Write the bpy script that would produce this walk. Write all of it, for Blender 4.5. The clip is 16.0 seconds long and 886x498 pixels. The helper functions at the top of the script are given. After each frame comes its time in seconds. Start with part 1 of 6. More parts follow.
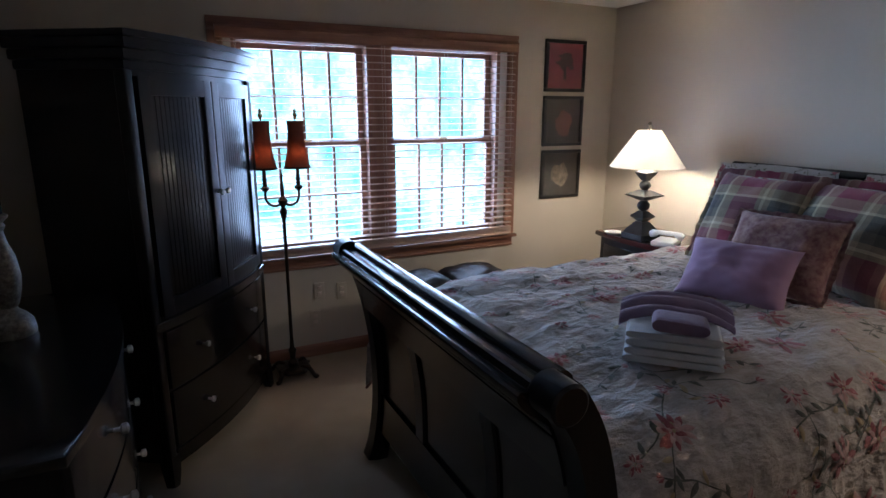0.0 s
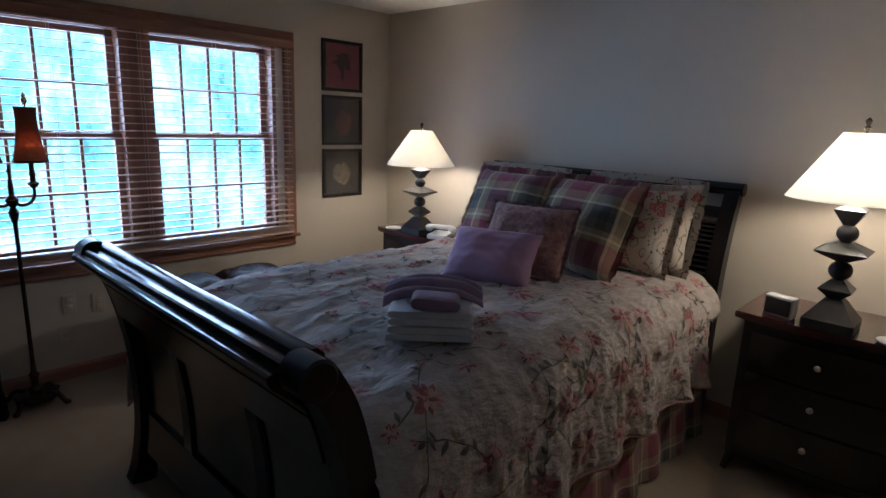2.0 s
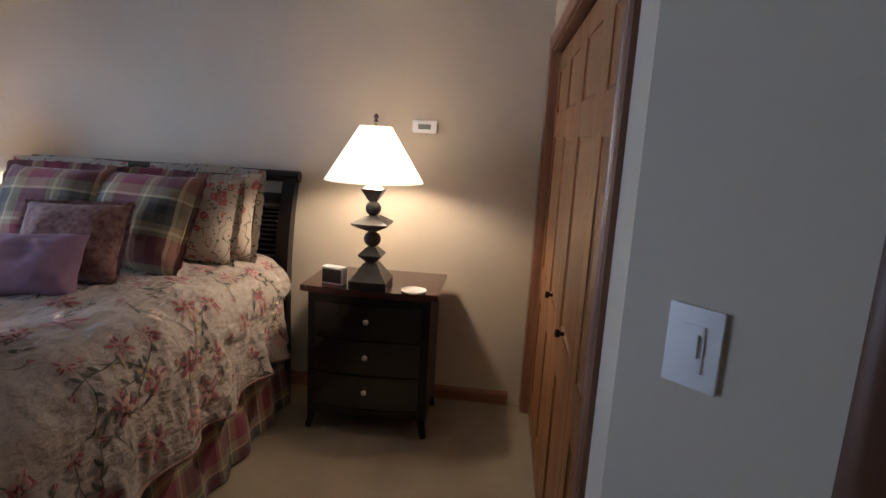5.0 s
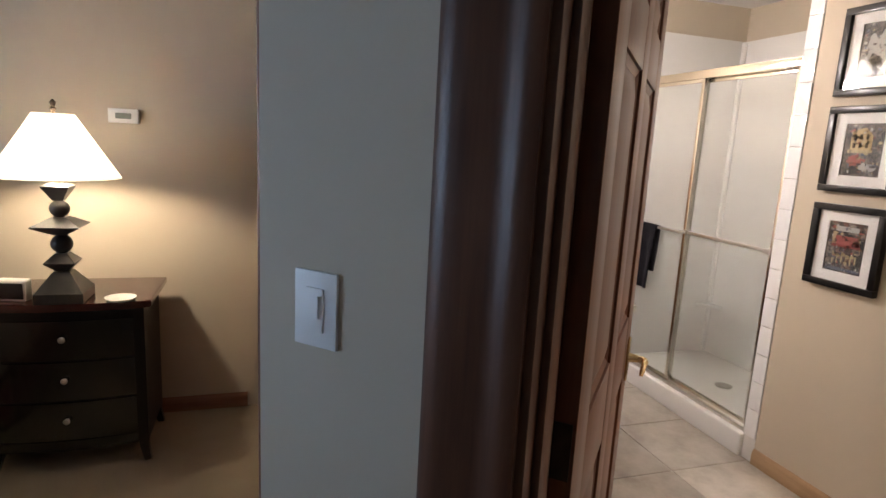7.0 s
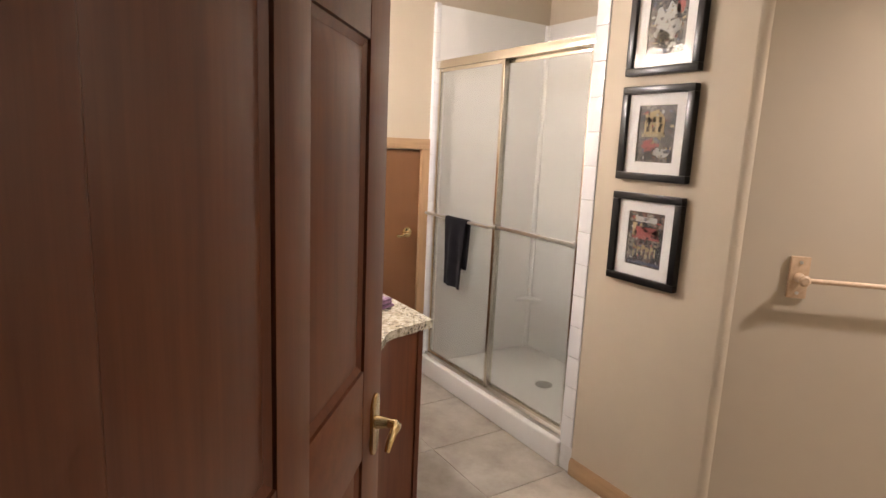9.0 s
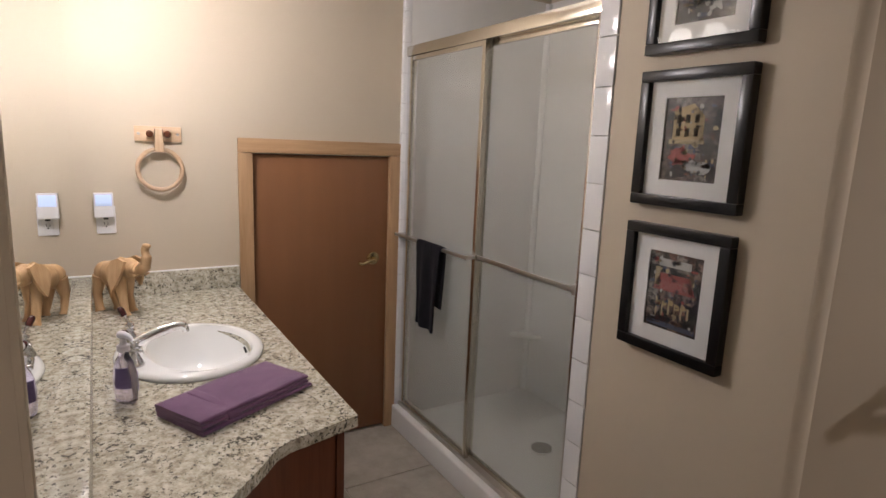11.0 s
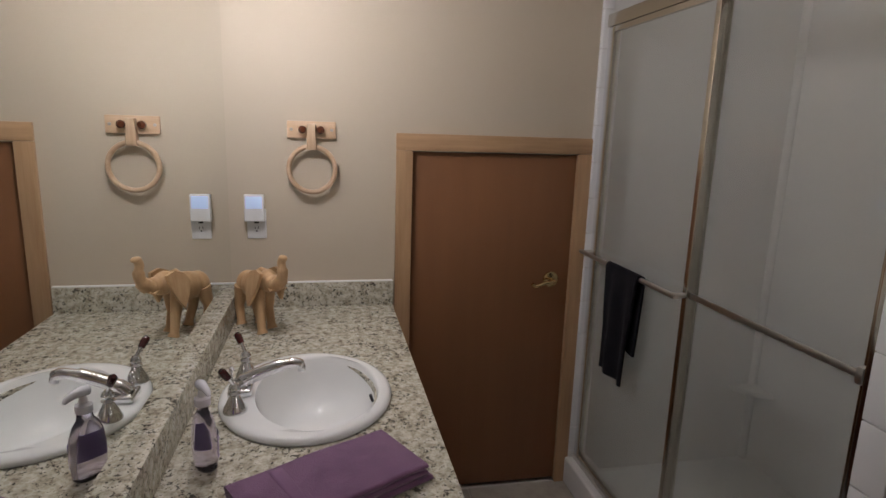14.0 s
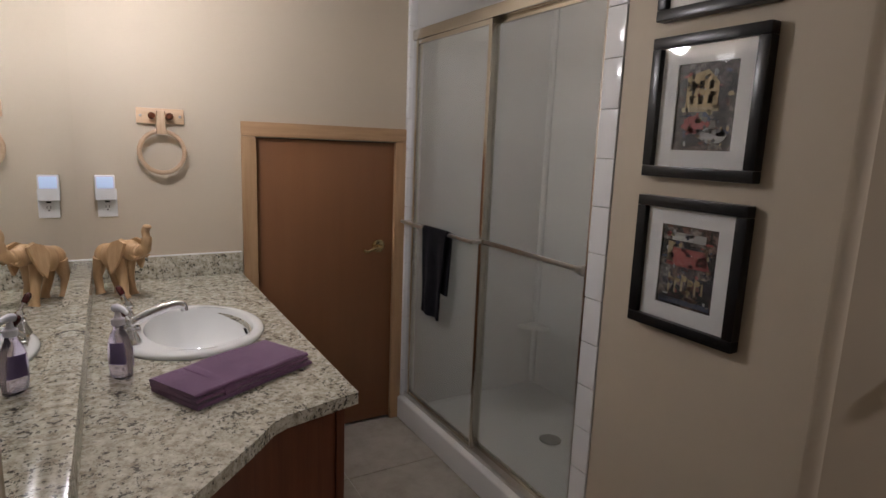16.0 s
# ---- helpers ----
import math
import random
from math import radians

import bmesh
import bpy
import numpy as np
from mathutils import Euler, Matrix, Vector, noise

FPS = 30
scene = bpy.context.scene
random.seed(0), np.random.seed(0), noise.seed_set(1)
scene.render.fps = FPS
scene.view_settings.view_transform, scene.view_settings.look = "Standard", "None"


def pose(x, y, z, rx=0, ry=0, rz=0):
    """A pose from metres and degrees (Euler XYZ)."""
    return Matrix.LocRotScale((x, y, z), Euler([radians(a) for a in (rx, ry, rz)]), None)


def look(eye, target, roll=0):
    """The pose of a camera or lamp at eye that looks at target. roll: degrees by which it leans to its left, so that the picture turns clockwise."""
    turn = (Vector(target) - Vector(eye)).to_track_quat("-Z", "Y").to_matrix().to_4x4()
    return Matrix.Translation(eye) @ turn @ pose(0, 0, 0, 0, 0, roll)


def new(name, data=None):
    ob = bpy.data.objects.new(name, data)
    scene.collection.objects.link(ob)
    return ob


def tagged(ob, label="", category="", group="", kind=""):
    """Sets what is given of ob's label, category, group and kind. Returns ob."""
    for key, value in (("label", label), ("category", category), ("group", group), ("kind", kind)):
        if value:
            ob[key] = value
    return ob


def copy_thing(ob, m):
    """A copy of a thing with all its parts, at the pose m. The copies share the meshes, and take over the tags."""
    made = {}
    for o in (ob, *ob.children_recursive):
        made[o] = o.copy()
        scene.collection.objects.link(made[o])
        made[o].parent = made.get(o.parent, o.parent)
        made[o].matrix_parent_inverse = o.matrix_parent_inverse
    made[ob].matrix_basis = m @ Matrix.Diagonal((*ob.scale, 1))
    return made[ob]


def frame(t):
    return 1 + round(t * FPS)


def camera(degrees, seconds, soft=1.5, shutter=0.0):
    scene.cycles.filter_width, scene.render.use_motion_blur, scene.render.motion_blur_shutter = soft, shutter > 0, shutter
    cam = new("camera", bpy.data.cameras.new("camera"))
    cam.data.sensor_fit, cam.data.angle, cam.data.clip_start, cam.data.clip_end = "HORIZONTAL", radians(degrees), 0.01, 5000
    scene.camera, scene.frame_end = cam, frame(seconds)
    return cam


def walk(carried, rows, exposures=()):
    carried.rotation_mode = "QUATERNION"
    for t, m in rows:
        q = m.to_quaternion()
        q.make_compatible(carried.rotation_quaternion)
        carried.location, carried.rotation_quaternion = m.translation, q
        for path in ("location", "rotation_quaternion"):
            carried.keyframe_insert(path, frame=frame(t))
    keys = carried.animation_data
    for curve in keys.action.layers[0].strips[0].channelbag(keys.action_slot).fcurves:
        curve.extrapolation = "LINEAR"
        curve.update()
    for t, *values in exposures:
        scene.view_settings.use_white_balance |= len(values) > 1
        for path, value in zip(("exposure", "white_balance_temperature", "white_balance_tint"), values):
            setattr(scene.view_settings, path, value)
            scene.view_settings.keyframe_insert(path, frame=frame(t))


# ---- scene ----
cam = camera(75.0, 16.0)
PATH = [
    (0, (0.115, 0.137, 1.648), (0.989, 1.875, 1.181), 0.1),
    (0.5, (0.128, 0.107, 1.644), (1.12, 1.781, 1.18), 0.4),
    (1, (0.154, 0.086, 1.627), (1.276, 1.677, 1.17), 0.9),
    (1.5, (0.178, 0.06, 1.608), (1.45, 1.538, 1.161), 1.8),
    (2, (0.19, 0.033, 1.602), (1.612, 1.371, 1.166), 2.2),
    (2.5, (0.196, -0.015, 1.599), (1.746, 1.176, 1.172), 2.5),
    (3, (0.195, -0.07, 1.6), (1.863, 0.951, 1.18), 2.7),
    (3.5, (0.214, -0.122, 1.606), (1.984, 0.711, 1.191), 2.8),
    (4, (0.236, -0.170, 1.607), (2.091, 0.456, 1.197), 2.9),
    (6.5, (0.131, -0.278, 1.571), (2.05, -0.714, 1.21), 3.3),
    (7, (0.144, -0.406, 1.577), (2.017, -1.008, 1.218), 3.1),
    (7.5, (0.191, -0.533, 1.58), (2.029, -1.235, 1.223), 2.9),
    (8, (0.254, -0.652, 1.558), (2.056, -1.443, 1.203), 2.8),
    (8.5, (0.382, -0.77, 1.544), (2.112, -1.712, 1.194), 2.8),
    (9, (0.482, -0.905, 1.566), (2.137, -1.97, 1.21), 2.6),
    (11.5, (1.137, -1.575, 1.611), (2.846, -2.547, 1.242), 2.1),
    (12, (1.278, -1.637, 1.563), (3.063, -2.467, 1.21), 1.7),
    (12.5, (1.393, -1.751, 1.595), (3.258, -2.364, 1.218), 1.6),
    (13, (1.465, -1.806, 1.618), (3.371, -2.255, 1.214), 1.7),
    (13.5, (1.479, -1.786, 1.608), (3.396, -2.186, 1.201), 1.7),
    (14, (1.469, -1.78, 1.611), (3.388, -2.174, 1.208), 1.8),
    (14.5, (1.405, -1.767, 1.589), (3.325, -2.179, 1.212), 1.7),
    (15, (1.332, -1.718, 1.585), (3.214, -2.266, 1.189), 2.0),
    (15.5, (1.144, -1.62, 1.546), (2.952, -2.396, 1.19), 2.1),
    (16, (1.014, -1.524, 1.521), (2.715, -2.515, 1.168), 2.2),
]
EXPOSURES = [(0, 0.50, 5950, 13), (1.0, 0.32, 5850, 12), (1.8, 0.02, 5850, 12), (2.5, -0.12, 5950, 13), (3.5, 0.25, 6500, 18), (4.2, 0.48, 6950, 20), (6.5, 1.20, 6900, 16), (7.2, 0.88, 7000, 13), (8.0, 0.98, 7150, 13), (9.2, 0.88, 7150, 13), (11.3, -0.32, 6450, 11), (12.0, -0.62, 6350, 10), (12.5, -0.90, 6300, 10), (15.0, -0.95, 6300, 10), (16.0, -0.75, 6300, 10)]
walk(cam, [(t, look(eye, target, roll)) for t, eye, target, roll in PATH], EXPOSURES)

# ---- world and exposure ----
world = bpy.data.worlds.new("sky")
scene.world = world
world.use_nodes = True
_wn = world.node_tree
_sky = _wn.nodes.new("ShaderNodeTexSky")
_sky.sky_type, _sky.sun_disc = "NISHITA", False
_sky.sun_elevation, _sky.sun_rotation = radians(50), radians(200)
_wn.links.new(_sky.outputs[0], _wn.nodes["Background"].inputs[0])
_wn.nodes["Background"].inputs[1].default_value = 0.12


def bulb(name, x, y, z, watts, colour, radius):
    data = bpy.data.lights.new(name, "POINT")
    data.energy, data.color, data.shadow_soft_size = watts, colour, radius
    ob = new(name, data)
    ob.location = (x, y, z)
    return tagged(ob, kind="structure")


WARM = (1.0, 0.87, 0.68)
BATHWARM = (1.0, 0.95, 1.0)
bulb("bulb_table_lamp", 3.05, 2.97, 1.355, 22.0, WARM, 0.05)
bulb("bulb_table_lamp", 3.03, 0.43, 1.45, 15.5, WARM, 0.05)
bulb("bulb_floor_lamp", 0.70, 3.60, 1.40, 1.0, (1.0, 0.62, 0.36), 0.015)
bulb("bulb_floor_lamp", 0.895, 3.60, 1.40, 1.0, (1.0, 0.62, 0.36), 0.015)
_sky_light = bpy.data.lights.new("window_daylight", "AREA")
_sky_light.shape, _sky_light.size, _sky_light.size_y = "RECTANGLE", 1.84, 1.36
_sky_light.energy, _sky_light.color = 86.0, (0.47, 0.63, 1.0)
tagged(new("window_daylight", _sky_light), kind="structure").matrix_basis = pose(1.52, 4.04, 1.40, -90, 0, 0)
_can = bpy.data.lights.new("downlight_alcove", "SPOT")
_can.energy, _can.color, _can.shadow_soft_size = 62.0, BATHWARM, 0.05
_can.spot_size, _can.spot_blend = radians(152), 0.7
tagged(new("downlight_alcove", _can), kind="structure").location = (0.30, -3.35, 2.62)

# ---- materials ----


def mat(name, rough=0.6, metal=0.0, spec=0.5):
    m = bpy.data.materials.new(name)
    m.use_nodes = True
    b = m.node_tree.nodes["Principled BSDF"]
    b.inputs["Roughness"].default_value = rough
    b.inputs["Metallic"].default_value = metal
    b.inputs["Specular IOR Level"].default_value = spec
    return m, m.node_tree, b


def node(t, kind, **sets):
    n = t.nodes.new("ShaderNode" + kind)
    for k, v in sets.items():
        n.inputs[k.replace("_", " ")].default_value = v
    return n


def coords(t, scale=(1, 1, 1), rot=(0, 0, 0), world_space=False):
    tc = t.nodes.new("ShaderNodeTexCoord")
    mp = t.nodes.new("ShaderNodeMapping")
    mp.inputs["Scale"].default_value = scale
    mp.inputs["Rotation"].default_value = rot
    if world_space:
        g = t.nodes.new("ShaderNodeNewGeometry")
        t.links.new(g.outputs["Position"], mp.inputs["Vector"])
    else:
        t.links.new(tc.outputs["Object"], mp.inputs["Vector"])
    return mp.outputs["Vector"]


def ramp(t, fac, stops):
    r = t.nodes.new("ShaderNodeValToRGB")
    e = r.color_ramp.elements
    while len(e) < len(stops):
        e.new(0.5)
    for k, (p, c) in zip(e, stops):
        k.position = p
        k.color = (*c, 1) if len(c) == 3 else c
    t.links.new(fac, r.inputs["Fac"])
    return r.outputs["Color"]


def mixc(t, fac, a, b, blend="MIX"):
    m = t.nodes.new("ShaderNodeMix")
    m.data_type, m.blend_type = "RGBA", blend
    for s, v in ((m.inputs["Factor"], fac), (m.inputs["A"], a), (m.inputs["B"], b)):
        if isinstance(v, bpy.types.NodeSocket):
            t.links.new(v, s)
        else:
            s.default_value = v if isinstance(v, float) else (*v, 1)
    return m.outputs["Result"]


def math_(t, op, a, b=0.0):
    m = t.nodes.new("ShaderNodeMath")
    m.operation = op
    for s, v in zip(m.inputs, (a, b)):
        if isinstance(v, bpy.types.NodeSocket):
            t.links.new(v, s)
        else:
            s.default_value = v
    return m.outputs[0]


def bump(t, b, height, strength=0.2, dist=0.002):
    n = t.nodes.new("ShaderNodeBump")
    n.inputs["Strength"].default_value, n.inputs["Distance"].default_value = strength, dist
    t.links.new(height, n.inputs["Height"])
    t.links.new(n.outputs[0], b.inputs["Normal"])


def noise_of(t, vec, scale, detail=4.0, rough=0.55):
    n = node(t, "TexNoise", Scale=scale, Detail=detail, Roughness=rough)
    t.links.new(vec, n.inputs["Vector"])
    return n.outputs["Fac"]


def mottled(name, a, b, scale=3.0, fine=120.0, rough=0.6, metal=0.0, strength=0.15, dist=0.001, spec=0.4):
    """A plain surface with a slow drift of colour and a fine relief."""
    m, t, p = mat(name, rough, metal, spec)
    v = coords(t, world_space=True)
    t.links.new(ramp(t, noise_of(t, v, scale), [(0.3, a), (0.7, b)]), p.inputs["Base Color"])
    bump(t, p, noise_of(t, v, fine, 3.0), strength, dist)
    return m


def wood(name, dark, light, along="z", rough=0.4, scale=1.0, spec=0.5, coat=0.0):
    m, t, p = mat(name, rough, 0.0, spec)
    p.inputs["Coat Weight"].default_value = coat
    p.inputs["Coat Roughness"].default_value = 0.14
    s = {"x": (1.2, 14, 14), "y": (14, 1.2, 14), "z": (14, 14, 1.2)}[along]
    v = coords(t, [k * scale for k in s])
    g = noise_of(t, v, 2.2, 6.0, 0.6)
    s2 = {"x": (4, 160, 160), "y": (160, 4, 160), "z": (160, 160, 4)}[along]
    f = noise_of(t, coords(t, s2), 1.0, 2.0)
    mixed = math_(t, "ADD", math_(t, "MULTIPLY", g, 0.8), math_(t, "MULTIPLY", f, 0.2))
    col = ramp(t, mixed, [(0.32, dark), (0.68, light)])
    oi = t.nodes.new("ShaderNodeObjectInfo")
    val = math_(t, "ADD", math_(t, "MULTIPLY", oi.outputs["Random"], 0.24), 0.88)
    hsv = node(t, "HueSaturation")
    t.links.new(col, hsv.inputs["Color"])
    t.links.new(val, hsv.inputs["Value"])
    t.links.new(hsv.outputs[0], p.inputs["Base Color"])
    bump(t, p, f, 0.12, 0.0006)
    return m


def fabric(name, a, b, scale=6.0, weave=700.0, rough=0.95, strength=0.4, dist=0.0012, fuzz=0.3):
    m, t, p = mat(name, rough, 0.0, 0.2)
    p.inputs["Sheen Weight"].default_value = fuzz
    v = coords(t, world_space=True)
    c = ramp(t, noise_of(t, v, scale), [(0.3, a), (0.7, b)])
    t.links.new(c, p.inputs["Base Color"])
    bump(t, p, noise_of(t, v, weave, 2.0), strength, dist)
    return m


def plain(name, c, rough=0.4, metal=0.0, spec=0.5):
    m, t, p = mat(name, rough, metal, spec)
    p.inputs["Base Color"].default_value = (*c, 1)
    v = coords(t)
    r = math_(t, "ADD", math_(t, "MULTIPLY", noise_of(t, v, 25.0), 0.05), max(0.02, rough - 0.025))
    t.links.new(r, p.inputs["Roughness"])
    return m


def glowing(name, c, strength):
    m, t, p = mat(name, 0.5)
    p.inputs["Base Color"].default_value = (*c, 1)
    p.inputs["Emission Color"].default_value = (*c, 1)
    p.inputs["Emission Strength"].default_value = strength
    return m


def shade_cloth(name, c, through_, weave=500.0):
    m = bpy.data.materials.new(name)
    m.use_nodes = True
    t = m.node_tree
    t.nodes.remove(t.nodes["Principled BSDF"])
    d, tr = t.nodes.new("ShaderNodeBsdfDiffuse"), t.nodes.new("ShaderNodeBsdfTranslucent")
    v = coords(t, (1, 1, 1))
    col = ramp(t, noise_of(t, v, weave, 2.0), [(0.3, tuple(k * 0.85 for k in c)), (0.7, c)])
    t.links.new(col, d.inputs["Color"])
    t.links.new(col, tr.inputs["Color"])
    mx = t.nodes.new("ShaderNodeMixShader")
    mx.inputs[0].default_value = through_
    t.links.new(d.outputs[0], mx.inputs[1])
    t.links.new(tr.outputs[0], mx.inputs[2])
    t.links.new(mx.outputs[0], t.nodes["Material Output"].inputs[0])
    return m


def glass(name, c=(1, 1, 1), rough=0.0, cloudy=0.0):
    """A thin pane: clear with a mirror's sheen at grazing angles, and a little cloudiness."""
    m = bpy.data.materials.new(name)
    m.use_nodes = True
    t = m.node_tree
    t.nodes.remove(t.nodes["Principled BSDF"])
    tr, gl, df = t.nodes.new("ShaderNodeBsdfTransparent"), t.nodes.new("ShaderNodeBsdfGlossy"), t.nodes.new("ShaderNodeBsdfDiffuse")
    tr.inputs[0].default_value = (*c, 1)
    gl.inputs["Roughness"].default_value = rough
    df.inputs[0].default_value = (0.8, 0.8, 0.78, 1)
    a, b = t.nodes.new("ShaderNodeMixShader"), t.nodes.new("ShaderNodeMixShader")
    a.inputs[0].default_value = cloudy
    lw_ = node(t, "LayerWeight", Blend=0.5)
    fr = math_(t, "ADD", math_(t, "MULTIPLY", math_(t, "POWER", lw_.outputs["Facing"], 4.0), 0.7), 0.035)
    t.links.new(tr.outputs[0], a.inputs[1])
    t.links.new(df.outputs[0], a.inputs[2])
    t.links.new(fr, b.inputs[0])
    t.links.new(a.outputs[0], b.inputs[1])
    t.links.new(gl.outputs[0], b.inputs[2])
    t.links.new(b.outputs[0], t.nodes["Material Output"].inputs[0])
    return m


def carpet():
    m, t, p = mat("carpet_pile", 0.95, 0.0, 0.1)
    v = coords(t, world_space=True)
    big = noise_of(t, v, 2.2, 3.0)
    fine = noise_of(t, v, 260.0, 3.0, 0.7)
    c1 = ramp(t, big, [(0.3, (0.36, 0.29, 0.21)), (0.7, (0.47, 0.39, 0.29))])
    c2 = ramp(t, fine, [(0.3, (0.62, 0.62, 0.62)), (0.7, (1.0, 1.0, 1.0))])
    t.links.new(mixc(t, 1.0, c1, c2, "MULTIPLY"), p.inputs["Base Color"])
    bump(t, p, fine, 0.9, 0.006)
    return m


def granite():
    m, t, p = mat("speckled_granite", 0.16, 0.0, 0.5)
    v = coords(t, world_space=True)
    base = ramp(t, noise_of(t, v, 42.0, 5.0, 0.7), [(0.30, (0.20, 0.17, 0.13)), (0.46, (0.50, 0.47, 0.38)), (0.62, (0.68, 0.66, 0.58))])
    vo = node(t, "TexVoronoi", Scale=120.0)
    t.links.new(v, vo.inputs["Vector"])
    grain = ramp(t, vo.outputs["Color"], [(0.0, (0.55, 0.5, 0.42)), (0.5, (0.9, 0.88, 0.82)), (1.0, (1, 1, 1))])
    col = mixc(t, 0.6, base, grain, "MULTIPLY")
    spots = noise_of(t, v, 105.0, 3.0, 0.65)
    drift = noise_of(t, v, 12.0, 2.0)
    k = math_(t, "ADD", spots, math_(t, "MULTIPLY", math_(t, "SUBTRACT", drift, 0.5), 0.35))
    dark = ramp(t, k, [(0.57, (0, 0, 0)), (0.63, (0.88, 0.88, 0.88))])
    t.links.new(mixc(t, dark, col, (0.03, 0.028, 0.024)), p.inputs["Base Color"])
    return m


def floral(name, ground, warm=False, size=1.0):
    """Woven cloth with red blossoms, leaves and winding stems."""
    m, t, p = mat(name, 0.85, 0.0, 0.25)
    p.inputs["Sheen Weight"].default_value = 0.15
    v0 = coords(t, (1, 1, 1))
    wn = node(t, "TexNoise", Scale=9.0 * size, Detail=3.0)
    t.links.new(v0, wn.inputs["Vector"])
    warp = t.nodes.new("ShaderNodeVectorMath")
    warp.operation = "MULTIPLY_ADD"
    t.links.new(wn.outputs["Color"], warp.inputs[0])
    warp.inputs[1].default_value = (0.09 / size,) * 3
    t.links.new(v0, warp.inputs[2])
    v = warp.outputs[0]
    slow = ramp(t, noise_of(t, v0, 3.0), [(0.3, tuple(k * 0.88 for k in ground)), (0.7, ground)])
    # stems: thin contour lines of a slow noise
    s = noise_of(t, v0, 3.1 * size, 1.5)
    lines = math_(t, "ABSOLUTE", math_(t, "SUBTRACT", math_(t, "FRACT", math_(t, "MULTIPLY", s, 9.0)), 0.5))
    gate = math_(t, "GREATER_THAN", noise_of(t, v0, 4.0 * size, 1.0), 0.47)
    stem = math_(t, "MULTIPLY", math_(t, "LESS_THAN", lines, 0.045), gate)
    c = mixc(t, stem, slow, (0.13, 0.11, 0.07))
    # leaves
    sq = t.nodes.new("ShaderNodeMapping")
    sq.inputs["Scale"].default_value = (1.0, 1.7, 1.3)
    sq.inputs["Rotation"].default_value = (0, 0, 0.7)
    t.links.new(v, sq.inputs["Vector"])
    lv = node(t, "TexVoronoi", Scale=13.0 * size)
    t.links.new(sq.outputs[0], lv.inputs["Vector"])
    pick = t.nodes.new("ShaderNodeSeparateColor")
    t.links.new(lv.outputs["Color"], pick.inputs[0])
    leaf = math_(t, "MULTIPLY", math_(t, "LESS_THAN", lv.outputs["Distance"], 0.27), math_(t, "GREATER_THAN", pick.outputs[0], 0.45))
    lc = mixc(t, pick.outputs[1], (0.09, 0.095, 0.06), (0.19, 0.17, 0.12))
    c = mixc(t, leaf, c, lc)
    # blossoms with darker rims and pale hearts
    fv = node(t, "TexVoronoi", Scale=6.0 * size)
    t.links.new(v, fv.inputs["Vector"])
    fp = t.nodes.new("ShaderNodeSeparateColor")
    t.links.new(fv.outputs["Color"], fp.inputs[0])
    petal = noise_of(t, v0, 38.0 * size, 3.0, 0.7)
    d = math_(t, "ADD", fv.outputs["Distance"], math_(t, "MULTIPLY", math_(t, "SUBTRACT", petal, 0.5), 0.34))
    on = math_(t, "MULTIPLY", math_(t, "LESS_THAN", d, 0.33), math_(t, "GREATER_THAN", fp.outputs[0], 0.30))
    reds = ramp(t, petal, [(0.35, (0.22, 0.035, 0.04)), (0.55, (0.46, 0.16, 0.15)), (0.7, (0.62, 0.40, 0.36))])
    c = mixc(t, on, c, reds)
    t.links.new(c, p.inputs["Base Color"])
    bump(t, p, noise_of(t, v0, 420.0, 2.0), 0.3, 0.0008)
    return m


def quilted():
    """Cream cloth with soft puckers and a fine weave."""
    m, t, p = mat("cream_quilted_cotton", 0.85, 0.0, 0.25)
    p.inputs["Sheen Weight"].default_value = 0.15
    v = coords(t, (1, 1, 1))
    t.links.new(ramp(t, noise_of(t, v, 5.0, 4.0), [(0.3, (0.36, 0.305, 0.27)), (0.7, (0.435, 0.375, 0.33))]), p.inputs["Base Color"])
    puck = noise_of(t, coords(t, (18, 30, 30)), 1.0, 3.0, 0.5)
    weave = noise_of(t, v, 420.0, 2.0)
    bump(t, p, math_(t, "ADD", math_(t, "MULTIPLY", puck, 1.0), math_(t, "MULTIPLY", weave, 0.05)), 0.9, 0.026)
    return m


def tartan(name, axes=(0, 2), size=1.0):
    """Plaid: bands of burgundy, olive, grey and cream crossing at right angles."""
    m, t, p = mat(name, 0.9, 0.0, 0.2)
    p.inputs["Sheen Weight"].default_value = 0.2
    v = coords(t)
    sep = t.nodes.new("ShaderNodeSeparateXYZ")
    t.links.new(v, sep.inputs[0])
    G, B, R, C, K = (0.115, 0.11, 0.085), (0.05, 0.05, 0.05), (0.25, 0.05, 0.075), (0.62, 0.52, 0.34), (0.33, 0.25, 0.16)

    def bands(sock, shift):
        u = math_(t, "FRACT", math_(t, "ADD", math_(t, "MULTIPLY", sock, 2.7 / size), shift))
        r = t.nodes.new("ShaderNodeValToRGB")
        r.color_ramp.interpolation = "CONSTANT"
        stops = [(0, R), (0.20, K), (0.26, C), (0.30, K), (0.37, G), (0.50, B), (0.62, G), (0.70, C), (0.735, K), (0.86, R)]
        e = r.color_ramp.elements
        while len(e) < len(stops):
            e.new(0.5)
        for k, (q, c) in zip(e, stops):
            k.position, k.color = q, (*c, 1)
        t.links.new(u, r.inputs[0])
        return r.outputs[0]

    c = mixc(t, 0.5, bands(sep.outputs[axes[0]], 0.1), bands(sep.outputs[axes[1]], 0.45))
    f = noise_of(t, v, 350.0, 2.0)
    c = mixc(t, 1.0, c, ramp(t, f, [(0.3, (0.75, 0.75, 0.75)), (0.7, (1.15, 1.15, 1.15))]), "MULTIPLY")
    t.links.new(c, p.inputs["Base Color"])
    bump(t, p, f, 0.4, 0.001)
    return m


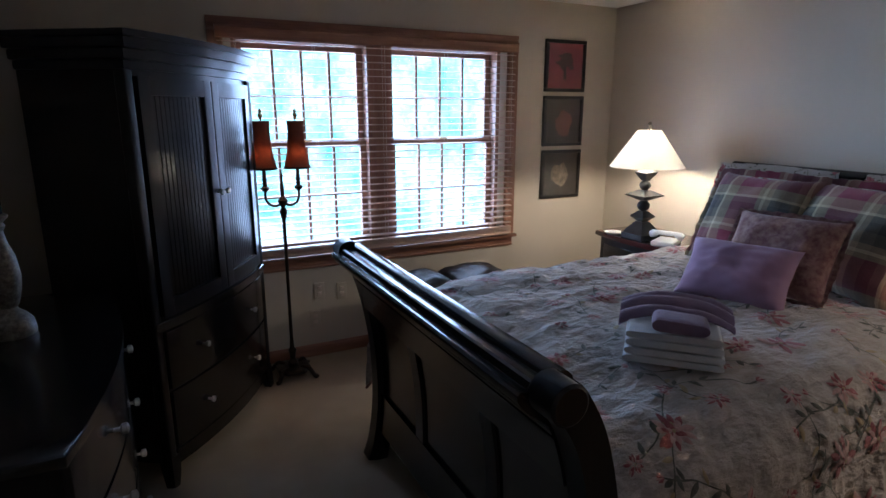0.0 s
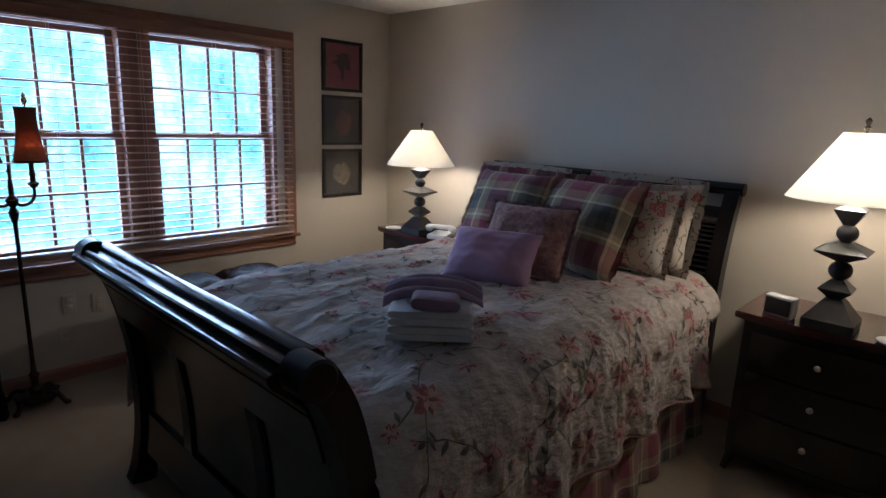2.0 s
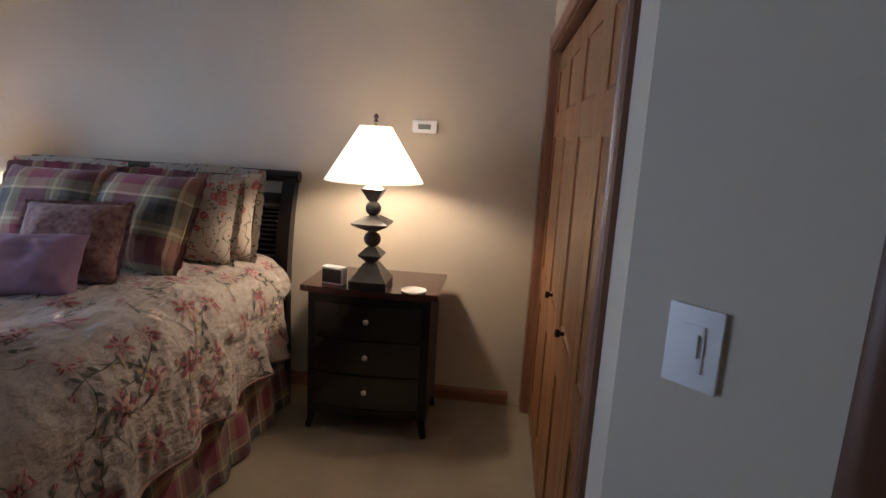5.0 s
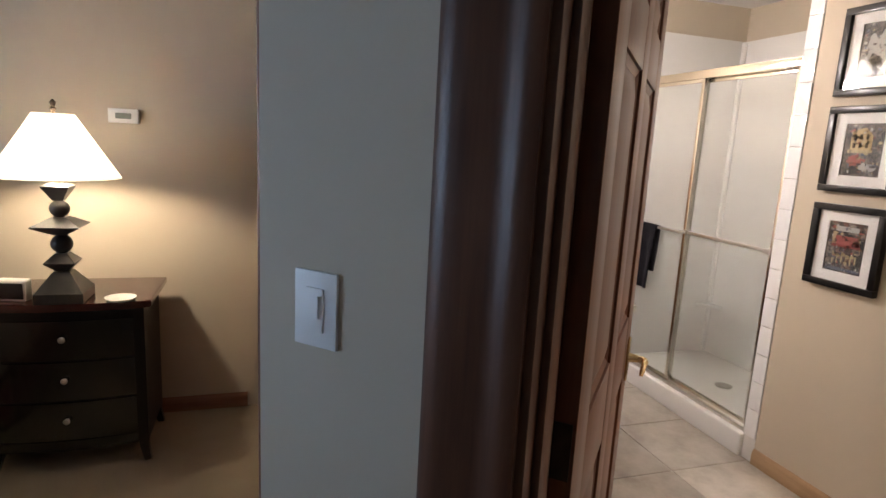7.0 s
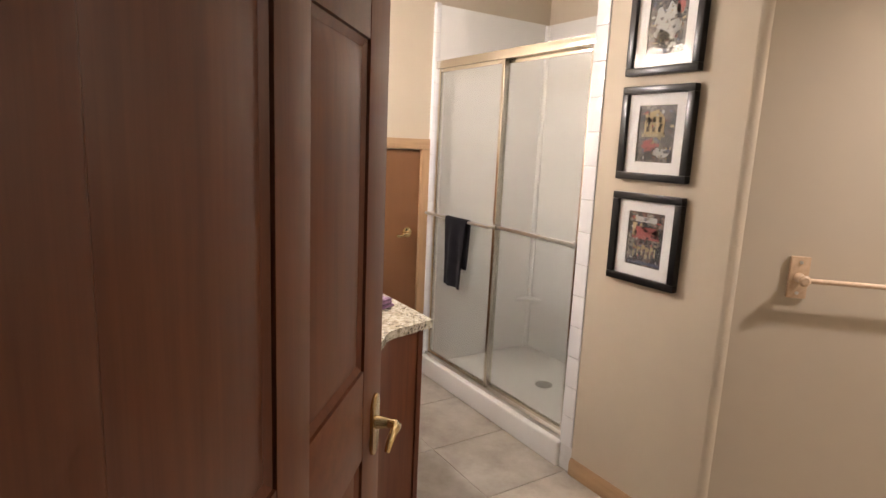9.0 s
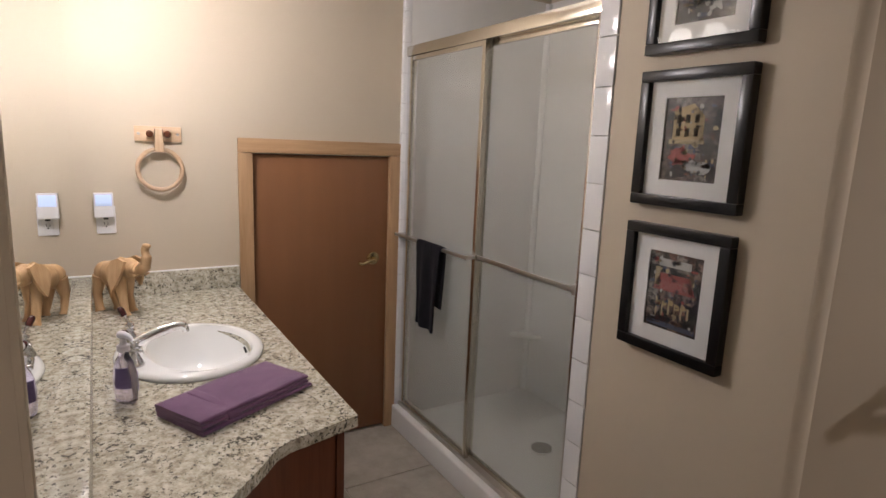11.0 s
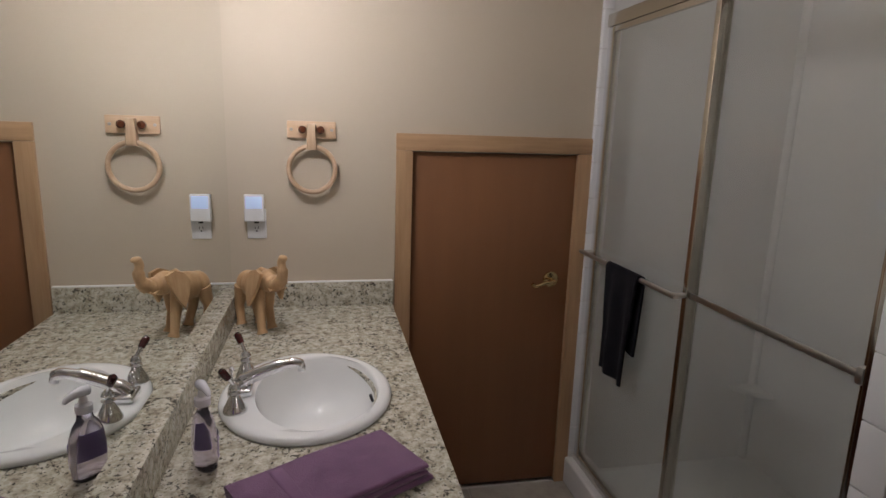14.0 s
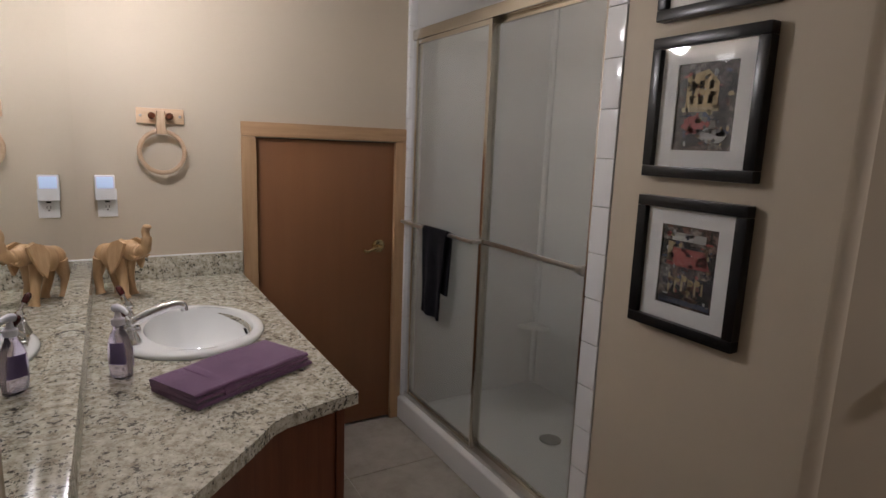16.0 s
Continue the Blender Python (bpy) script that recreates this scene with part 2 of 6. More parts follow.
def backdrop_glow():
    """Bright summer trees and sky beyond the window."""
    m = bpy.data.materials.new("garden_daylight")
    m.use_nodes = True
    t = m.node_tree
    t.nodes.remove(t.nodes["Principled BSDF"])
    e = t.nodes.new("ShaderNodeEmission")
    v = coords(t, world_space=True)
    clumps = noise_of(t, v, 1.5, 8.0, 0.75)
    c = ramp(t, clumps, [(0.36, (0.05, 0.20, 0.21)), (0.46, (0.14, 0.40, 0.45)), (0.55, (0.27, 0.60, 0.72)), (0.68, (0.46, 0.78, 0.90))])
    t.links.new(c, e.inputs["Color"])
    e.inputs["Strength"].default_value = 3.7
    t.links.new(e.outputs[0], t.nodes["Material Output"].inputs[0])
    return m


M = dict(
    paint=mottled("beige_wall_paint", (0.50, 0.435, 0.345), (0.53, 0.462, 0.37), 1.5, 260.0, 0.75, 0, 0.25, 0.0006, 0.25),
    bathpaint=mottled("tan_bathroom_paint", (0.53, 0.455, 0.35), (0.56, 0.48, 0.37), 1.5, 260.0, 0.6, 0, 0.25, 0.0006, 0.3),
    ceiling=mottled("white_ceiling_paint", (0.74, 0.72, 0.68), (0.8, 0.78, 0.74), 2.0, 150.0, 0.85, 0, 0.5, 0.0015),
    carpet=carpet(),
    oak=wood("stained_oak_trim", (0.17, 0.068, 0.040), (0.30, 0.142, 0.082), "z", 0.38),
    oakx=wood("stained_oak_trim_level", (0.17, 0.068, 0.040), (0.30, 0.142, 0.082), "x", 0.38),
    # dark stain of the side casings; also paints shade onto jambs and stops
    walnut_and_shade=wood("dark_casing_and_jamb_shade", (0.055, 0.020, 0.011), (0.125, 0.050, 0.027), "z", 0.42, 1.0, 0.4),
    pine=wood("honey_pine", (0.17, 0.064, 0.022), (0.275, 0.112, 0.040), "z", 0.36),
    pinex=wood("honey_pine_level", (0.17, 0.064, 0.022), (0.275, 0.112, 0.040), "x", 0.36),
    door=wood("brown_stained_door", (0.085, 0.023, 0.009), (0.150, 0.049, 0.020), "z", 0.36, 1.0, 0.35),
    doorx=wood("brown_stained_door_level", (0.085, 0.023, 0.009), (0.150, 0.049, 0.020), "y", 0.36, 1.0, 0.35),
    maple=wood("pale_maple_trim", (0.33, 0.195, 0.10), (0.46, 0.295, 0.16), "z", 0.42),
    maplex=wood("pale_maple_trim_level", (0.33, 0.195, 0.10), (0.46, 0.295, 0.16), "y", 0.42),
    slab=wood("smooth_brown_veneer", (0.20, 0.088, 0.038), (0.225, 0.10, 0.043), "z", 0.42, 0.35),
    espresso=wood("espresso_stain", (0.0035, 0.0030, 0.0035), (0.009, 0.0065, 0.007), "z", 0.30, 1.0, 0.22, 0.22),
    espressox=wood("espresso_stain_level", (0.003, 0.0026, 0.003), (0.008, 0.0055, 0.006), "y", 0.24, 1.0, 0.25, 0.7),
    cherry=wood("dark_cherry_top", (0.035, 0.007, 0.007), (0.085, 0.018, 0.016), "y", 0.17, 1.0, 0.5, 0.5),
    leather=mottled("black_leather", (0.010, 0.009, 0.009), (0.02, 0.018, 0.017), 8.0, 180.0, 0.38, 0, 0.5, 0.002),
    iron=mottled("bronzed_iron", (0.02, 0.014, 0.010), (0.05, 0.034, 0.022), 30.0, 200.0, 0.42, 0.7, 0.4, 0.001),
    lampblack=mottled("black_lacquer", (0.022, 0.020, 0.020), (0.035, 0.032, 0.032), 20.0, 200.0, 0.36, 0.0, 0.2, 0.0006),
    nickel=plain("brushed_nickel", (0.62, 0.60, 0.57), 0.3, 1.0),
    chrome=plain("polished_chrome", (0.78, 0.78, 0.80), 0.12, 1.0),
    brass=plain("polished_brass", (0.72, 0.56, 0.30), 0.2, 1.0),
    gold=plain("pale_gold_frame", (0.62, 0.58, 0.51), 0.16, 1.0),
    white=plain("white_plastic", (0.78, 0.78, 0.77), 0.4),
    lcd=plain("grey_display", (0.16, 0.18, 0.17), 0.2),
    black=plain("black_plastic", (0.012, 0.012, 0.013), 0.3),
    porcelain=plain("white_porcelain", (0.82, 0.82, 0.80), 0.1),
    acrylic=mottled("white_shower_acrylic", (0.74, 0.73, 0.70), (0.78, 0.77, 0.74), 2.0, 40.0, 0.22, 0, 0.05, 0.0005),
    tile=plain("white_ceramic_tile", (0.80, 0.80, 0.80), 0.14),
    grout=mottled("pale_grout", (0.50, 0.47, 0.42), (0.56, 0.53, 0.48), 20.0, 300.0, 0.9),
    tilegrout=mottled("white_tile_grout", (0.62, 0.61, 0.59), (0.68, 0.67, 0.65), 20.0, 300.0, 0.9),
    granite=granite(),
    shade=shade_cloth("ivory_lamp_shade", (0.94, 0.91, 0.85), 0.6),
    amber=shade_cloth("brown_lamp_shade", (0.26, 0.12, 0.08), 0.45, 90.0),
    pane=glass("window_glass"),
    screen=glass("shower_glass", (0.93, 0.94, 0.92), 0.02, 0.14),
    picglass=glass("picture_glass", (1, 1, 1), 0.02),
    slat=wood("wooden_blind_slat", (0.42, 0.27, 0.20), (0.57, 0.40, 0.31), "x", 0.4),
    cord=fabric("cord", (0.5, 0.42, 0.34), (0.6, 0.5, 0.42)),
    quilt=quilted(),
    thread_leaf=fabric("grey_green_thread", (0.070, 0.070, 0.055), (0.14, 0.13, 0.10), 60.0, 900.0),
    thread_red=fabric("dull_red_thread", (0.19, 0.040, 0.048), (0.38, 0.13, 0.13), 45.0, 900.0),
    thread_pink=fabric("dusty_pink_thread", (0.40, 0.22, 0.20), (0.52, 0.34, 0.30), 60.0, 900.0),
    thread_tan=fabric("tan_thread", (0.30, 0.22, 0.12), (0.42, 0.33, 0.2), 60.0, 900.0),
    sham=floral("floral_sham", (0.47, 0.40, 0.33), size=2.4),
    plaid=tartan("plaid_cloth", (0, 1), 1.0),
    skirt=tartan("plaid_skirt", (0, 2), 0.8),
    mauve=fabric("mauve_terry", (0.235, 0.15, 0.22), (0.31, 0.205, 0.285), 18.0, 300.0, 1.0, 0.8, 0.004, 0.4),
    lavender=fabric("lavender_cotton", (0.34, 0.20, 0.295), (0.38, 0.23, 0.33), 4.0, 600.0),
    red=fabric("rust_damask", (0.15, 0.055, 0.06), (0.34, 0.20, 0.17), 42.0, 500.0),
    purple=fabric("purple_terry", (0.15, 0.066, 0.145), (0.215, 0.105, 0.20), 18.0, 420.0, 1.0, 0.8, 0.003, 0.4),
    whitetowel=fabric("white_terry", (0.62, 0.61, 0.62), (0.72, 0.71, 0.70), 18.0, 330.0, 1.0, 0.9, 0.004, 0.5),
    blacktowel=fabric("black_terry", (0.004, 0.004, 0.006), (0.009, 0.008, 0.012), 18.0, 330.0, 1.0, 0.9, 0.005, 0.03),
    carved=wood("carved_pale_wood", (0.50, 0.30, 0.14), (0.66, 0.44, 0.24), "z", 0.5, 2.0),
    turned=wood("turned_maple_fixture", (0.50, 0.34, 0.21), (0.62, 0.45, 0.30), "y", 0.4, 2.0),
    mat_white=mottled("white_picture_mat", (0.74, 0.74, 0.72), (0.78, 0.78, 0.76), 10.0, 300.0, 0.9),
    frame=wood("black_picture_frame", (0.005, 0.0045, 0.005), (0.011, 0.010, 0.010), "z", 0.3, 1.0, 0.3, 0.1),
    globe=glowing("opal_globe", (1.0, 0.92, 0.84), 9.0),
    garden=backdrop_glow(),
)
_m, _t, _p = mat("silvered_mirror", 0.0, 1.0)
_p.inputs["Base Color"].default_value = (0.90, 0.92, 0.90, 1)
M["mirror"] = _m
_m, _t, _p = mat("clear_soap_bottle", 0.05)
_p.inputs["Base Color"].default_value = (0.80, 0.74, 0.92, 1)
_p.inputs["Transmission Weight"].default_value = 0.95
_p.inputs["IOR"].default_value = 1.35
M["bottle"] = _m


def floor_tile_material():
    m, t, p = mat("grey_beige_floor_tile", 0.34, 0.0, 0.45)
    v = coords(t, world_space=True)
    cloud = noise_of(t, v, 5.0, 6.0, 0.65)
    c = ramp(t, cloud, [(0.3, (0.30, 0.26, 0.215)), (0.5, (0.41, 0.37, 0.31)), (0.7, (0.50, 0.46, 0.40))])
    oi = t.nodes.new("ShaderNodeObjectInfo")
    hsv = node(t, "HueSaturation")
    t.links.new(c, hsv.inputs["Color"])
    t.links.new(math_(t, "ADD", math_(t, "MULTIPLY", oi.outputs["Random"], 0.16), 0.92), hsv.inputs["Value"])
    t.links.new(hsv.outputs[0], p.inputs["Base Color"])
    bump(t, p, cloud, 0.15, 0.002)
    return m


M["floortile"] = floor_tile_material()

# ---- building helpers ----


def thing(name, m, label, category, group="", kind=""):
    ob = new(name)
    ob.matrix_basis = m
    ob.empty_display_size = 0.1
    return tagged(ob, label, category, group, kind)


def finish(name, bm, material, smooth=True, angle=35):
    bmesh.ops.recalc_face_normals(bm, faces=bm.faces)
    me = bpy.data.meshes.new(name)
    bm.to_mesh(me)
    bm.free()
    if smooth:
        me.shade_smooth()
        me.set_sharp_from_angle(angle=radians(angle))
    me.materials.append(material)
    return me


def part(name, bm, material, parent=None, label="", m=None, smooth=True, angle=35):
    ob = new(name, finish(name, bm, material, smooth, angle))
    if parent is not None:
        ob.parent = parent
    if m is not None:
        ob.matrix_basis = m
    if label:
        ob["label"] = label
    return ob


def solid(name, bm, material, label="", category="", m=None, kind="", group=""):
    return tagged(part(name, bm, material, None, "", m), label, category, group, kind)


def box(x0, x1, y0, y1, z0, z1, bevel=0.0, bm=None, seg=2):
    bm = bm or bmesh.new()
    vs = [bm.verts.new((x, y, z)) for x in (x0, x1) for y in (y0, y1) for z in (z0, z1)]
    fs = []
    for q in ((0, 1, 3, 2), (4, 6, 7, 5), (0, 4, 5, 1), (2, 3, 7, 6), (0, 2, 6, 4), (1, 5, 7, 3)):
        fs.append(bm.faces.new([vs[i] for i in q]))
    if bevel > 0:
        es = list({e for f in fs for e in f.edges})
        bmesh.ops.bevel(bm, geom=es, offset=bevel, segments=seg, affect="EDGES", profile=0.6)
    return bm


def prism(points, z0, z1, bevel=0.0, bm=None, seg=2):
    """A plate with this outline (x, y) from z0 to z1."""
    bm = bm or bmesh.new()
    lo = [bm.verts.new((x, y, z0)) for x, y in points]
    hi = [bm.verts.new((x, y, z1)) for x, y in points]
    n = len(points)
    bot, top = bm.faces.new(lo[::-1]), bm.faces.new(hi)
    for i in range(n):
        bm.faces.new((lo[i], lo[(i + 1) % n], hi[(i + 1) % n], hi[i]))
    if bevel > 0:
        bmesh.ops.bevel(bm, geom=list(top.edges) + list(bot.edges), offset=bevel, segments=seg, affect="EDGES", profile=0.6)
    return bm


def lathe(profile, n=32, bm=None, cx=0.0, cy=0.0, sx=1.0, sy=1.0, close=True):
    """Turn (r, z) round the upright axis at (cx, cy)."""
    bm = bm or bmesh.new()
    rings = []
    for r, z in profile:
        rings.append([bm.verts.new((cx + sx * r * math.cos(2 * math.pi * k / n), cy + sy * r * math.sin(2 * math.pi * k / n), z)) for k in range(n)])
    for a, b in zip(rings, rings[1:]):
        for k in range(n):
            bm.faces.new((a[k], a[(k + 1) % n], b[(k + 1) % n], b[k]))
    if close:
        bm.faces.new(rings[0][::-1])
        bm.faces.new(rings[-1])
    return bm


def tube(path, r, n=10, bm=None, caps=True):
    """A round bar along the points of path; r is one radius or one for each point."""
    bm = bm or bmesh.new()
    pts = [Vector(p) for p in path]
    rs = r if isinstance(r, (list, tuple)) else [r] * len(pts)
    rings = []
    ref = None
    for i, p in enumerate(pts):
        d = (pts[min(i + 1, len(pts) - 1)] - pts[max(i - 1, 0)]).normalized()
        if ref is None:
            ref = d.orthogonal().normalized()
        ref = (ref - d * ref.dot(d)).normalized()
        side = d.cross(ref)
        rings.append([bm.verts.new(p + rs[i] * (ref * math.cos(2 * math.pi * k / n) + side * math.sin(2 * math.pi * k / n))) for k in range(n)])
    for a, b in zip(rings, rings[1:]):
        for k in range(n):
            bm.faces.new((a[k], a[(k + 1) % n], b[(k + 1) % n], b[k]))
    if caps:
        bm.faces.new(rings[0][::-1])
        bm.faces.new(rings[-1])
    return bm


def extrude_profile(profile, axis, a, b, bm=None):
    """Carry a closed profile of (u, v) along an axis from a to b: axis x takes (y, z), y takes (x, z), z takes (x, y)."""
    bm = bm or bmesh.new()
    at = {"x": lambda w, u, v: (w, u, v), "y": lambda w, u, v: (u, w, v), "z": lambda w, u, v: (u, v, w)}[axis]
    r0 = [bm.verts.new(at(a, u, v)) for u, v in profile]
    r1 = [bm.verts.new(at(b, u, v)) for u, v in profile]
    n = len(profile)
    for k in range(n):
        bm.faces.new((r0[k], r0[(k + 1) % n], r1[(k + 1) % n], r1[k]))
    bm.faces.new(r0[::-1])
    bm.faces.new(r1)
    return bm


def sheet(f, nu, nv, thick=0.0, bm=None):
    """A surface from f(u, v), with u and v from 0 to 1."""
    bm = bm or bmesh.new()
    g = [[bm.verts.new(f(i / nu, j / nv)) for j in range(nv + 1)] for i in range(nu + 1)]
    for i in range(nu):
        for j in range(nv):
            bm.faces.new((g[i][j], g[i + 1][j], g[i + 1][j + 1], g[i][j + 1]))
    if thick:
        bmesh.ops.recalc_face_normals(bm, faces=bm.faces)
        bmesh.ops.solidify(bm, geom=list(bm.faces), thickness=thick)
    return bm


def wob(x, y, z, s=1.0):
    return noise.noise(Vector((x * s, y * s, z * s)))


def arc(cx, cy, r, a0, a1, n):
    return [(cx + r * math.cos(radians(a0 + (a1 - a0) * k / n)), cy + r * math.sin(radians(a0 + (a1 - a0) * k / n))) for k in range(n + 1)]

# ---- the rooms ----
NW, EW, WW, CEIL = 3.85, 3.505, -0.72, 2.43            # bedroom: north, east and west wall faces, ceiling
CLY = -0.42                                            # closet front
BE, BN, BS, BCEIL = 3.776, -1.408, -2.885, 2.67        # bathroom: east, north and south wall faces, ceiling
DIAG = pose(1.0, -0.488, 0, 0, 0, 225)                 # slanting wall: x along the wall, y into the bathroom
THICK = 0.115
OPEN0, OPEN1, OPENH = 0.325, 1.25, 2.06                 # bathroom doorway along the slanting wall
T = 0.12


def wall(name, bm, material, label, m=None):
    return solid(name, bm, material, label, "wall", m, "structure")


# north wall with the window opening
WX0, WX1, WZ0, WZ1 = 0.60, 2.44, 0.72, 2.08
b = box(WW - T, WX0, NW, NW + 0.16, 0, CEIL)
box(WX1, EW + T, NW, NW + 0.16, 0, CEIL, bm=b)
box(WX0, WX1, NW, NW + 0.16, 0, WZ0, bm=b)
box(WX0, WX1, NW, NW + 0.16, WZ1, CEIL, bm=b)
wall("wall_north", b, M["paint"], "beige painted bedroom wall with a wide window")
wall("wall_east", box(EW, EW + T, CLY - 0.7, NW, 0, CEIL), M["paint"], "beige painted bedroom wall behind the bed")
wall("wall_west", box(WW - T, WW, -2.5, NW, 0, CEIL), M["paint"], "beige painted bedroom wall behind the dresser")
# closet front with its wide opening
CX0, CX1, CH = 1.36, 3.42, 2.06
b = box(CX1, EW, CLY - T, CLY, 0, CEIL)
box(CX0, CX1, CLY - T, CLY, CH, CEIL, bm=b)
prism([(CX0, CLY), (CX0, CLY - T), (1.17, CLY - T), (1.083, CLY)], 0, CEIL, bm=b)
wall("wall_closet", b, M["paint"], "beige painted wall above the closet doors")
wall("wall_closet_back", box(1.5, EW, CLY - 0.72, CLY - 0.70, 0, CEIL), M["paint"], "plain closet back wall")
# slanting wall with the bathroom doorway
b = box(-0.118, OPEN0, 0, THICK, 0, BCEIL)
box(OPEN1, 3.0, 0, THICK, 0, BCEIL, bm=b)
box(OPEN0, OPEN1, 0, THICK, OPENH, BCEIL, bm=b)
wall("wall_slanting", b, M["paint"], "beige painted slanting wall with a doorway and switch", DIAG)
wall("corner_bead", tube([(1.085, CLY - 0.004, 0), (1.085, CLY - 0.004, CEIL)], 0.012), M["paint"], "rounded plaster corner of the wall")
# bathroom
wall("wall_bath_north", box(1.665, BE + T, BN, BN + T, 0, BCEIL), M["bathpaint"], "tan painted bathroom wall behind the mirror")
SDY0, SDY1, SDH = -2.826, -2.113, 1.525                # low door opening
b = box(BE, BE + T, -4.0, SDY0, 0, BCEIL)
box(BE, BE + T, SDY1, BN, 0, BCEIL, bm=b)
box(BE, BE + T, SDY0, SDY1, SDH, BCEIL, bm=b)
wall("wall_bath_east", b, M["bathpaint"], "tan painted bathroom wall with a low door")
SHB = -3.84                                            # shower back
b = box(1.655, 2.312, BS - T, BS, 0, BCEIL)
wall("wall_bath_south", b, M["bathpaint"], "tan painted bathroom wall hung with framed pictures")
b = box(2.24, 2.362, SHB - T, BS - T, 0, BCEIL)
box(2.24, BE, SHB - T, SHB - 0.01, 0, BCEIL, bm=b)
wall("wall_shower", b, M["bathpaint"], "tan painted wall above the shower")
SLANT = pose(1.645, BS - 0.012, 0, 0, 0, 225)
wall("wall_alcove", box(0.0, 2.0, 0, T, 0, BCEIL), M["bathpaint"], "tan painted slanting wall with a towel bar", SLANT)
wall("alcove_bead", tube([(1.658, BS - 0.032, 0), (1.658, BS - 0.032, BCEIL)], 0.032, 24), M["bathpaint"], "rounded plaster corner of the bathroom wall")
wall("wall_alcove_end", box(2.95, 3.07, 0, 2.6, 0, BCEIL), M["bathpaint"], "plain tan bathroom wall", DIAG)
wall("wall_behind_door", box(0.06, 0.18, THICK, 1.13, 0, BCEIL), M["bathpaint"], "tan painted wall behind the open door", DIAG)
# bathroom face of the slanting wall
b = box(0.183, OPEN0 - 0.02, THICK, THICK + 0.006, 0, BCEIL)
box(OPEN1 + 0.05, 2.95, THICK, THICK + 0.006, 0, BCEIL, bm=b)
box(OPEN0 - 0.05, OPEN1 + 0.05, THICK, THICK + 0.006, OPENH + 0.05, BCEIL, bm=b)
wall("wall_slanting_back", b, M["bathpaint"], "tan painted bathroom side of the doorway wall", DIAG)

# floors and ceilings


def on_diag(s, depth):
    p = DIAG @ Vector((s, depth, 0))
    return p.x, p.y


e0, e1 = on_diag(3.1, 0.1), on_diag(-0.15, 0.1)
solid("floor_carpet", prism([(WW - T, NW + 0.1), (WW - T, -2.4), e0, e1, (1.2, CLY - 0.7), (EW + T, CLY - 0.7), (EW + T, NW + 0.1)], -0.12, 0.0), M["carpet"],
      "beige cut-pile bedroom carpet", "carpet", None, "structure")
solid("ceiling_bedroom", prism([(WW - T, NW + 0.16), (WW - T, -2.4), on_diag(2.5, 0.02), on_diag(-0.15, 0.02), (1.2, CLY - 0.7), (EW + T, CLY - 0.7), (EW + T, NW + 0.16)], CEIL, CEIL + 0.1),
      M["ceiling"], "white painted bedroom ceiling", "ceiling", None, "structure")
solid("ceiling_bathroom", prism([(BE + T, BN + T), (BE + T, -4.0), (1.4, -4.9), (-1.5, -4.9), (-1.5, -2.4), on_diag(0.0, 0.1), (0.95, BN + T)], BCEIL, BCEIL + 0.1),
      M["ceiling"], "white painted bathroom ceiling", "ceiling", None, "structure")
bathfloor = solid("floor_bathroom", prism([(BE + T, BN + T), (BE + T, -3.96), (2.3, -3.96), (2.3, -3.005), (1.66, -3.005), (0.44, -4.20), (-1.17, -2.60), e0, e1, (0.98, BN + T)], -0.12, -0.006), M["grout"],
                  "beige-grey tiled bathroom floor with pale grout", "tiled floor", None, "structure")


def baseboard(name, x0, x1, m, h=0.085, d=0.014, material=None):
    pr = [(0, 0.001), (-d, 0.001), (-d, h * 0.72), (-d * 0.75, h * 0.85), (-d * 0.35, h * 0.93), (-d * 0.3, h), (0, h)]
    return solid(name, extrude_profile(pr, "x", x0, x1), material or M["oakx"], "narrow stained wooden baseboard", "baseboard", m, "structure")


baseboard("baseboard", WW, EW - 0.015, pose(0, NW - 0.001, 0))
baseboard("baseboard", -(NW - 0.016), -(CLY + 0.09), pose(EW - 0.001, 0, 0, 0, 0, -90))
baseboard("baseboard", 1.20, 2.40, pose(0, -0.001, 0) @ DIAG @ pose(0, 0, 0), 0.085)
_mp = wood("pale_maple_base", (0.35, 0.215, 0.115), (0.48, 0.315, 0.175), "x", 0.42)
baseboard("baseboard", -2.312, -1.655, pose(0, BS + 0.001, 0, 0, 0, 180), 0.085, 0.014, _mp)
baseboard("baseboard", 0.0, 1.1, SLANT @ pose(0, -0.001, 0), 0.085, 0.014, _mp)

# ---- outside the window ----
b = bmesh.new()
vs = [b.verts.new(p) for p in ((-4.5, 7.6, -2.5), (7.5, 7.6, -2.5), (7.5, 7.6, 6.0), (-4.5, 7.6, 6.0))]
b.faces.new(vs)
solid("backdrop", b, M["garden"], "bright blurred summer trees beyond the window", "backdrop", None, "structure")


# ---- window ----
def casing_run(length, width, depth, bm=None):
    """Moulded trim lying along x, from 0 to length, with its face towards -y."""
    pr = [(0, 0), (-depth * 0.65, 0), (-depth, width * 0.08), (-depth, width * 0.2), (-depth * 0.7, width * 0.3), (-depth * 0.62, width * 0.7), (-depth * 0.85, width * 0.85),
          (-depth * 0.8, width), (0, width)]
    return extrude_profile(pr, "x", 0, length, bm)


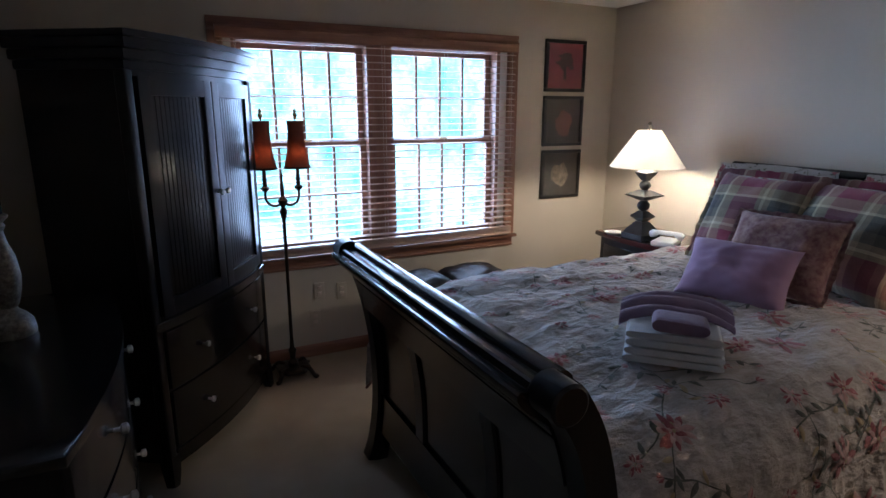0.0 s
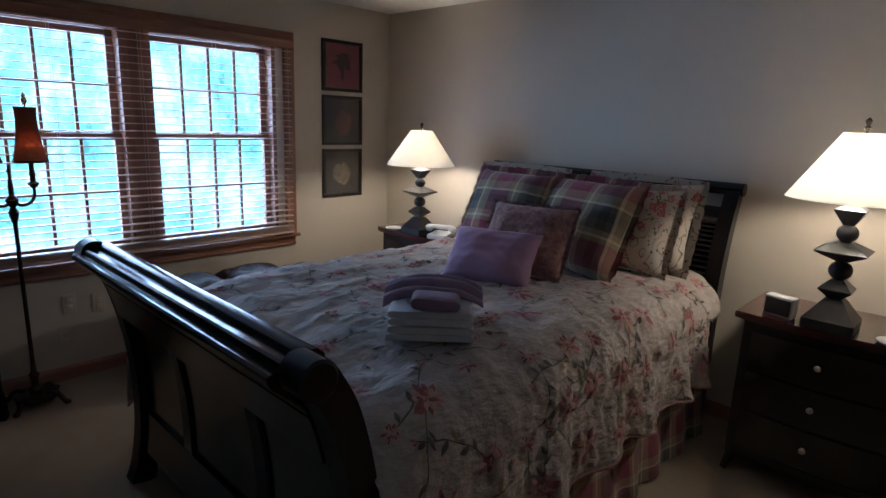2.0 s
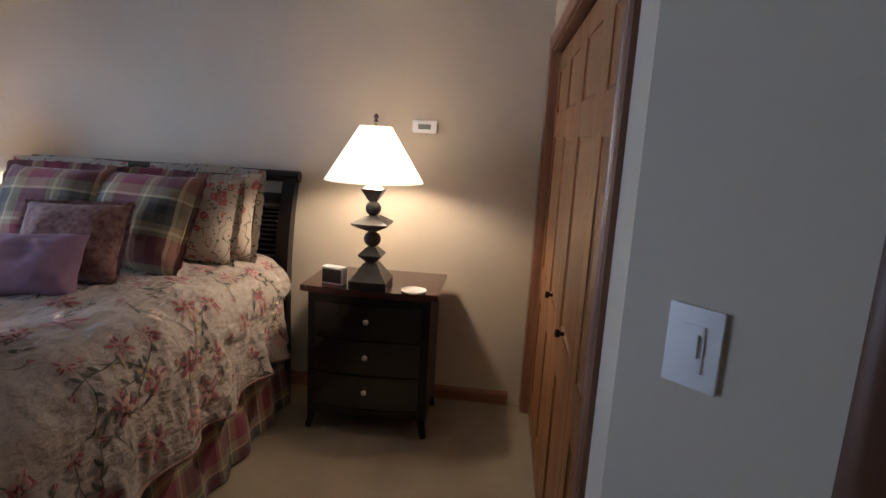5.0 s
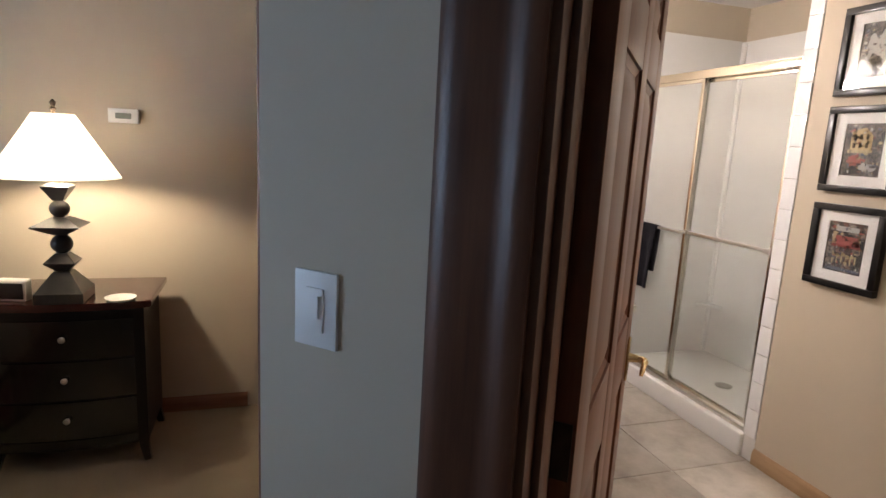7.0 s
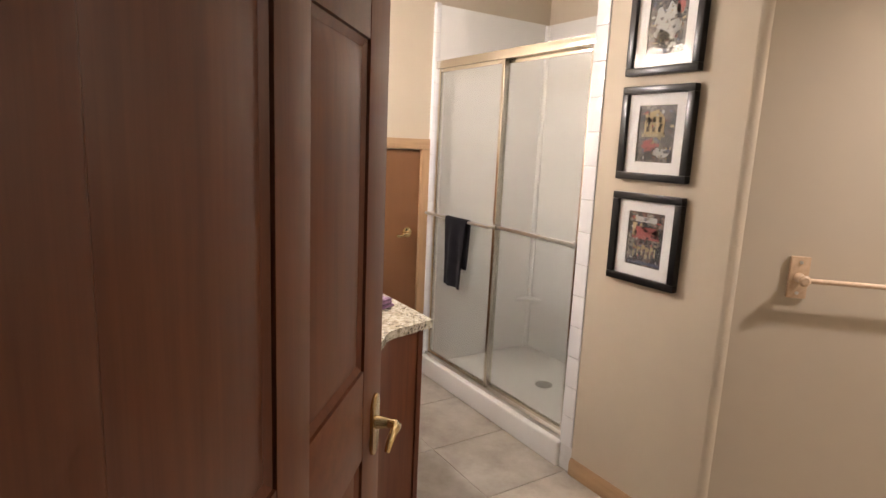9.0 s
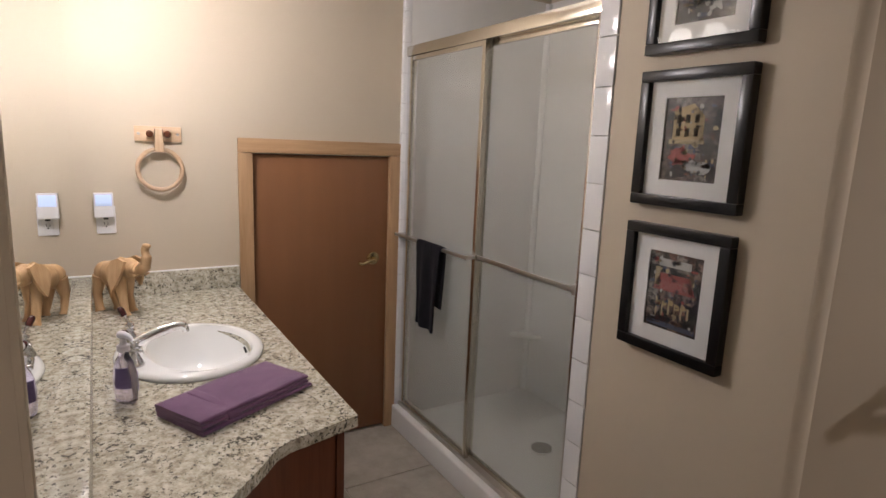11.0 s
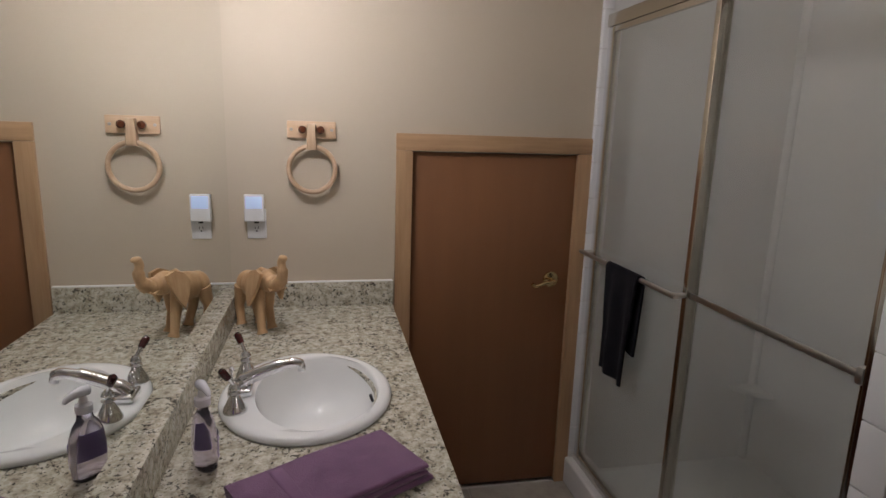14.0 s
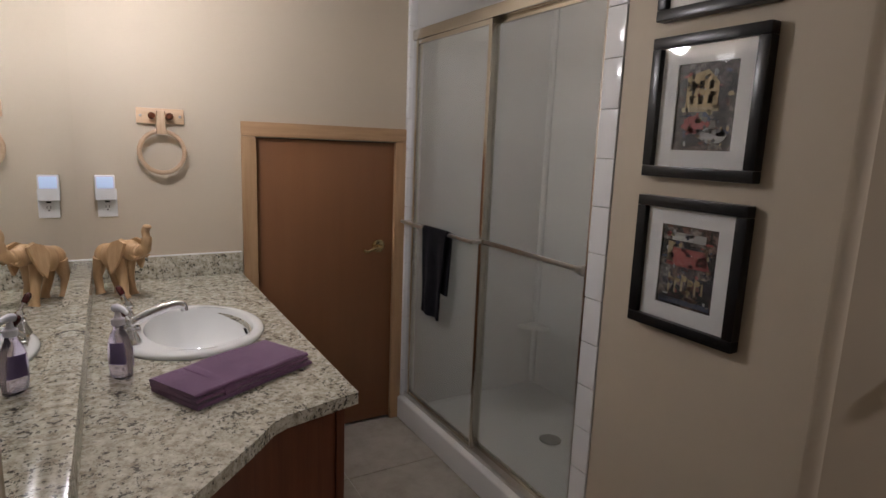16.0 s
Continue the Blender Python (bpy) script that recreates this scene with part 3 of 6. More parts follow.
window = thing("window_1", pose(0, NW, 0), "brown-stained double-hung double window with closed sashes", "window", "", "structure")
cw = 0.085
X0, X1, Z0, Z1 = 0.47, 2.585, 0.63, 2.17
W = X1 - X0
part("casing", casing_run(W, cw, 0.022), M["oakx"], window, m=pose(X0, 0, Z1 - cw))
part("casing", casing_run(Z1 - Z0 - 2 * cw, cw, 0.022), M["oakx"], window, m=pose(X1 - cw, 0, Z1 - cw, 0, 90, 0))
part("casing", casing_run(Z1 - Z0 - 2 * cw, cw, 0.022), M["oakx"], window, m=pose(X0 + cw, 0, Z0 + cw, 0, -90, 0))
part("apron", casing_run(W - 0.02, 0.07, 0.02), M["oakx"], window, m=pose(X0 + 0.01, 0, Z0 - 0.005))
part("window_sill", box(X0 - 0.015, X1 + 0.015, -0.05, 0.05, Z0 + 0.065, Z0 + 0.09, 0.008), M["oakx"], window)
MX0, MX1 = 1.425, 1.60
for nm, a, c in (("jamb", WX0, WX0 + 0.03), ("jamb", WX1 - 0.03, WX1), ("mullion", MX0, MX1)):
    part(nm, box(a, c, -0.004, 0.13, WZ0, WZ1, 0.004), M["oak"], window)
part("head_jamb", box(WX0 + 0.03, WX1 - 0.03, 0.0, 0.13, WZ1 - 0.03, WZ1), M["oakx"], window)
part("stool", box(WX0 + 0.03, WX1 - 0.03, 0.05, 0.13, WZ0, WZ0 + 0.03), M["oakx"], window)
MEET = 1.43


def sash(x0, x1, z0, z1, y):
    s = part("sash", box(x0, x0 + 0.04, y, y + 0.035, z0, z1, 0.004), M["oak"], window)
    bm = box(x1 - 0.04, x1, y, y + 0.035, z0, z1, 0.004)
    part("stile", bm, M["oak"], s)
    part("rail", box(x0 + 0.04, x1 - 0.04, y, y + 0.035, z0, z0 + 0.045, 0.004), M["oakx"], s)
    part("rail", box(x0 + 0.04, x1 - 0.04, y, y + 0.035, z1 - 0.04, z1, 0.004), M["oakx"], s)
    gx0, gx1, gz0, gz1 = x0 + 0.04, x1 - 0.04, z0 + 0.045, z1 - 0.04
    for k in (1, 2, 3):
        gx = gx0 + (gx1 - gx0) * k / 4
        part("muntin", box(gx - 0.009, gx + 0.009, y + 0.008, y + 0.027, gz0, gz1, 0.003), M["oak"], s)
    gz = (gz0 + gz1) / 2
    part("muntin", box(gx0, gx1, y + 0.006, y + 0.024, gz - 0.009, gz + 0.009, 0.003), M["oakx"], s)
    g = part("pane", box(gx0, gx1, y + 0.029, y + 0.032, gz0, gz1), M["pane"], s)
    g.visible_shadow = False
    return s


for a, c in ((WX0 + 0.03, MX0), (MX1, WX1 - 0.03)):
    sash(a, c, MEET - 0.02, WZ1 - 0.03, 0.09)
    sash(a, c, WZ0 + 0.03, MEET + 0.02, 0.052)
    part("sash_lock", box((a + c) / 2 - 0.03, (a + c) / 2 + 0.03, 0.03, 0.056, MEET + 0.02, MEET + 0.032, 0.004), M["brass"], window)


def blind(x0, x1, label):
    bl = thing("window_blind", pose((x0 + x1) / 2, NW - 0.058, 2.115), label, "window blind")
    w = (x1 - x0) / 2
    part("head_rail", box(-w + 0.01, w - 0.01, -0.02, 0.03, -0.055, -0.005, 0.004), M["slat"], bl)
    part("valance", extrude_profile([(-0.036, -0.066), (-0.028, -0.070), (-0.022, -0.066), (-0.022, 0.0), (-0.034, 0.0), (-0.040, -0.012), (-0.034, -0.024), (-0.034, -0.05)], "x", -w - 0.008, w + 0.008), M["oakx"], bl)
    slat = extrude_profile([(-0.024, -0.0015), (0.0, 0.0015), (0.024, -0.0005), (0.024, 0.0015), (0.0, 0.0045), (-0.024, 0.0015)], "x", -w + 0.005, w - 0.005)
    me = finish("slat", slat, M["slat"], True, 60)
    n, pitch, z0 = 29, 0.0432, -0.085
    for k in range(n):
        o = new("slat", me)
        o.parent = bl
        o.matrix_basis = pose(0, 0.004, z0 - k * pitch, 3 + 1.2 * math.sin(k * 2.1))
    for k in range(5):
        o = new("slat", me)
        o.parent = bl
        o.matrix_basis = pose(0, 0.004, z0 - n * pitch + 0.012 - k * 0.009, 1)
    zb = z0 - n * pitch - 0.045
    part("bottom_rail", box(-w + 0.005, w - 0.005, -0.020, 0.028, zb, zb + 0.018, 0.004), M["slat"], bl)
    for f in (-0.9, -0.45, 0.0, 0.45, 0.9):
        for yy in (-0.021, 0.029):
            part("ladder_cord", tube([(f * w, yy, -0.05), (f * w, yy, zb + 0.01)], 0.0013, 5), M["cord"], bl)
    part("pull_cord", tube([(w * 0.96, -0.03, -0.06), (w * 0.962, -0.032, -0.8)], 0.0016, 5), M["cord"], bl)
    part("tassel", lathe([(0.004, -0.80), (0.008, -0.83), (0.006, -0.845), (0.001, -0.848)], 10, None, w * 0.962, -0.032), M["oak"], bl)
    return bl


blind(0.515, 2.53, "wide wooden slatted blind lowered with slats open")


# ---- doorway to the bathroom ----
frame_d = thing("door_frame_1", DIAG, "dark-stained moulded casing round the bathroom doorway", "door frame", "", "structure")
pw = 0.137


def moulding(h, width, depth, bm=None):
    """Upright colonial trim of that height, x from 0 to width, proud towards -y."""
    pr = [(0, 0), (0, -depth * 0.55), (width * 0.06, -depth * 0.75), (width * 0.2, -depth * 0.8), (width * 0.28, -depth * 0.55), (width * 0.42, -depth * 0.62), (width * 0.62, -depth * 0.9),
          (width * 0.8, -depth), (width * 0.93, -depth * 0.92), (width, -depth * 0.6), (width, 0)]
    return extrude_profile(pr, "z", 0, h, bm)


part("casing", moulding(OPENH + 0.09, pw, 0.024), M["walnut_and_shade"], frame_d, m=pose(OPEN0 + 0.005, 0, 0) @ Matrix.Diagonal((-1, 1, 1, 1)))
part("casing", moulding(OPENH + 0.09, pw, 0.024), M["walnut_and_shade"], frame_d, m=pose(OPEN1 - 0.005, 0, 0))
part("head_casing", casing_run(OPEN1 - OPEN0 - 0.01, 0.09, 0.024), M["oakx"], frame_d, m=pose(OPEN0 + 0.005, 0, OPENH - 0.002))
part("casing", box(OPEN0 - 0.065, OPEN0 - 0.012, THICK + 0.007, THICK + 0.025, 0, OPENH + 0.08, 0.004), M["door"], frame_d)
part("casing", box(OPEN1 - 0.012, OPEN1 + 0.07, THICK + 0.007, THICK + 0.025, 0, OPENH + 0.08, 0.004), M["door"], frame_d)
part("head_casing", box(OPEN0 + 0.013, OPEN1 - 0.013, THICK + 0.007, THICK + 0.025, OPENH - 0.01, OPENH + 0.08, 0.004), M["doorx"], frame_d)
# side jambs and stops coloured darker than the head jamb to imitate doorway shade
part("jamb", box(OPEN0, OPEN0 + 0.018, -0.003, THICK + 0.003, 0, OPENH, 0.002), M["walnut_and_shade"], frame_d)
part("jamb", box(OPEN1 - 0.018, OPEN1, -0.003, THICK + 0.003, 0, OPENH, 0.002), M["walnut_and_shade"], frame_d)
part("head_jamb", box(OPEN0 + 0.018, OPEN1 - 0.018, -0.003, THICK + 0.003, OPENH - 0.018, OPENH, 0.002), M["doorx"], frame_d)
part("door_stop", box(OPEN0 + 0.018, OPEN0 + 0.03, 0.030, 0.072, 0, OPENH - 0.018, 0.003), M["walnut_and_shade"], frame_d)
part("door_stop", box(OPEN1 - 0.03, OPEN1 - 0.018, 0.030, 0.072, 0, OPENH - 0.018, 0.003), M["walnut_and_shade"], frame_d)
part("threshold", box(OPEN0, OPEN1, 0.02, 0.10, 0.0, 0.008, 0.003), M["nickel"], frame_d)


def panel_door(length, height, thick, cols, rows, m_up, m_level, parent, rail=0.0):
    """Stiles, rails and raised panels of a door leaf; x along the leaf, y through it (0 to thick). cols and rows are the panels' spans."""
    xs = [0] + [k for c in cols for k in c] + [length]
    for k in range(0, len(xs), 2):
        part("stile", box(xs[k], xs[k + 1], 0, thick, 0.008, height, 0.003), m_up, parent)
    zs = [0.008] + [k for r in rows for k in r] + [height]
    for c0, c1 in cols:
        for k in range(0, len(zs), 2):
            part("rail", box(c0, c1, 0.0006, thick - 0.0006, zs[k], zs[k + 1], 0.0025), m_level, parent)
        for r0, r1 in rows:
            bm = box(c0, c1, thick * 0.36, thick * 0.64, r0, r1)
            for y0, y1, yf in ((thick * 0.36, 0.004, -1), (thick * 0.64, thick - 0.004, 1)):
                i, j = 0.014, 0.05
                ring = [[(c0 + d, y, r0 + d), (c1 - d, y, r0 + d), (c1 - d, y, r1 - d), (c0 + d, y, r1 - d)] for d, y in ((0.001, y0 + yf * 0.007), (i, y0 + yf * 0.001), (j, y1))]
                vs = [[bm.verts.new(p) for p in q] for q in ring]
                for a, c in zip(vs, vs[1:]):
                    for q in range(4):
                        bm.faces.new((a[q], a[(q + 1) % 4], c[(q + 1) % 4], c[q]))
                bm.faces.new(vs[-1])
            part("panel", bm, m_up, parent, angle=20)


LEAF = 0.885
leaf = thing("door_1", DIAG @ pose(0.379, THICK, 0, 0, 0, 94.4), "brown-stained six-panel door standing wide open into the bathroom", "door", "", "structure")
# leaf: x along the leaf into the bathroom, y = 0 is the face that looks to the doorway
panel_door(LEAF, 2.035, 0.035, ((0.115, 0.385), (0.49, 0.757)), ((0.22, 0.977), (1.154, 1.73), (1.845, 1.945)), M["door"], M["doorx"], leaf)
for hz in (0.22, 1.10, 1.80):
    h = part("hinge", tube([(-0.010, 0.040, hz), (-0.010, 0.040, hz + 0.09)], 0.007, 10), M["iron"], leaf, "dark bronze hinge")
    part("hinge_leaf", box(-0.0015, 0.0005, 0.006, 0.034, hz, hz + 0.09), M["iron"], h)


def lever(parent, x, z, y, out, dirx, material):
    """Lever handle on a tall back plate; out is -1 or 1 along y, the lever points along dirx."""
    h = part("handle", prism([(px, pz) for px, pz in arc(0, 0.035, 0.024, 0, 180, 10) + arc(0, -0.045, 0.024, 180, 360, 10)], 0, 0.007, 0.002), material, parent, "polished brass lever handle",
             pose(x, y, z, 90 if out < 0 else -90, 0, 0))
    bm = tube([(0, 0, 0.005), (0, 0, 0.03)], [0.014, 0.010], 14)
    pts = [(0, 0, 0.03), (0, 0, 0.044), (dirx * 0.008, 0, 0.050), (dirx * 0.026, 0.004, 0.052), (dirx * 0.044, 0.002, 0.050), (dirx * 0.062, -0.008, 0.048), (dirx * 0.070, -0.022, 0.046)]
    tube(pts, [0.009, 0.0095, 0.0095, 0.008, 0.0075, 0.007, 0.005], 12, bm)
    part("lever", bm, material, h)
    return h


lever(leaf, LEAF - 0.055, 1.02, 0.0, -1, -1, M["brass"])
lever(leaf, LEAF - 0.055, 1.02, 0.035, 1, -1, M["brass"])

# ---- light switch on the slanting wall ----
sw = thing("light_switch", DIAG @ pose(0.0, 0, 1.322), "white dimmer switch with a square cover plate", "light switch")
part("cover_plate", box(-0.04, 0.04, -0.007, 0, -0.059, 0.059, 0.003), M["white"], sw)
part("rocker", box(-0.017, 0.017, -0.010, -0.006, -0.034, 0.034, 0.0015), M["white"], sw)
part("slider", box(0.006, 0.0105, -0.0135, -0.009, -0.012, 0.022, 0.001), M["white"], sw)

# ---- closet ----
cf = thing("door_frame_2", pose(0, CLY, 0), "stained wooden casing round the wide closet opening", "door frame", "", "structure")
part("casing", moulding(CH + 0.07, 0.075, 0.02), M["oak"], cf, m=pose(CX1 - 0.006, 0, 0, 0, 0, 180) @ Matrix.Diagonal((-1, 1, 1, 1)))
part("casing", moulding(CH + 0.07, 0.075, 0.02), M["oak"], cf, m=pose(CX0 + 0.006, 0, 0, 0, 0, 180))
part("head_casing", casing_run(CX1 - CX0 - 0.012, 0.07, 0.02), M["oakx"], cf, m=pose(CX1 - 0.006, 0, CH - 0.004, 0, 0, 180))
part("jamb", box(CX1 - 0.015, CX1, -T, 0.003, 0, CH), M["oak"], cf)
part("jamb", box(CX0, CX0 + 0.015, -T, 0.003, 0, CH), M["oak"], cf)
part("head_jamb", box(CX0 + 0.015, CX1 - 0.015, -T, 0.002, CH - 0.015, CH), M["oakx"], cf)
lw = (CX1 - CX0 - 0.036) / 4
for k in range(4):
    bf = thing("closet_door", pose(CX0 + 0.017 + (k + 1) * (lw + 0.0005) - 0.001, CLY - 0.035, 0.01, 0, 0, 180), "honey pine bifold closet door leaf with raised panels, closed", "closet door", "bifold closet doors", "structure")
    panel_door(lw - 0.003, 2.02, 0.033, ((0.09, lw - 0.093),), ((0.17, 0.72), (0.90, 1.60), (1.72, 1.93)), M["pine"], M["pinex"], bf)
    if k in (1, 2):
        part("knob", tube([(lw / 2, 0.0, 0.93), (lw / 2, -0.012, 0.93), (lw / 2, -0.018, 0.93), (lw / 2, -0.03, 0.93), (lw / 2, -0.034, 0.93)], [0.007, 0.007, 0.014, 0.015, 0.008], 14), M["iron"], bf, "dark round knob")


# ---- bedroom things ----
def cushion(w, h, t, seed=0.0, flange=0.0, n=26):
    """A stuffed cushion lying flat, with pinched corners and a slack surface."""
    bm = bmesh.new()
    for side in (1, -1):
        g = []
        for i in range(n + 1):
            row = []
            for j in range(n + 1):
                U, V = 2 * i / n - 1, 2 * j / n - 1
                x = w / 2 * U * (1 - 0.07 * (1 - V * V) ** 1.0 * abs(U) ** 3) + 0.004 * wob(U * 2, V * 2, seed)
                y = h / 2 * V * (1 - 0.09 * (1 - U * U) * abs(V) ** 3)
                k = max(0.0, (1 - abs(U) ** 3.2) * (1 - abs(V) ** 3.2)) ** 0.55
                z = side * t / 2 * k * (1 + 0.16 * wob(U * 1.8 + seed, V * 1.8, side * 3)) + side * k * 0.010 * wob(U * 5, V * 5, seed + side)
                row.append(bm.verts.new((x, y, z)))
            g.append(row)
        for i in range(n):
            for j in range(n):
                bm.faces.new((g[i][j], g[i + 1][j], g[i + 1][j + 1], g[i][j + 1]))
    bmesh.ops.remove_doubles(bm, verts=bm.verts, dist=0.0008)
    return bm


def cushion_edge(w, h, width, seed=0.0):
    """A ruffled flange round a cushion's seam."""
    bm = bmesh.new()
    per = []
    n = 30
    for k in range(n):
        per.append((-w / 2 + w * k / n, -h / 2, 0, -1))
    for k in range(n):
        per.append((w / 2, -h / 2 + h * k / n, 1, 0))
    for k in range(n):
        per.append((w / 2 - w * k / n, h / 2, 0, 1))
    for k in range(n):
        per.append((-w / 2, h / 2 - h * k / n, -1, 0))
    a, c = [], []
    for q, (x, y, dx, dy) in enumerate(per):
        cx, cy = x * 0.955, y * 0.945
        L = math.hypot(x, y)
        a.append(bm.verts.new((cx, cy, 0.001 * math.sin(q))))
        c.append(bm.verts.new((x + width * x / L * 0.8, y + width * y / L * 0.8, 0.006 * math.sin(q * 1.7 + seed) + 0.014 * wob(q * 0.3, seed, 0))))
    m = len(per)
    for q in range(m):
        bm.faces.new((a[q], a[(q + 1) % m], c[(q + 1) % m], c[q]))
    bmesh.ops.solidify(bm, geom=list(bm.faces), thickness=0.004)
    return bm


def sweep_board(line, y0, y1, thick):
    """A board whose edge-on shape follows line (x, z, with a thickness factor), between y0 and y1."""
    left, right = [], []
    for i, (x, z, f) in enumerate(line):
        a, c = line[max(0, i - 1)], line[min(len(line) - 1, i + 1)]
        dx, dz = c[0] - a[0], c[1] - a[1]
        L = math.hypot(dx, dz) or 1
        nx, nz = -dz / L * thick * f / 2, dx / L * thick * f / 2
        left.append((x + nx, z + nz))
        right.append((x - nx, z - nz))
    return extrude_profile(left + right[::-1], "y", y0, y1)


def smooth_line(pts, n=6):
    """Catmull-Rom through points of any size."""
    out = []
    P = [pts[0]] + list(pts) + [pts[-1]]
    for i in range(1, len(P) - 2):
        for k in range(n):
            u = k / n
            out.append(tuple(0.5 * (2 * b + (c - a) * u + (2 * a - 5 * b + 4 * c - d) * u * u + (3 * b - a - 3 * c + d) * u ** 3) for a, b, c, d in zip(P[i - 1], P[i], P[i + 1], P[i + 2])))
    out.append(tuple(pts[-1]))
    return out


BEDY, HALF, HF = 1.785, 0.815, 0.785
bed = thing("sleigh_bed", pose(0.90, BEDY, 0), "espresso-stained wooden sleigh bed with rolled footboard and slatted headboard", "bed")
foot = smooth_line([(0.05, 0.0, 1.15), (0.075, 0.10, 1.0), (0.10, 0.30, 1.0), (0.095, 0.55, 1.0), (0.065, 0.76, 1.0), (0.02, 0.93, 1.0), (-0.035, 1.035, 1.0), (-0.06, 1.07, 0.9)])
for s in (-1, 1):
    y0, y1 = sorted((s * (HF - 0.075), s * HF))
    p = part("foot_post", sweep_board(foot, y0, y1, 0.085), M["espresso"], bed)
    part("scroll", tube([(-0.055, s * (HF - 0.08), 1.048), (-0.055, s * (HF + 0.004), 1.048), (-0.055, s * (HF + 0.010), 1.048)], [0.050, 0.050, 0.042], 28), M["espresso"], p)
part("foot_panel", sweep_board(foot[8:-8], -HF + 0.075, HF - 0.075, 0.022), M["espressox"], bed)
CAP = [(0.020, 1.03), (0.014, 1.07), (-0.004, 1.086), (-0.030, 1.089), (-0.044, 1.083), (-0.050, 1.074), (-0.052, 1.069), (-0.086, 1.073), (-0.093, 1.069), (-0.096, 1.060), (-0.100, 1.053), (-0.126, 1.057),
       (-0.134, 1.051), (-0.133, 1.036), (-0.118, 1.015), (-0.080, 0.985), (-0.045, 0.955), (-0.035, 0.93), (0.03, 0.93), (0.022, 0.98)]
part("cap_moulding", extrude_profile(CAP, "y", -HF + 0.075, HF - 0.075), M["espressox"], bed)
part("upper_rail", sweep_board([(q[0] - 0.022, q[1], 1) for q in foot if 0.78 < q[1] < 0.94], -HF + 0.075, HF - 0.075, 0.06), M["espressox"], bed)
part("lower_rail", sweep_board([q for q in foot if 0.14 < q[1] < 0.36], -HF + 0.075, HF - 0.075, 0.05), M["espressox"], bed)
for yy in (-0.28, 0.28):
    part("panel_stile", sweep_board([q for q in foot if 0.30 < q[1] < 0.95], yy - 0.035, yy + 0.035, 0.045), M["espresso"], bed)
hx = 2.40
head = smooth_line([(hx + 0.0, 0.0, 1.1), (hx + 0.0, 0.30, 1.0), (hx + 0.0, 0.62, 1.0), (hx + 0.025, 0.90, 1.0), (hx + 0.075, 1.12, 0.9), (hx + 0.13, 1.27, 0.8), (hx + 0.145, 1.315, 0.7)])
for s in (-1, 1):
    y0, y1 = sorted((s * (HALF - 0.075), s * HALF))
    part("head_post", sweep_board(head, y0, y1, 0.075), M["espresso"], bed)
part("head_rail", tube([(hx + 0.14, -HALF - 0.012, 1.305), (hx + 0.14, HALF + 0.012, 1.305)], 0.034, 24), M["espressox"], bed)
part("cross_rail", sweep_board([q for q in head if 1.13 < q[1] < 1.21], -HALF + 0.075, HALF - 0.075, 0.04), M["espressox"], bed)
lv = [q for q in head if 0.60 < q[1] < 1.14]
for k in range(18):
    u = k / 17 * (len(lv) - 1)
    i = min(int(u), len(lv) - 2)
    x, z = [lv[i][c] + (lv[i + 1][c] - lv[i][c]) * (u - i) for c in (0, 1)]
    part("louver", box(-0.004, 0.004, -HALF + 0.08, HALF - 0.08, -0.014, 0.014, 0.002), M["espressox"], bed, m=pose(x, 0, z, 0, -25, 0))
part("head_panel", sweep_board([(q[0] + 0.018, q[1], 1) for q in head if 0.30 < q[1] < 1.14], -HALF + 0.075, HALF - 0.075, 0.012), M["espressox"], bed)
for s in (-1, 1):
    part("side_rail", box(0.10, hx, s * (HALF - 0.045) - 0.014, s * (HALF - 0.045) + 0.014, 0.22, 0.42, 0.004), M["espressox"], bed)

mattress = solid("mattress", box(1.04, 3.27, BEDY - 0.76, BEDY + 0.76, 0.40, 0.80, 0.06, None, 3), M["whitetowel"], "thick white mattress under the comforter on the bed", "mattress")
boxspring = solid("box_spring", box(1.05, 3.26, BEDY - 0.75, BEDY + 0.75, 0.20, 0.395, 0.02), M["whitetowel"], "box spring under the mattress, behind the bed skirt", "box spring")


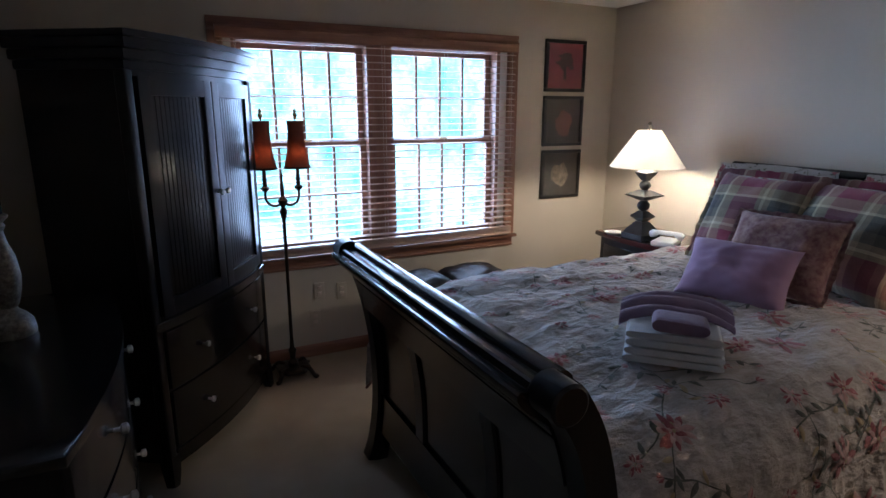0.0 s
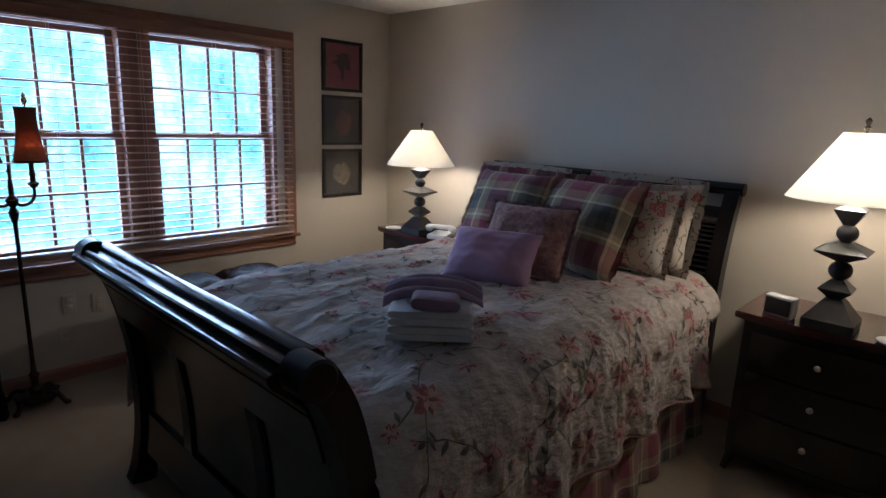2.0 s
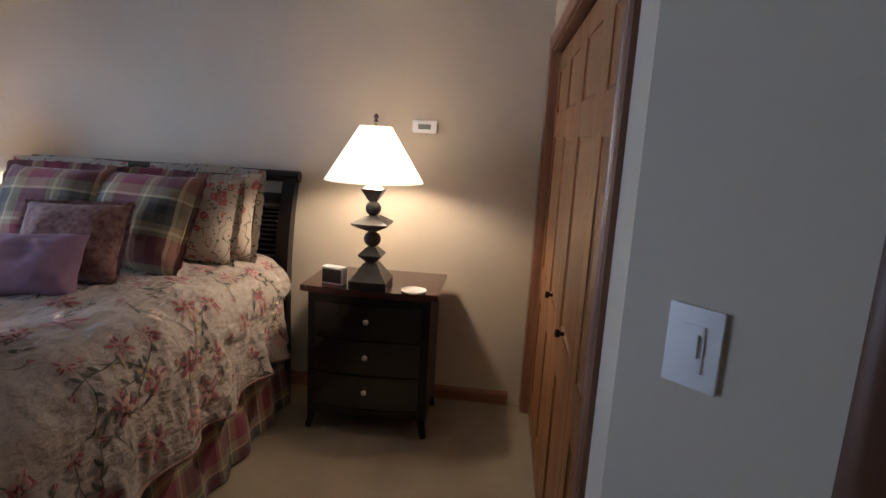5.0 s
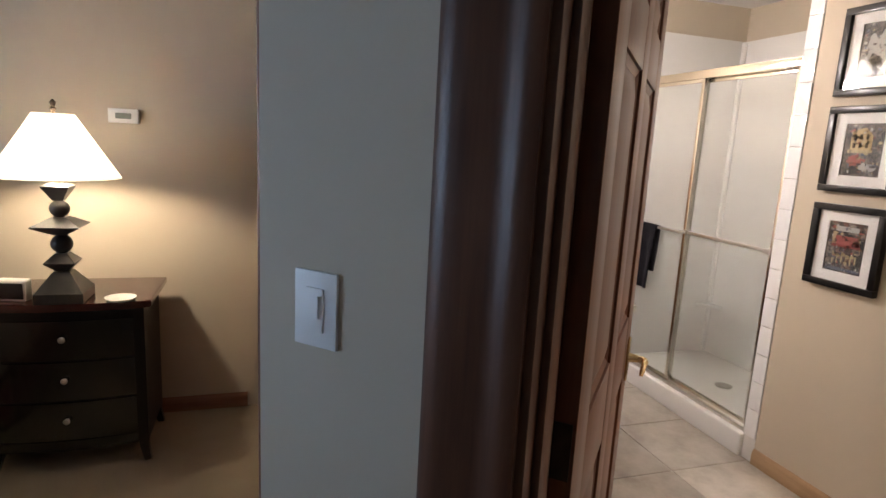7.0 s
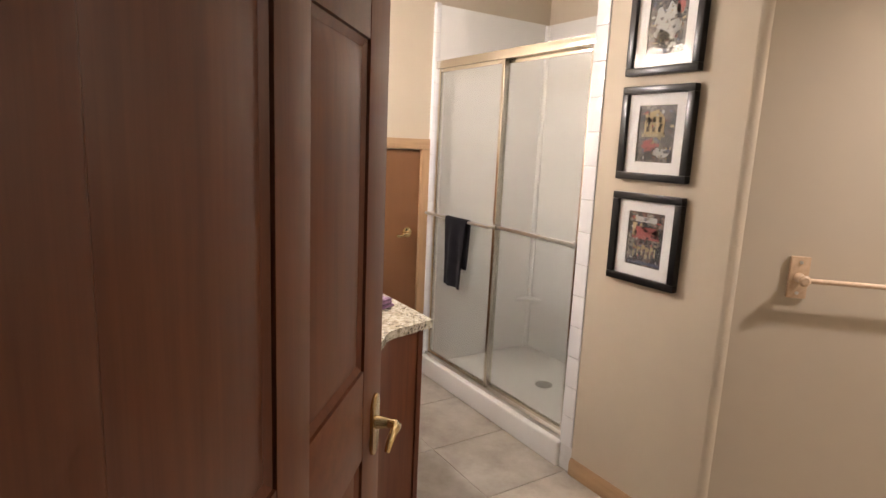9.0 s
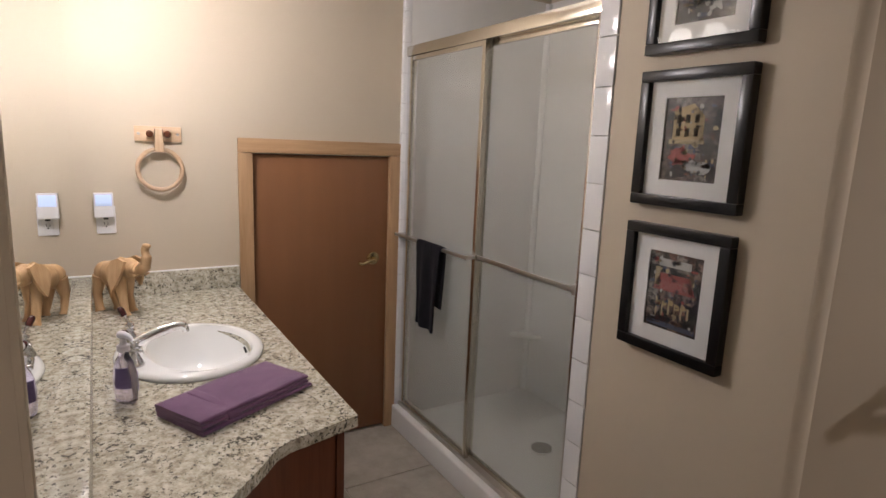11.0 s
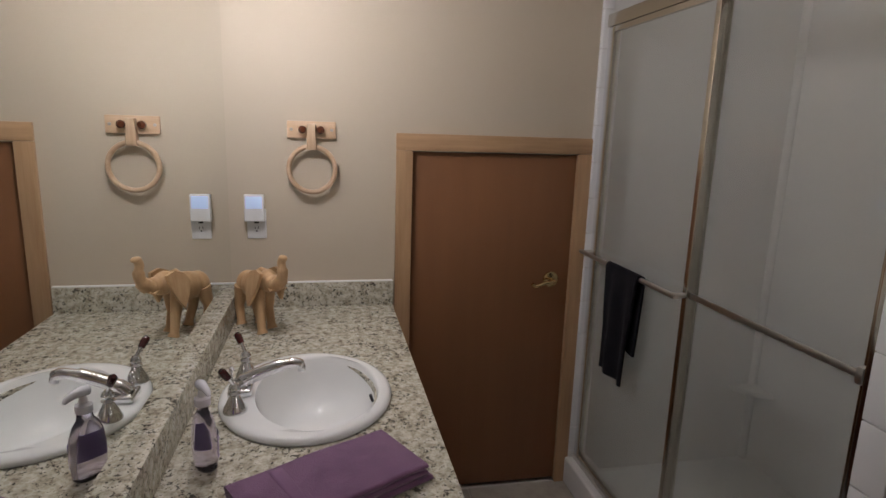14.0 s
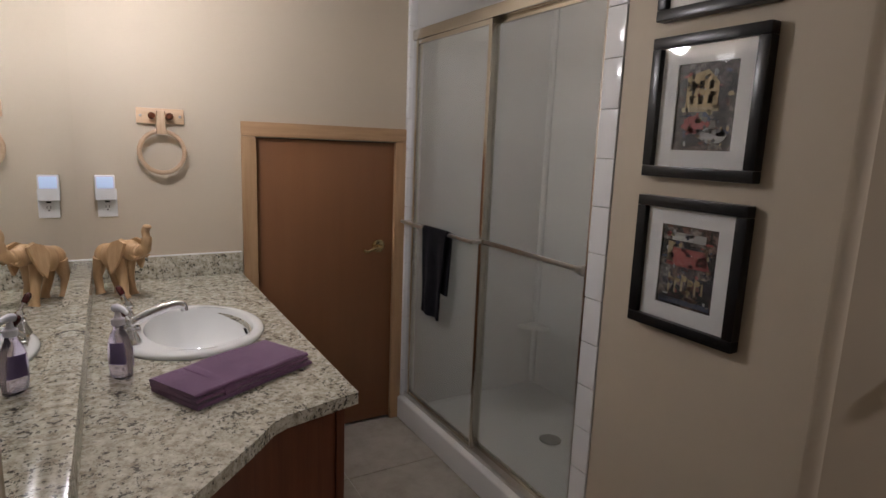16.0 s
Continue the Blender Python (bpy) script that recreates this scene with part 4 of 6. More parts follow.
def comforter_at(u, v):
    # u runs from the footboard to the pillows, v from the near hem over the top to the far hem
    x = 1.005 + 2.215 * u
    drop, side = 0.43, 0.86
    total = 2 * drop + 2 * side
    s = v * total - drop - side
    r = 0.20 if s < 0 else 0.28
    a = abs(s)
    sg = -1 if s < 0 else 1
    if a < side - r:
        y, z, hang = a, 0.885, 0.0
    elif a < side - r + r * 1.5708:
        q = (a - side + r) / r
        y, z, hang = side - r + r * math.sin(q), 0.885 - r + r * math.cos(q), 0.0
    else:
        hang = a - (side - r + r * 1.5708)
        y, z = side, 0.885 - r - hang
    h = hang / drop
    puff = 0.016 * wob(x * 1.6, s * 1.9, 1.0, 2.2) + 0.011 * wob(x * 3.2, s * 2.4, 5.0, 2.6) + 0.008 * wob(x * 8, s * 6, 9.0, 2.0)
    puff -= 0.013 * abs(wob(x * 2.3, s * 6.5, 3.0, 1.7)) ** 0.6 - 0.004 * wob(x * 14, s * 10, 2.0, 1.5)
    crown = 0.018 * (1 - (a / side) ** 2) if a < side else 0
    fold = (0.018 + 0.06 * h) * (math.sin(x * 19 + 3.0 * wob(x * 2, 0, sg * 4.0)) * 0.55 + 0.5 * wob(x * 5.5, h * 0.8, sg * 2.0))
    if hang > 0:
        y += 0.035 * h + fold * min(1.0, 0.25 + h) + puff
        z += 0.02 * wob(x * 3, 2.0, sg)
    else:
        edge = max(0.0, (a - side + 0.25) / 0.25)
        z += puff + crown + edge * 0.010 * math.sin(x * 19 + 3.0 * wob(x * 2, 0, sg * 4.0))
    z -= 0.05 * max(0.0, 1 - u / 0.25) ** 1.5
    foot_dip = max(0.0, 1 - u / 0.05)
    z -= 0.06 * foot_dip ** 2
    headdip = max(0.0, (u - 0.9) / 0.1)
    gather = min(1.0, max(0.0, (a - side + 0.32) / 0.3)) * 0.008 * wob(x * 12, s * 5.0, 6.0, 2.2)
    y += gather
    z += 0.5 * gather
    if hang > 0:
        y -= 0.05 * headdip ** 2 + (0.04 * foot_dip if sg < 0 else -0.13 * max(0.0, 1 - u / 0.2) ** 1.5)
    return (x, BEDY + sg * y, z)


comforter = solid("comforter", sheet(comforter_at, 170, 190), M["quilt"], "cream quilted comforter with red flowers and dark leaves, on the bed", "comforter")


def on_cover(x, s, lift=0.003):
    """A place on the comforter: x along the bed, s across it from the middle; lifted off the cloth."""
    def at(a, c):
        return Vector(comforter_at(min(1, max(0, (a - 1.005) / 2.215)), min(1, max(0, (c + 1.29) / 2.58))))
    p, e = at(x, s), 0.012
    nrm = (at(x + e, s) - at(x - e, s)).cross(at(x, s + e) - at(x, s - e)).normalized()
    return p + nrm * lift


def sew(bm, pts, lift=0.003):
    """A small patch of thread, as a fan round its middle."""
    cx, cy = sum(p[0] for p in pts) / len(pts), sum(p[1] for p in pts) / len(pts)
    mid = bm.verts.new(on_cover(cx, cy, lift + 0.002))
    ring = [bm.verts.new(on_cover(a, c, lift)) for a, c in pts]
    for k in range(len(ring)):
        bm.faces.new((mid, ring[k], ring[(k + 1) % len(ring)]))


def leaf_shape(x, s, a, L, wd):
    ca, sa = math.cos(a), math.sin(a)
    return [(x + ca * L * u - sa * wd * v, s + sa * L * u + ca * wd * v) for u, v in ((0, 0), (0.25, 0.42), (0.55, 0.5), (0.8, 0.28), (1, 0), (0.8, -0.22), (0.5, -0.4), (0.2, -0.32))]


def embroider():
    rnd = random.Random(11)
    stems, leaves, reds, pinks, tans = [bmesh.new() for _ in range(5)]
    for gx in range(11):
        for gs in range(12):
            x0 = 1.05 + 0.205 * gx + rnd.uniform(-0.06, 0.06) + (0.09 if gs % 2 else 0)
            s0 = -1.19 + 0.216 * gs + rnd.uniform(-0.06, 0.06)
            if x0 > 3.15:
                continue
            # a winding stem
            a = rnd.uniform(0, 6.283)
            bend = rnd.uniform(-3.5, 3.5)
            x, s = x0, s0
            path = []
            for k in range(16):
                path.append((x, s, a))
                x, s = x + 0.019 * math.cos(a), s + 0.019 * math.sin(a)
                a += bend * 0.019 * 2.2 + rnd.uniform(-0.12, 0.12)
                if k == 8:
                    bend = -bend
            for (xa, sa_, aa), (xb, sb, ab) in zip(path, path[1:]):
                wd = 0.0022
                q = [(xa - wd * math.sin(aa), sa_ + wd * math.cos(aa)), (xb - wd * math.sin(ab), sb + wd * math.cos(ab)), (xb + wd * math.sin(ab), sb - wd * math.cos(ab)), (xa + wd * math.sin(aa), sa_ - wd * math.cos(aa))]
                stems.faces.new([stems.verts.new(on_cover(p[0], p[1], 0.0022)) for p in q])
            for k in range(2, 16, 2):
                px, ps, pa = path[k]
                side = 1 if (k // 2) % 2 else -1
                if rnd.random() < 0.8:
                    sew(leaves if rnd.random() < 0.75 else tans, leaf_shape(px, ps, pa + side * rnd.uniform(0.5, 1.1), rnd.uniform(0.026, 0.050), rnd.uniform(0.012, 0.021)))
            # a ragged blossom where it starts, often a bud where it ends
            kind = rnd.random()
            r = rnd.uniform(0.046, 0.076) if kind < 0.62 else rnd.uniform(0.024, 0.036)
            n = rnd.choice((8, 9, 11))
            turn = rnd.uniform(0, 6)
            squash = rnd.uniform(0.55, 0.9)
            for ring_, (r0, r1, wd) in enumerate(((0.42, 0.66, 0.33), (0.2, 0.48, 0.27), (0.05, 0.28, 0.18))):
                for k in range(n - 2 * ring_):
                    aa = turn + ring_ * 0.35 + 6.283 * k / (n - 2 * ring_)
                    L = r * r1 * rnd.uniform(0.75, 1.25)
                    sew(reds if rnd.random() < (0.55, 0.35, 0.65)[ring_] else pinks,
                        leaf_shape(x0 + r0 * r * math.cos(aa), s0 + squash * r0 * r * math.sin(aa), aa + rnd.uniform(-0.5, 0.5), L, r * wd * rnd.uniform(0.8, 1.3)), 0.0030 + 0.0008 * ring_)
                if kind >= 0.62 and ring_ == 1:
                    break
            sew(tans, [(x0 + 0.10 * r * math.cos(q), s0 + 0.10 * r * math.sin(q)) for q in (0, 1, 2, 3, 4, 5)], 0.006)
            if rnd.random() < 0.6:
                px, ps, pa = path[-1]
                for k in range(4):
                    sew(reds if k % 2 else pinks, leaf_shape(px, ps, pa - 0.7 + 0.45 * k, 0.022, 0.011))
    for nm, bm, m_ in (("stem", stems, "thread_leaf"), ("foliage", leaves, "thread_leaf"), ("red_blossom", reds, "thread_red"), ("pale_blossom", pinks, "thread_pink"), ("yellow_stitching", tans, "thread_tan")):
        part("embroidered_" + nm, bm, M[m_], comforter)["kind"] = "stuff"
    for sg in (0.0, 1.0):
        part("hem", tube([comforter_at(k / 120, sg) for k in range(121)], 0.007, 8), M["red"], comforter, "narrow red hem piping")


embroider()


def skirt_at(sgn):
    def f(u, v):
        x = 1.02 + 2.2 * u
        pl = 0.018 * math.sin(x * 24 + 2.5 * wob(x * 2, sgn, 0)) * v
        y = 0.79 + 0.05 * v + 0.09 * v * max(0, 1 - u * 5) + pl
        return (x, BEDY + sgn * y, 0.43 - 0.415 * v)
    return f


for sgn in (-1, 1):
    solid("bed_skirt", sheet(skirt_at(sgn), 120, 14, 0.004), M["skirt"], "burgundy plaid pleated bed skirt hanging to the carpet", "bed skirt", None, "", "bed skirts")


def pillow(name, w, h, t, m, material, label, flange=0.0, seed=0.0, category="pillow", group=""):
    p = thing(name, m, label, category, group)
    part("cover", cushion(w, h, t, seed), material, p)
    if flange:
        part("flange", cushion_edge(w, h, flange, seed), material, p)
    return p


pillow("floral_pillow", 0.62, 0.46, 0.17, pose(3.10, 1.375, 1.115, 74, 0, -92), M["sham"], "cream floral ruffled pillow standing against the headboard", 0.035, 1.0, "pillow", "pillows on the bed")
pillow("floral_pillow", 0.62, 0.46, 0.17, pose(3.08, 2.15, 1.115, 72, 0, -88), M["sham"], "cream floral ruffled pillow standing against the headboard", 0.035, 7.0, "pillow", "pillows on the bed")
pillow("striped_pillow", 0.58, 0.44, 0.15, pose(2.965, 1.40, 1.10, 72, 0, -93), M["sham"], "cream floral pillow with a red edge among the cushions", 0.03, 2.0, "pillow", "pillows on the bed")
pillow("plaid_pillow", 0.55, 0.52, 0.20, pose(2.77, 1.515, 1.105, 60, 0, -96), M["plaid"], "burgundy and olive plaid square cushion with flanged edge", 0.03, 3.0, "cushion", "plaid cushions")
pillow("plaid_pillow", 0.52, 0.50, 0.18, pose(2.74, 1.96, 1.115, 62, 0, -88), M["plaid"], "burgundy and olive plaid square cushion with flanged edge", 0.03, 4.0, "cushion", "plaid cushions")
pillow("damask_pillow", 0.44, 0.38, 0.15, pose(2.47, 1.63, 1.05, 56, 0, -78), M["red"], "rust-red patterned square cushion behind the lavender one", 0.012, 5.0, "cushion")
pillow("lavender_pillow", 0.43, 0.29, 0.16, pose(2.23, 1.645, 0.995, 50, 0, -72), M["lavender"], "plain lavender oblong cushion lying against the others", 0.0, 6.0, "cushion")


# folded towels on the bed
def folded(w, d, h, seed, bulge=0.012):
    """A folded towel: rounded on the fold side, open layers on the other."""
    bm = bmesh.new()
    pr = []
    n = 10
    for k in range(n + 1):
        a = -math.pi / 2 + math.pi * k / n
        pr.append((w / 2 - h / 2 + h / 2 * math.cos(a) + 0.0, h / 2 + h / 2 * math.sin(a)))
    for k in range(n + 1):
        a = math.pi / 2 + math.pi * k / n
        pr.append((-w / 2 + h / 2 + h / 2 * math.cos(a), h / 2 + h / 2 * math.sin(a)))
    m = 14
    rings = []
    for j in range(m + 1):
        y = -d / 2 + d * j / m
        e = 1 - 0.25 * abs(2 * j / m - 1) ** 6
        rings.append([bm.verts.new((x * (1 + 0.012 * wob(y * 9, seed, x * 4)), y + 0.006 * wob(x * 8, seed, z * 30), h / 2 + (z - h / 2) * e + 0.005 * wob(x * 9, y * 9, seed))) for x, z in pr])
    L = len(pr)
    for a, c in zip(rings, rings[1:]):
        for k in range(L):
            bm.faces.new((a[k], a[(k + 1) % L], c[(k + 1) % L], c[k]))
    bm.faces.new(rings[0][::-1])
    bm.faces.new(rings[-1])
    return bm


def layered(towel, w, d, h, seed, n, material):
    """The layers of a towel folded several times, each lying a little out of line on the next."""
    for k in range(n):
        one = folded(w * (1 - 0.012 * ((k * 7) % 3)), d * (1 - 0.014 * ((k * 5) % 3)), h / n * 1.04, seed + k * 1.7)
        part("fold", one, material, towel, m=pose(0.003 * math.sin(k * 2.3 + seed), 0.004 * math.cos(k * 1.9 + seed), h / n * k))
    return towel


TW = pose(1.56, 1.365, 0.898, 0, 0, -47)
for k, (w, d) in enumerate(((0.285, 0.32), (0.275, 0.31))):
    layered(thing("white_towel", TW @ pose(0, 0.0, 0.052 * k), "white folded bath towel stacked on the bed", "towel", "towels on the bed"), w, d, 0.052, k * 3.0, 2, M["whitetowel"])
solid("purple_towel", folded(0.16, 0.10, 0.046, 9.0), M["mauve"], "purple rolled hand towel on the white towels", "towel", TW @ pose(0.015, -0.105, 0.104), "", "towels on the bed")


def fan(u, v):
    # a towel laid in fanned waves over the stack
    x = -0.165 + 0.34 * u
    y = -0.055 + 0.22 * v
    z = 0.116 + 0.034 * math.sin(math.pi * min(1, max(0, v * 1.05))) - 0.035 * (2 * abs(u - 0.5)) ** 3
    z += 0.016 * abs(math.sin(v * 12.5 + 0.9 * u)) ** 0.8 + 0.003 * wob(u * 6, v * 6, 2.0)
    return (x, y + 0.02 * math.sin(u * 3), z)


solid("purple_cloth", sheet(fan, 46, 80, 0.008), M["mauve"], "purple washcloths fanned over the folded towels", "towel", TW, "", "towels on the bed")


# nightstands
def bow(w, d, bulge, n=16, back=0.0):
    """Outline with a bowed front at -x: back at x = d/2."""
    pts = [(d / 2, w / 2), (d / 2, -w / 2)]
    front = []
    for k in range(n + 1):
        y = -w / 2 + w * k / n
        front.append((-d / 2 - bulge * (1 - (2 * y / w) ** 2), y))
    return [(d / 2, -w / 2)] + [(d / 2, w / 2)] + front[::-1]


def bow_front(w, d, bulge, z0, z1, thick, bevel=0.004, n=16):
    """A curved drawer front, thick in front of the bowed face."""
    inner, outer = [], []
    for k in range(n + 1):
        y = -w / 2 + w * k / n
        x = -d / 2 - bulge * (1 - (2 * y / w) ** 2)
        inner.append((x, y))
        outer.append((x - thick, y))
    return prism(inner + outer[::-1], z0, z1, bevel)


def knob(bm, x, y, z, r=0.014):
    return tube([(x, y, z), (x - 0.012, y, z), (x - 0.016, y, z), (x - 0.024, y, z), (x - 0.030, y, z), (x - 0.032, y, z)], [r * 0.5, r * 0.45, r * 0.9, r, r * 0.7, r * 0.2], 16, bm)


def nightstand(m):
    ns = thing("nightstand", m, "espresso three-drawer nightstand with bowed front and cherry top", "nightstand", "nightstands beside the bed")
    w, d = 0.64, 0.41
    part("body", prism(bow(w, d, 0.03), 0.10, 0.765), M["espresso"], ns)
    part("top", prism(bow(w + 0.075, d + 0.05, 0.035), 0.768, 0.802, 0.010, None, 3), M["cherry"], ns, "glossy dark cherry top")
    for k in range(3):
        z0 = 0.155 + k * 0.192
        dr = part("drawer", bow_front(w - 0.085, d, 0.027, z0, z0 + 0.18, 0.012), M["espressox"], ns)
        part("knob", knob(bmesh.new(), -d / 2 - 0.027 - 0.010, 0, z0 + 0.10), M["nickel"], dr, "round nickel knob")
    part("apron", bow_front(w - 0.08, d, 0.027, 0.10, 0.148, 0.008), M["espressox"], ns)
    for sx in (-1, 1):
        for sy in (-1, 1):
            x, y = sx * (d / 2 - 0.025), sy * (w / 2 - 0.025)
            part("leg", tube([(x, y, 0.13), (x + sx * 0.004, y + sy * 0.004, 0.07), (x + sx * 0.02, y + sy * 0.02, 0.0)], [0.032, 0.027, 0.02], 4), M["espresso"], ns)
    return ns


nsB = nightstand(pose(3.20, 0.43, 0))
nsA = copy_thing(nsB, pose(3.20, 2.975, 0))


def square(profile, bm=None):
    """Four-sided turning: (half width, z)."""
    return lathe([(r * 1.4142, z) for r, z in profile], 4, bm)


def table_lamp(m):
    la = thing("table_lamp", m, "black stacked-diamond table lamp, lit, with an ivory cone shade", "table lamp", "table lamps on the nightstands")
    R = Matrix.Rotation(radians(45), 4, "Z")
    part("base", square([(0.092, 0.0), (0.095, 0.006), (0.095, 0.045), (0.088, 0.052), (0.038, 0.125), (0.030, 0.132)]), M["lampblack"], la, m=R, angle=20)
    part("lower_diamond", square([(0.022, 0.132), (0.058, 0.168), (0.060, 0.174), (0.024, 0.212)]), M["lampblack"], la, m=R, angle=20)
    part("lower_ball", lathe([(0.018, 0.21)] + [(0.044 * math.sin(math.pi * k / 12), 0.252 - 0.042 * math.cos(math.pi * k / 12)) for k in range(2, 11)] + [(0.018, 0.294)], 28), M["lampblack"], la)
    part("middle_diamond", square([(0.022, 0.292), (0.090, 0.330), (0.093, 0.336), (0.030, 0.372)]), M["lampblack"], la, m=R, angle=20)
    part("upper_ball", lathe([(0.018, 0.37)] + [(0.040 * math.sin(math.pi * k / 12), 0.408 - 0.038 * math.cos(math.pi * k / 12)) for k in range(2, 11)] + [(0.018, 0.446)], 28), M["lampblack"], la)
    part("cup", square([(0.020, 0.444), (0.052, 0.500), (0.054, 0.506), (0.030, 0.520)]), M["lampblack"], la, m=R, angle=20)
    part("stem", tube([(0, 0, 0.515), (0, 0, 0.60)], [0.011, 0.009], 14), M["brass"], la)
    part("harp", tube([(0.0, 0.0, 0.57), (0.0, 0.05, 0.62), (0.0, 0.052, 0.72), (0.0, 0.0, 0.80), (0.0, -0.052, 0.72), (0.0, -0.05, 0.62), (0.0, 0.0, 0.57)], 0.002, 6), M["brass"], la)
    prof = [(0.246, 0.545), (0.204, 0.612), (0.161, 0.680), (0.118, 0.748), (0.078, 0.812)]
    part("shade", lathe(prof + [(r - 0.0025, z) for r, z in prof[::-1]] + [prof[0]], 56, close=False), M["shade"], la, "ivory fabric cone shade")
    part("finial", lathe([(0.004, 0.80), (0.006, 0.822), (0.013, 0.832), (0.006, 0.842), (0.011, 0.853), (0.013, 0.860), (0.003, 0.872)], 16), M["iron"], la)
    return la


table_lamp(pose(3.03, 0.43, 0.802))
table_lamp(pose(3.05, 2.97, 0.802) @ Matrix.Diagonal((0.97, 0.97, 0.89, 1)))

clock = thing("alarm_clock", pose(3.03, 0.625, 0.802, 0, 0, -12), "small white alarm clock with a black screen on the nightstand", "alarm clock")
part("case", box(-0.025, 0.03, -0.062, 0.062, 0, 0.095, 0.010, None, 3), M["white"], clock)
part("screen", box(-0.030, -0.024, -0.054, 0.054, 0.012, 0.082, 0.003), M["black"], clock, "black glossy screen")


def dish(m):
    d = thing("coaster_dish", m, "small white round dish on the nightstand", "dish", "dishes on the nightstands")
    part("bowl", lathe([(0.001, 0.004), (0.04, 0.004), (0.062, 0.012), (0.065, 0.015), (0.062, 0.010), (0.045, 0.0), (0.001, 0.0)], 32, close=False), M["porcelain"], d)
    return d


dish(pose(2.985, 0.20, 0.802))
dish(pose(2.99, 3.17, 0.802))
phone = thing("telephone", pose(3.06, 2.76, 0.802, 0, 0, 25), "white corded desk telephone on the nightstand", "telephone")
part("body", prism([(-0.09, -0.07), (0.09, -0.07), (0.09, 0.07), (-0.09, 0.07)], 0.0, 0.032, 0.012, None, 3), M["white"], phone)
part("handset", tube([(0.0, -0.105, 0.055), (0.0, -0.085, 0.062), (0.0, -0.05, 0.074), (0.0, 0.05, 0.074), (0.0, 0.085, 0.062), (0.0, 0.105, 0.055)], [0.02, 0.027, 0.015, 0.015, 0.027, 0.02], 14), M["white"], phone)
part("cord", tube([(-0.05 + 0.006 * math.cos(k * 1.3) - 0.0009 * k, -0.10 - 0.0006 * k, 0.009 + 0.005 * math.sin(k * 1.3)) for k in range(90)], 0.002, 5), M["white"], phone)

thermo = thing("thermostat", pose(EW, 0.254, 1.628), "white wall thermostat with a grey display", "thermostat")
part("case", box(-0.026, 0, -0.07, 0.07, -0.036, 0.036, 0.006, None, 3), M["white"], thermo)
part("display", box(-0.0285, -0.025, -0.036, 0.036, -0.014, 0.014, 0.001), M["lcd"], thermo)


# armoire, set across the corner
def bow_line(w, depth, bulge, n=14):
    """Outline with the bowed front at y = 0 and the back at y = depth."""
    front = [(-w / 2 + w * k / n, -bulge * (1 - (2 * k / n - 1) ** 2)) for k in range(n + 1)]
    return front + [(w / 2, depth), (-w / 2, depth)]


def bow_panel(x0, x1, w, bulge, z0, z1, thick, bevel=0.003, off=0.0, n=10):
    inner, outer = [], []
    for k in range(n + 1):
        x = x0 + (x1 - x0) * k / n
        y = -bulge * (1 - (2 * x / w) ** 2) - off
        inner.append((x, y))
        outer.append((x, y - thick))
    return prism(outer + inner[::-1], z0, z1, bevel)


arm = thing("armoire", pose(0.336, 3.125, 0, 0, 0, 55), "tall espresso wooden armoire with two doors over two drawers", "armoire")
AW, AD, AB = 0.97, 0.46, 0.055
part("body", prism(bow_line(AW, AD, AB), 0.10, 1.84, 0.004), M["espresso"], arm)
for k, (z0, z1, o) in enumerate(((1.80, 1.835, 0.012), (1.835, 1.875, 0.03), (1.875, 1.915, 0.052), (1.915, 1.94, 0.06))):
    pts = [(x * (1 + 2 * o / AW), y - o if y <= 0 else y) for x, y in bow_line(AW, AD, AB)]
    part("cornice", prism(pts, z0, z1, 0.008, None, 3), M["espresso"], arm)
for x0, x1 in ((-AW / 2 + 0.035, -0.003), (0.003, AW / 2 - 0.035)):
    d = part("door", bow_panel(x0, x1, AW, AB, 0.79, 1.775, 0.004), M["espresso"], arm)
    part("stile", bow_panel(x0, x0 + 0.06, AW, AB, 0.79, 1.775, 0.018, off=0.004), M["espresso"], d)
    part("stile", bow_panel(x1 - 0.06, x1, AW, AB, 0.79, 1.775, 0.018, off=0.004), M["espresso"], d)
    part("rail", bow_panel(x0 + 0.06, x1 - 0.06, AW, AB, 0.79, 0.86, 0.018, off=0.004), M["espresso"], d)
    part("rail", bow_panel(x0 + 0.06, x1 - 0.06, AW, AB, 1.705, 1.775, 0.018, off=0.004), M["espresso"], d)
    n = 13
    for k in range(n):
        a = x0 + 0.061 + (x1 - x0 - 0.122) * k / n
        part("bead", bow_panel(a + 0.0015, a + (x1 - x0 - 0.122) / n - 0.0015, AW, AB, 0.862, 1.703, 0.008, 0.0025, 0.003, 2), M["espresso"], d)
    kx = x1 - 0.025 if x1 < 0.1 else x0 + 0.025
    hb = tube([(kx, -AB - 0.02, 1.27), (kx, -AB - 0.038, 1.27), (kx, -AB - 0.043, 1.27), (kx, -AB - 0.055, 1.27), (kx, -AB - 0.06, 1.27)], [0.006, 0.006, 0.014, 0.014, 0.005], 14)
    part("knob", hb, M["nickel"], d, "round nickel knob")
part("waist_moulding", bow_panel(-AW / 2 - 0.02, AW / 2 + 0.02, AW + 0.04, AB, 0.735, 0.775, 0.03, 0.008, -0.004), M["espressox"], arm)
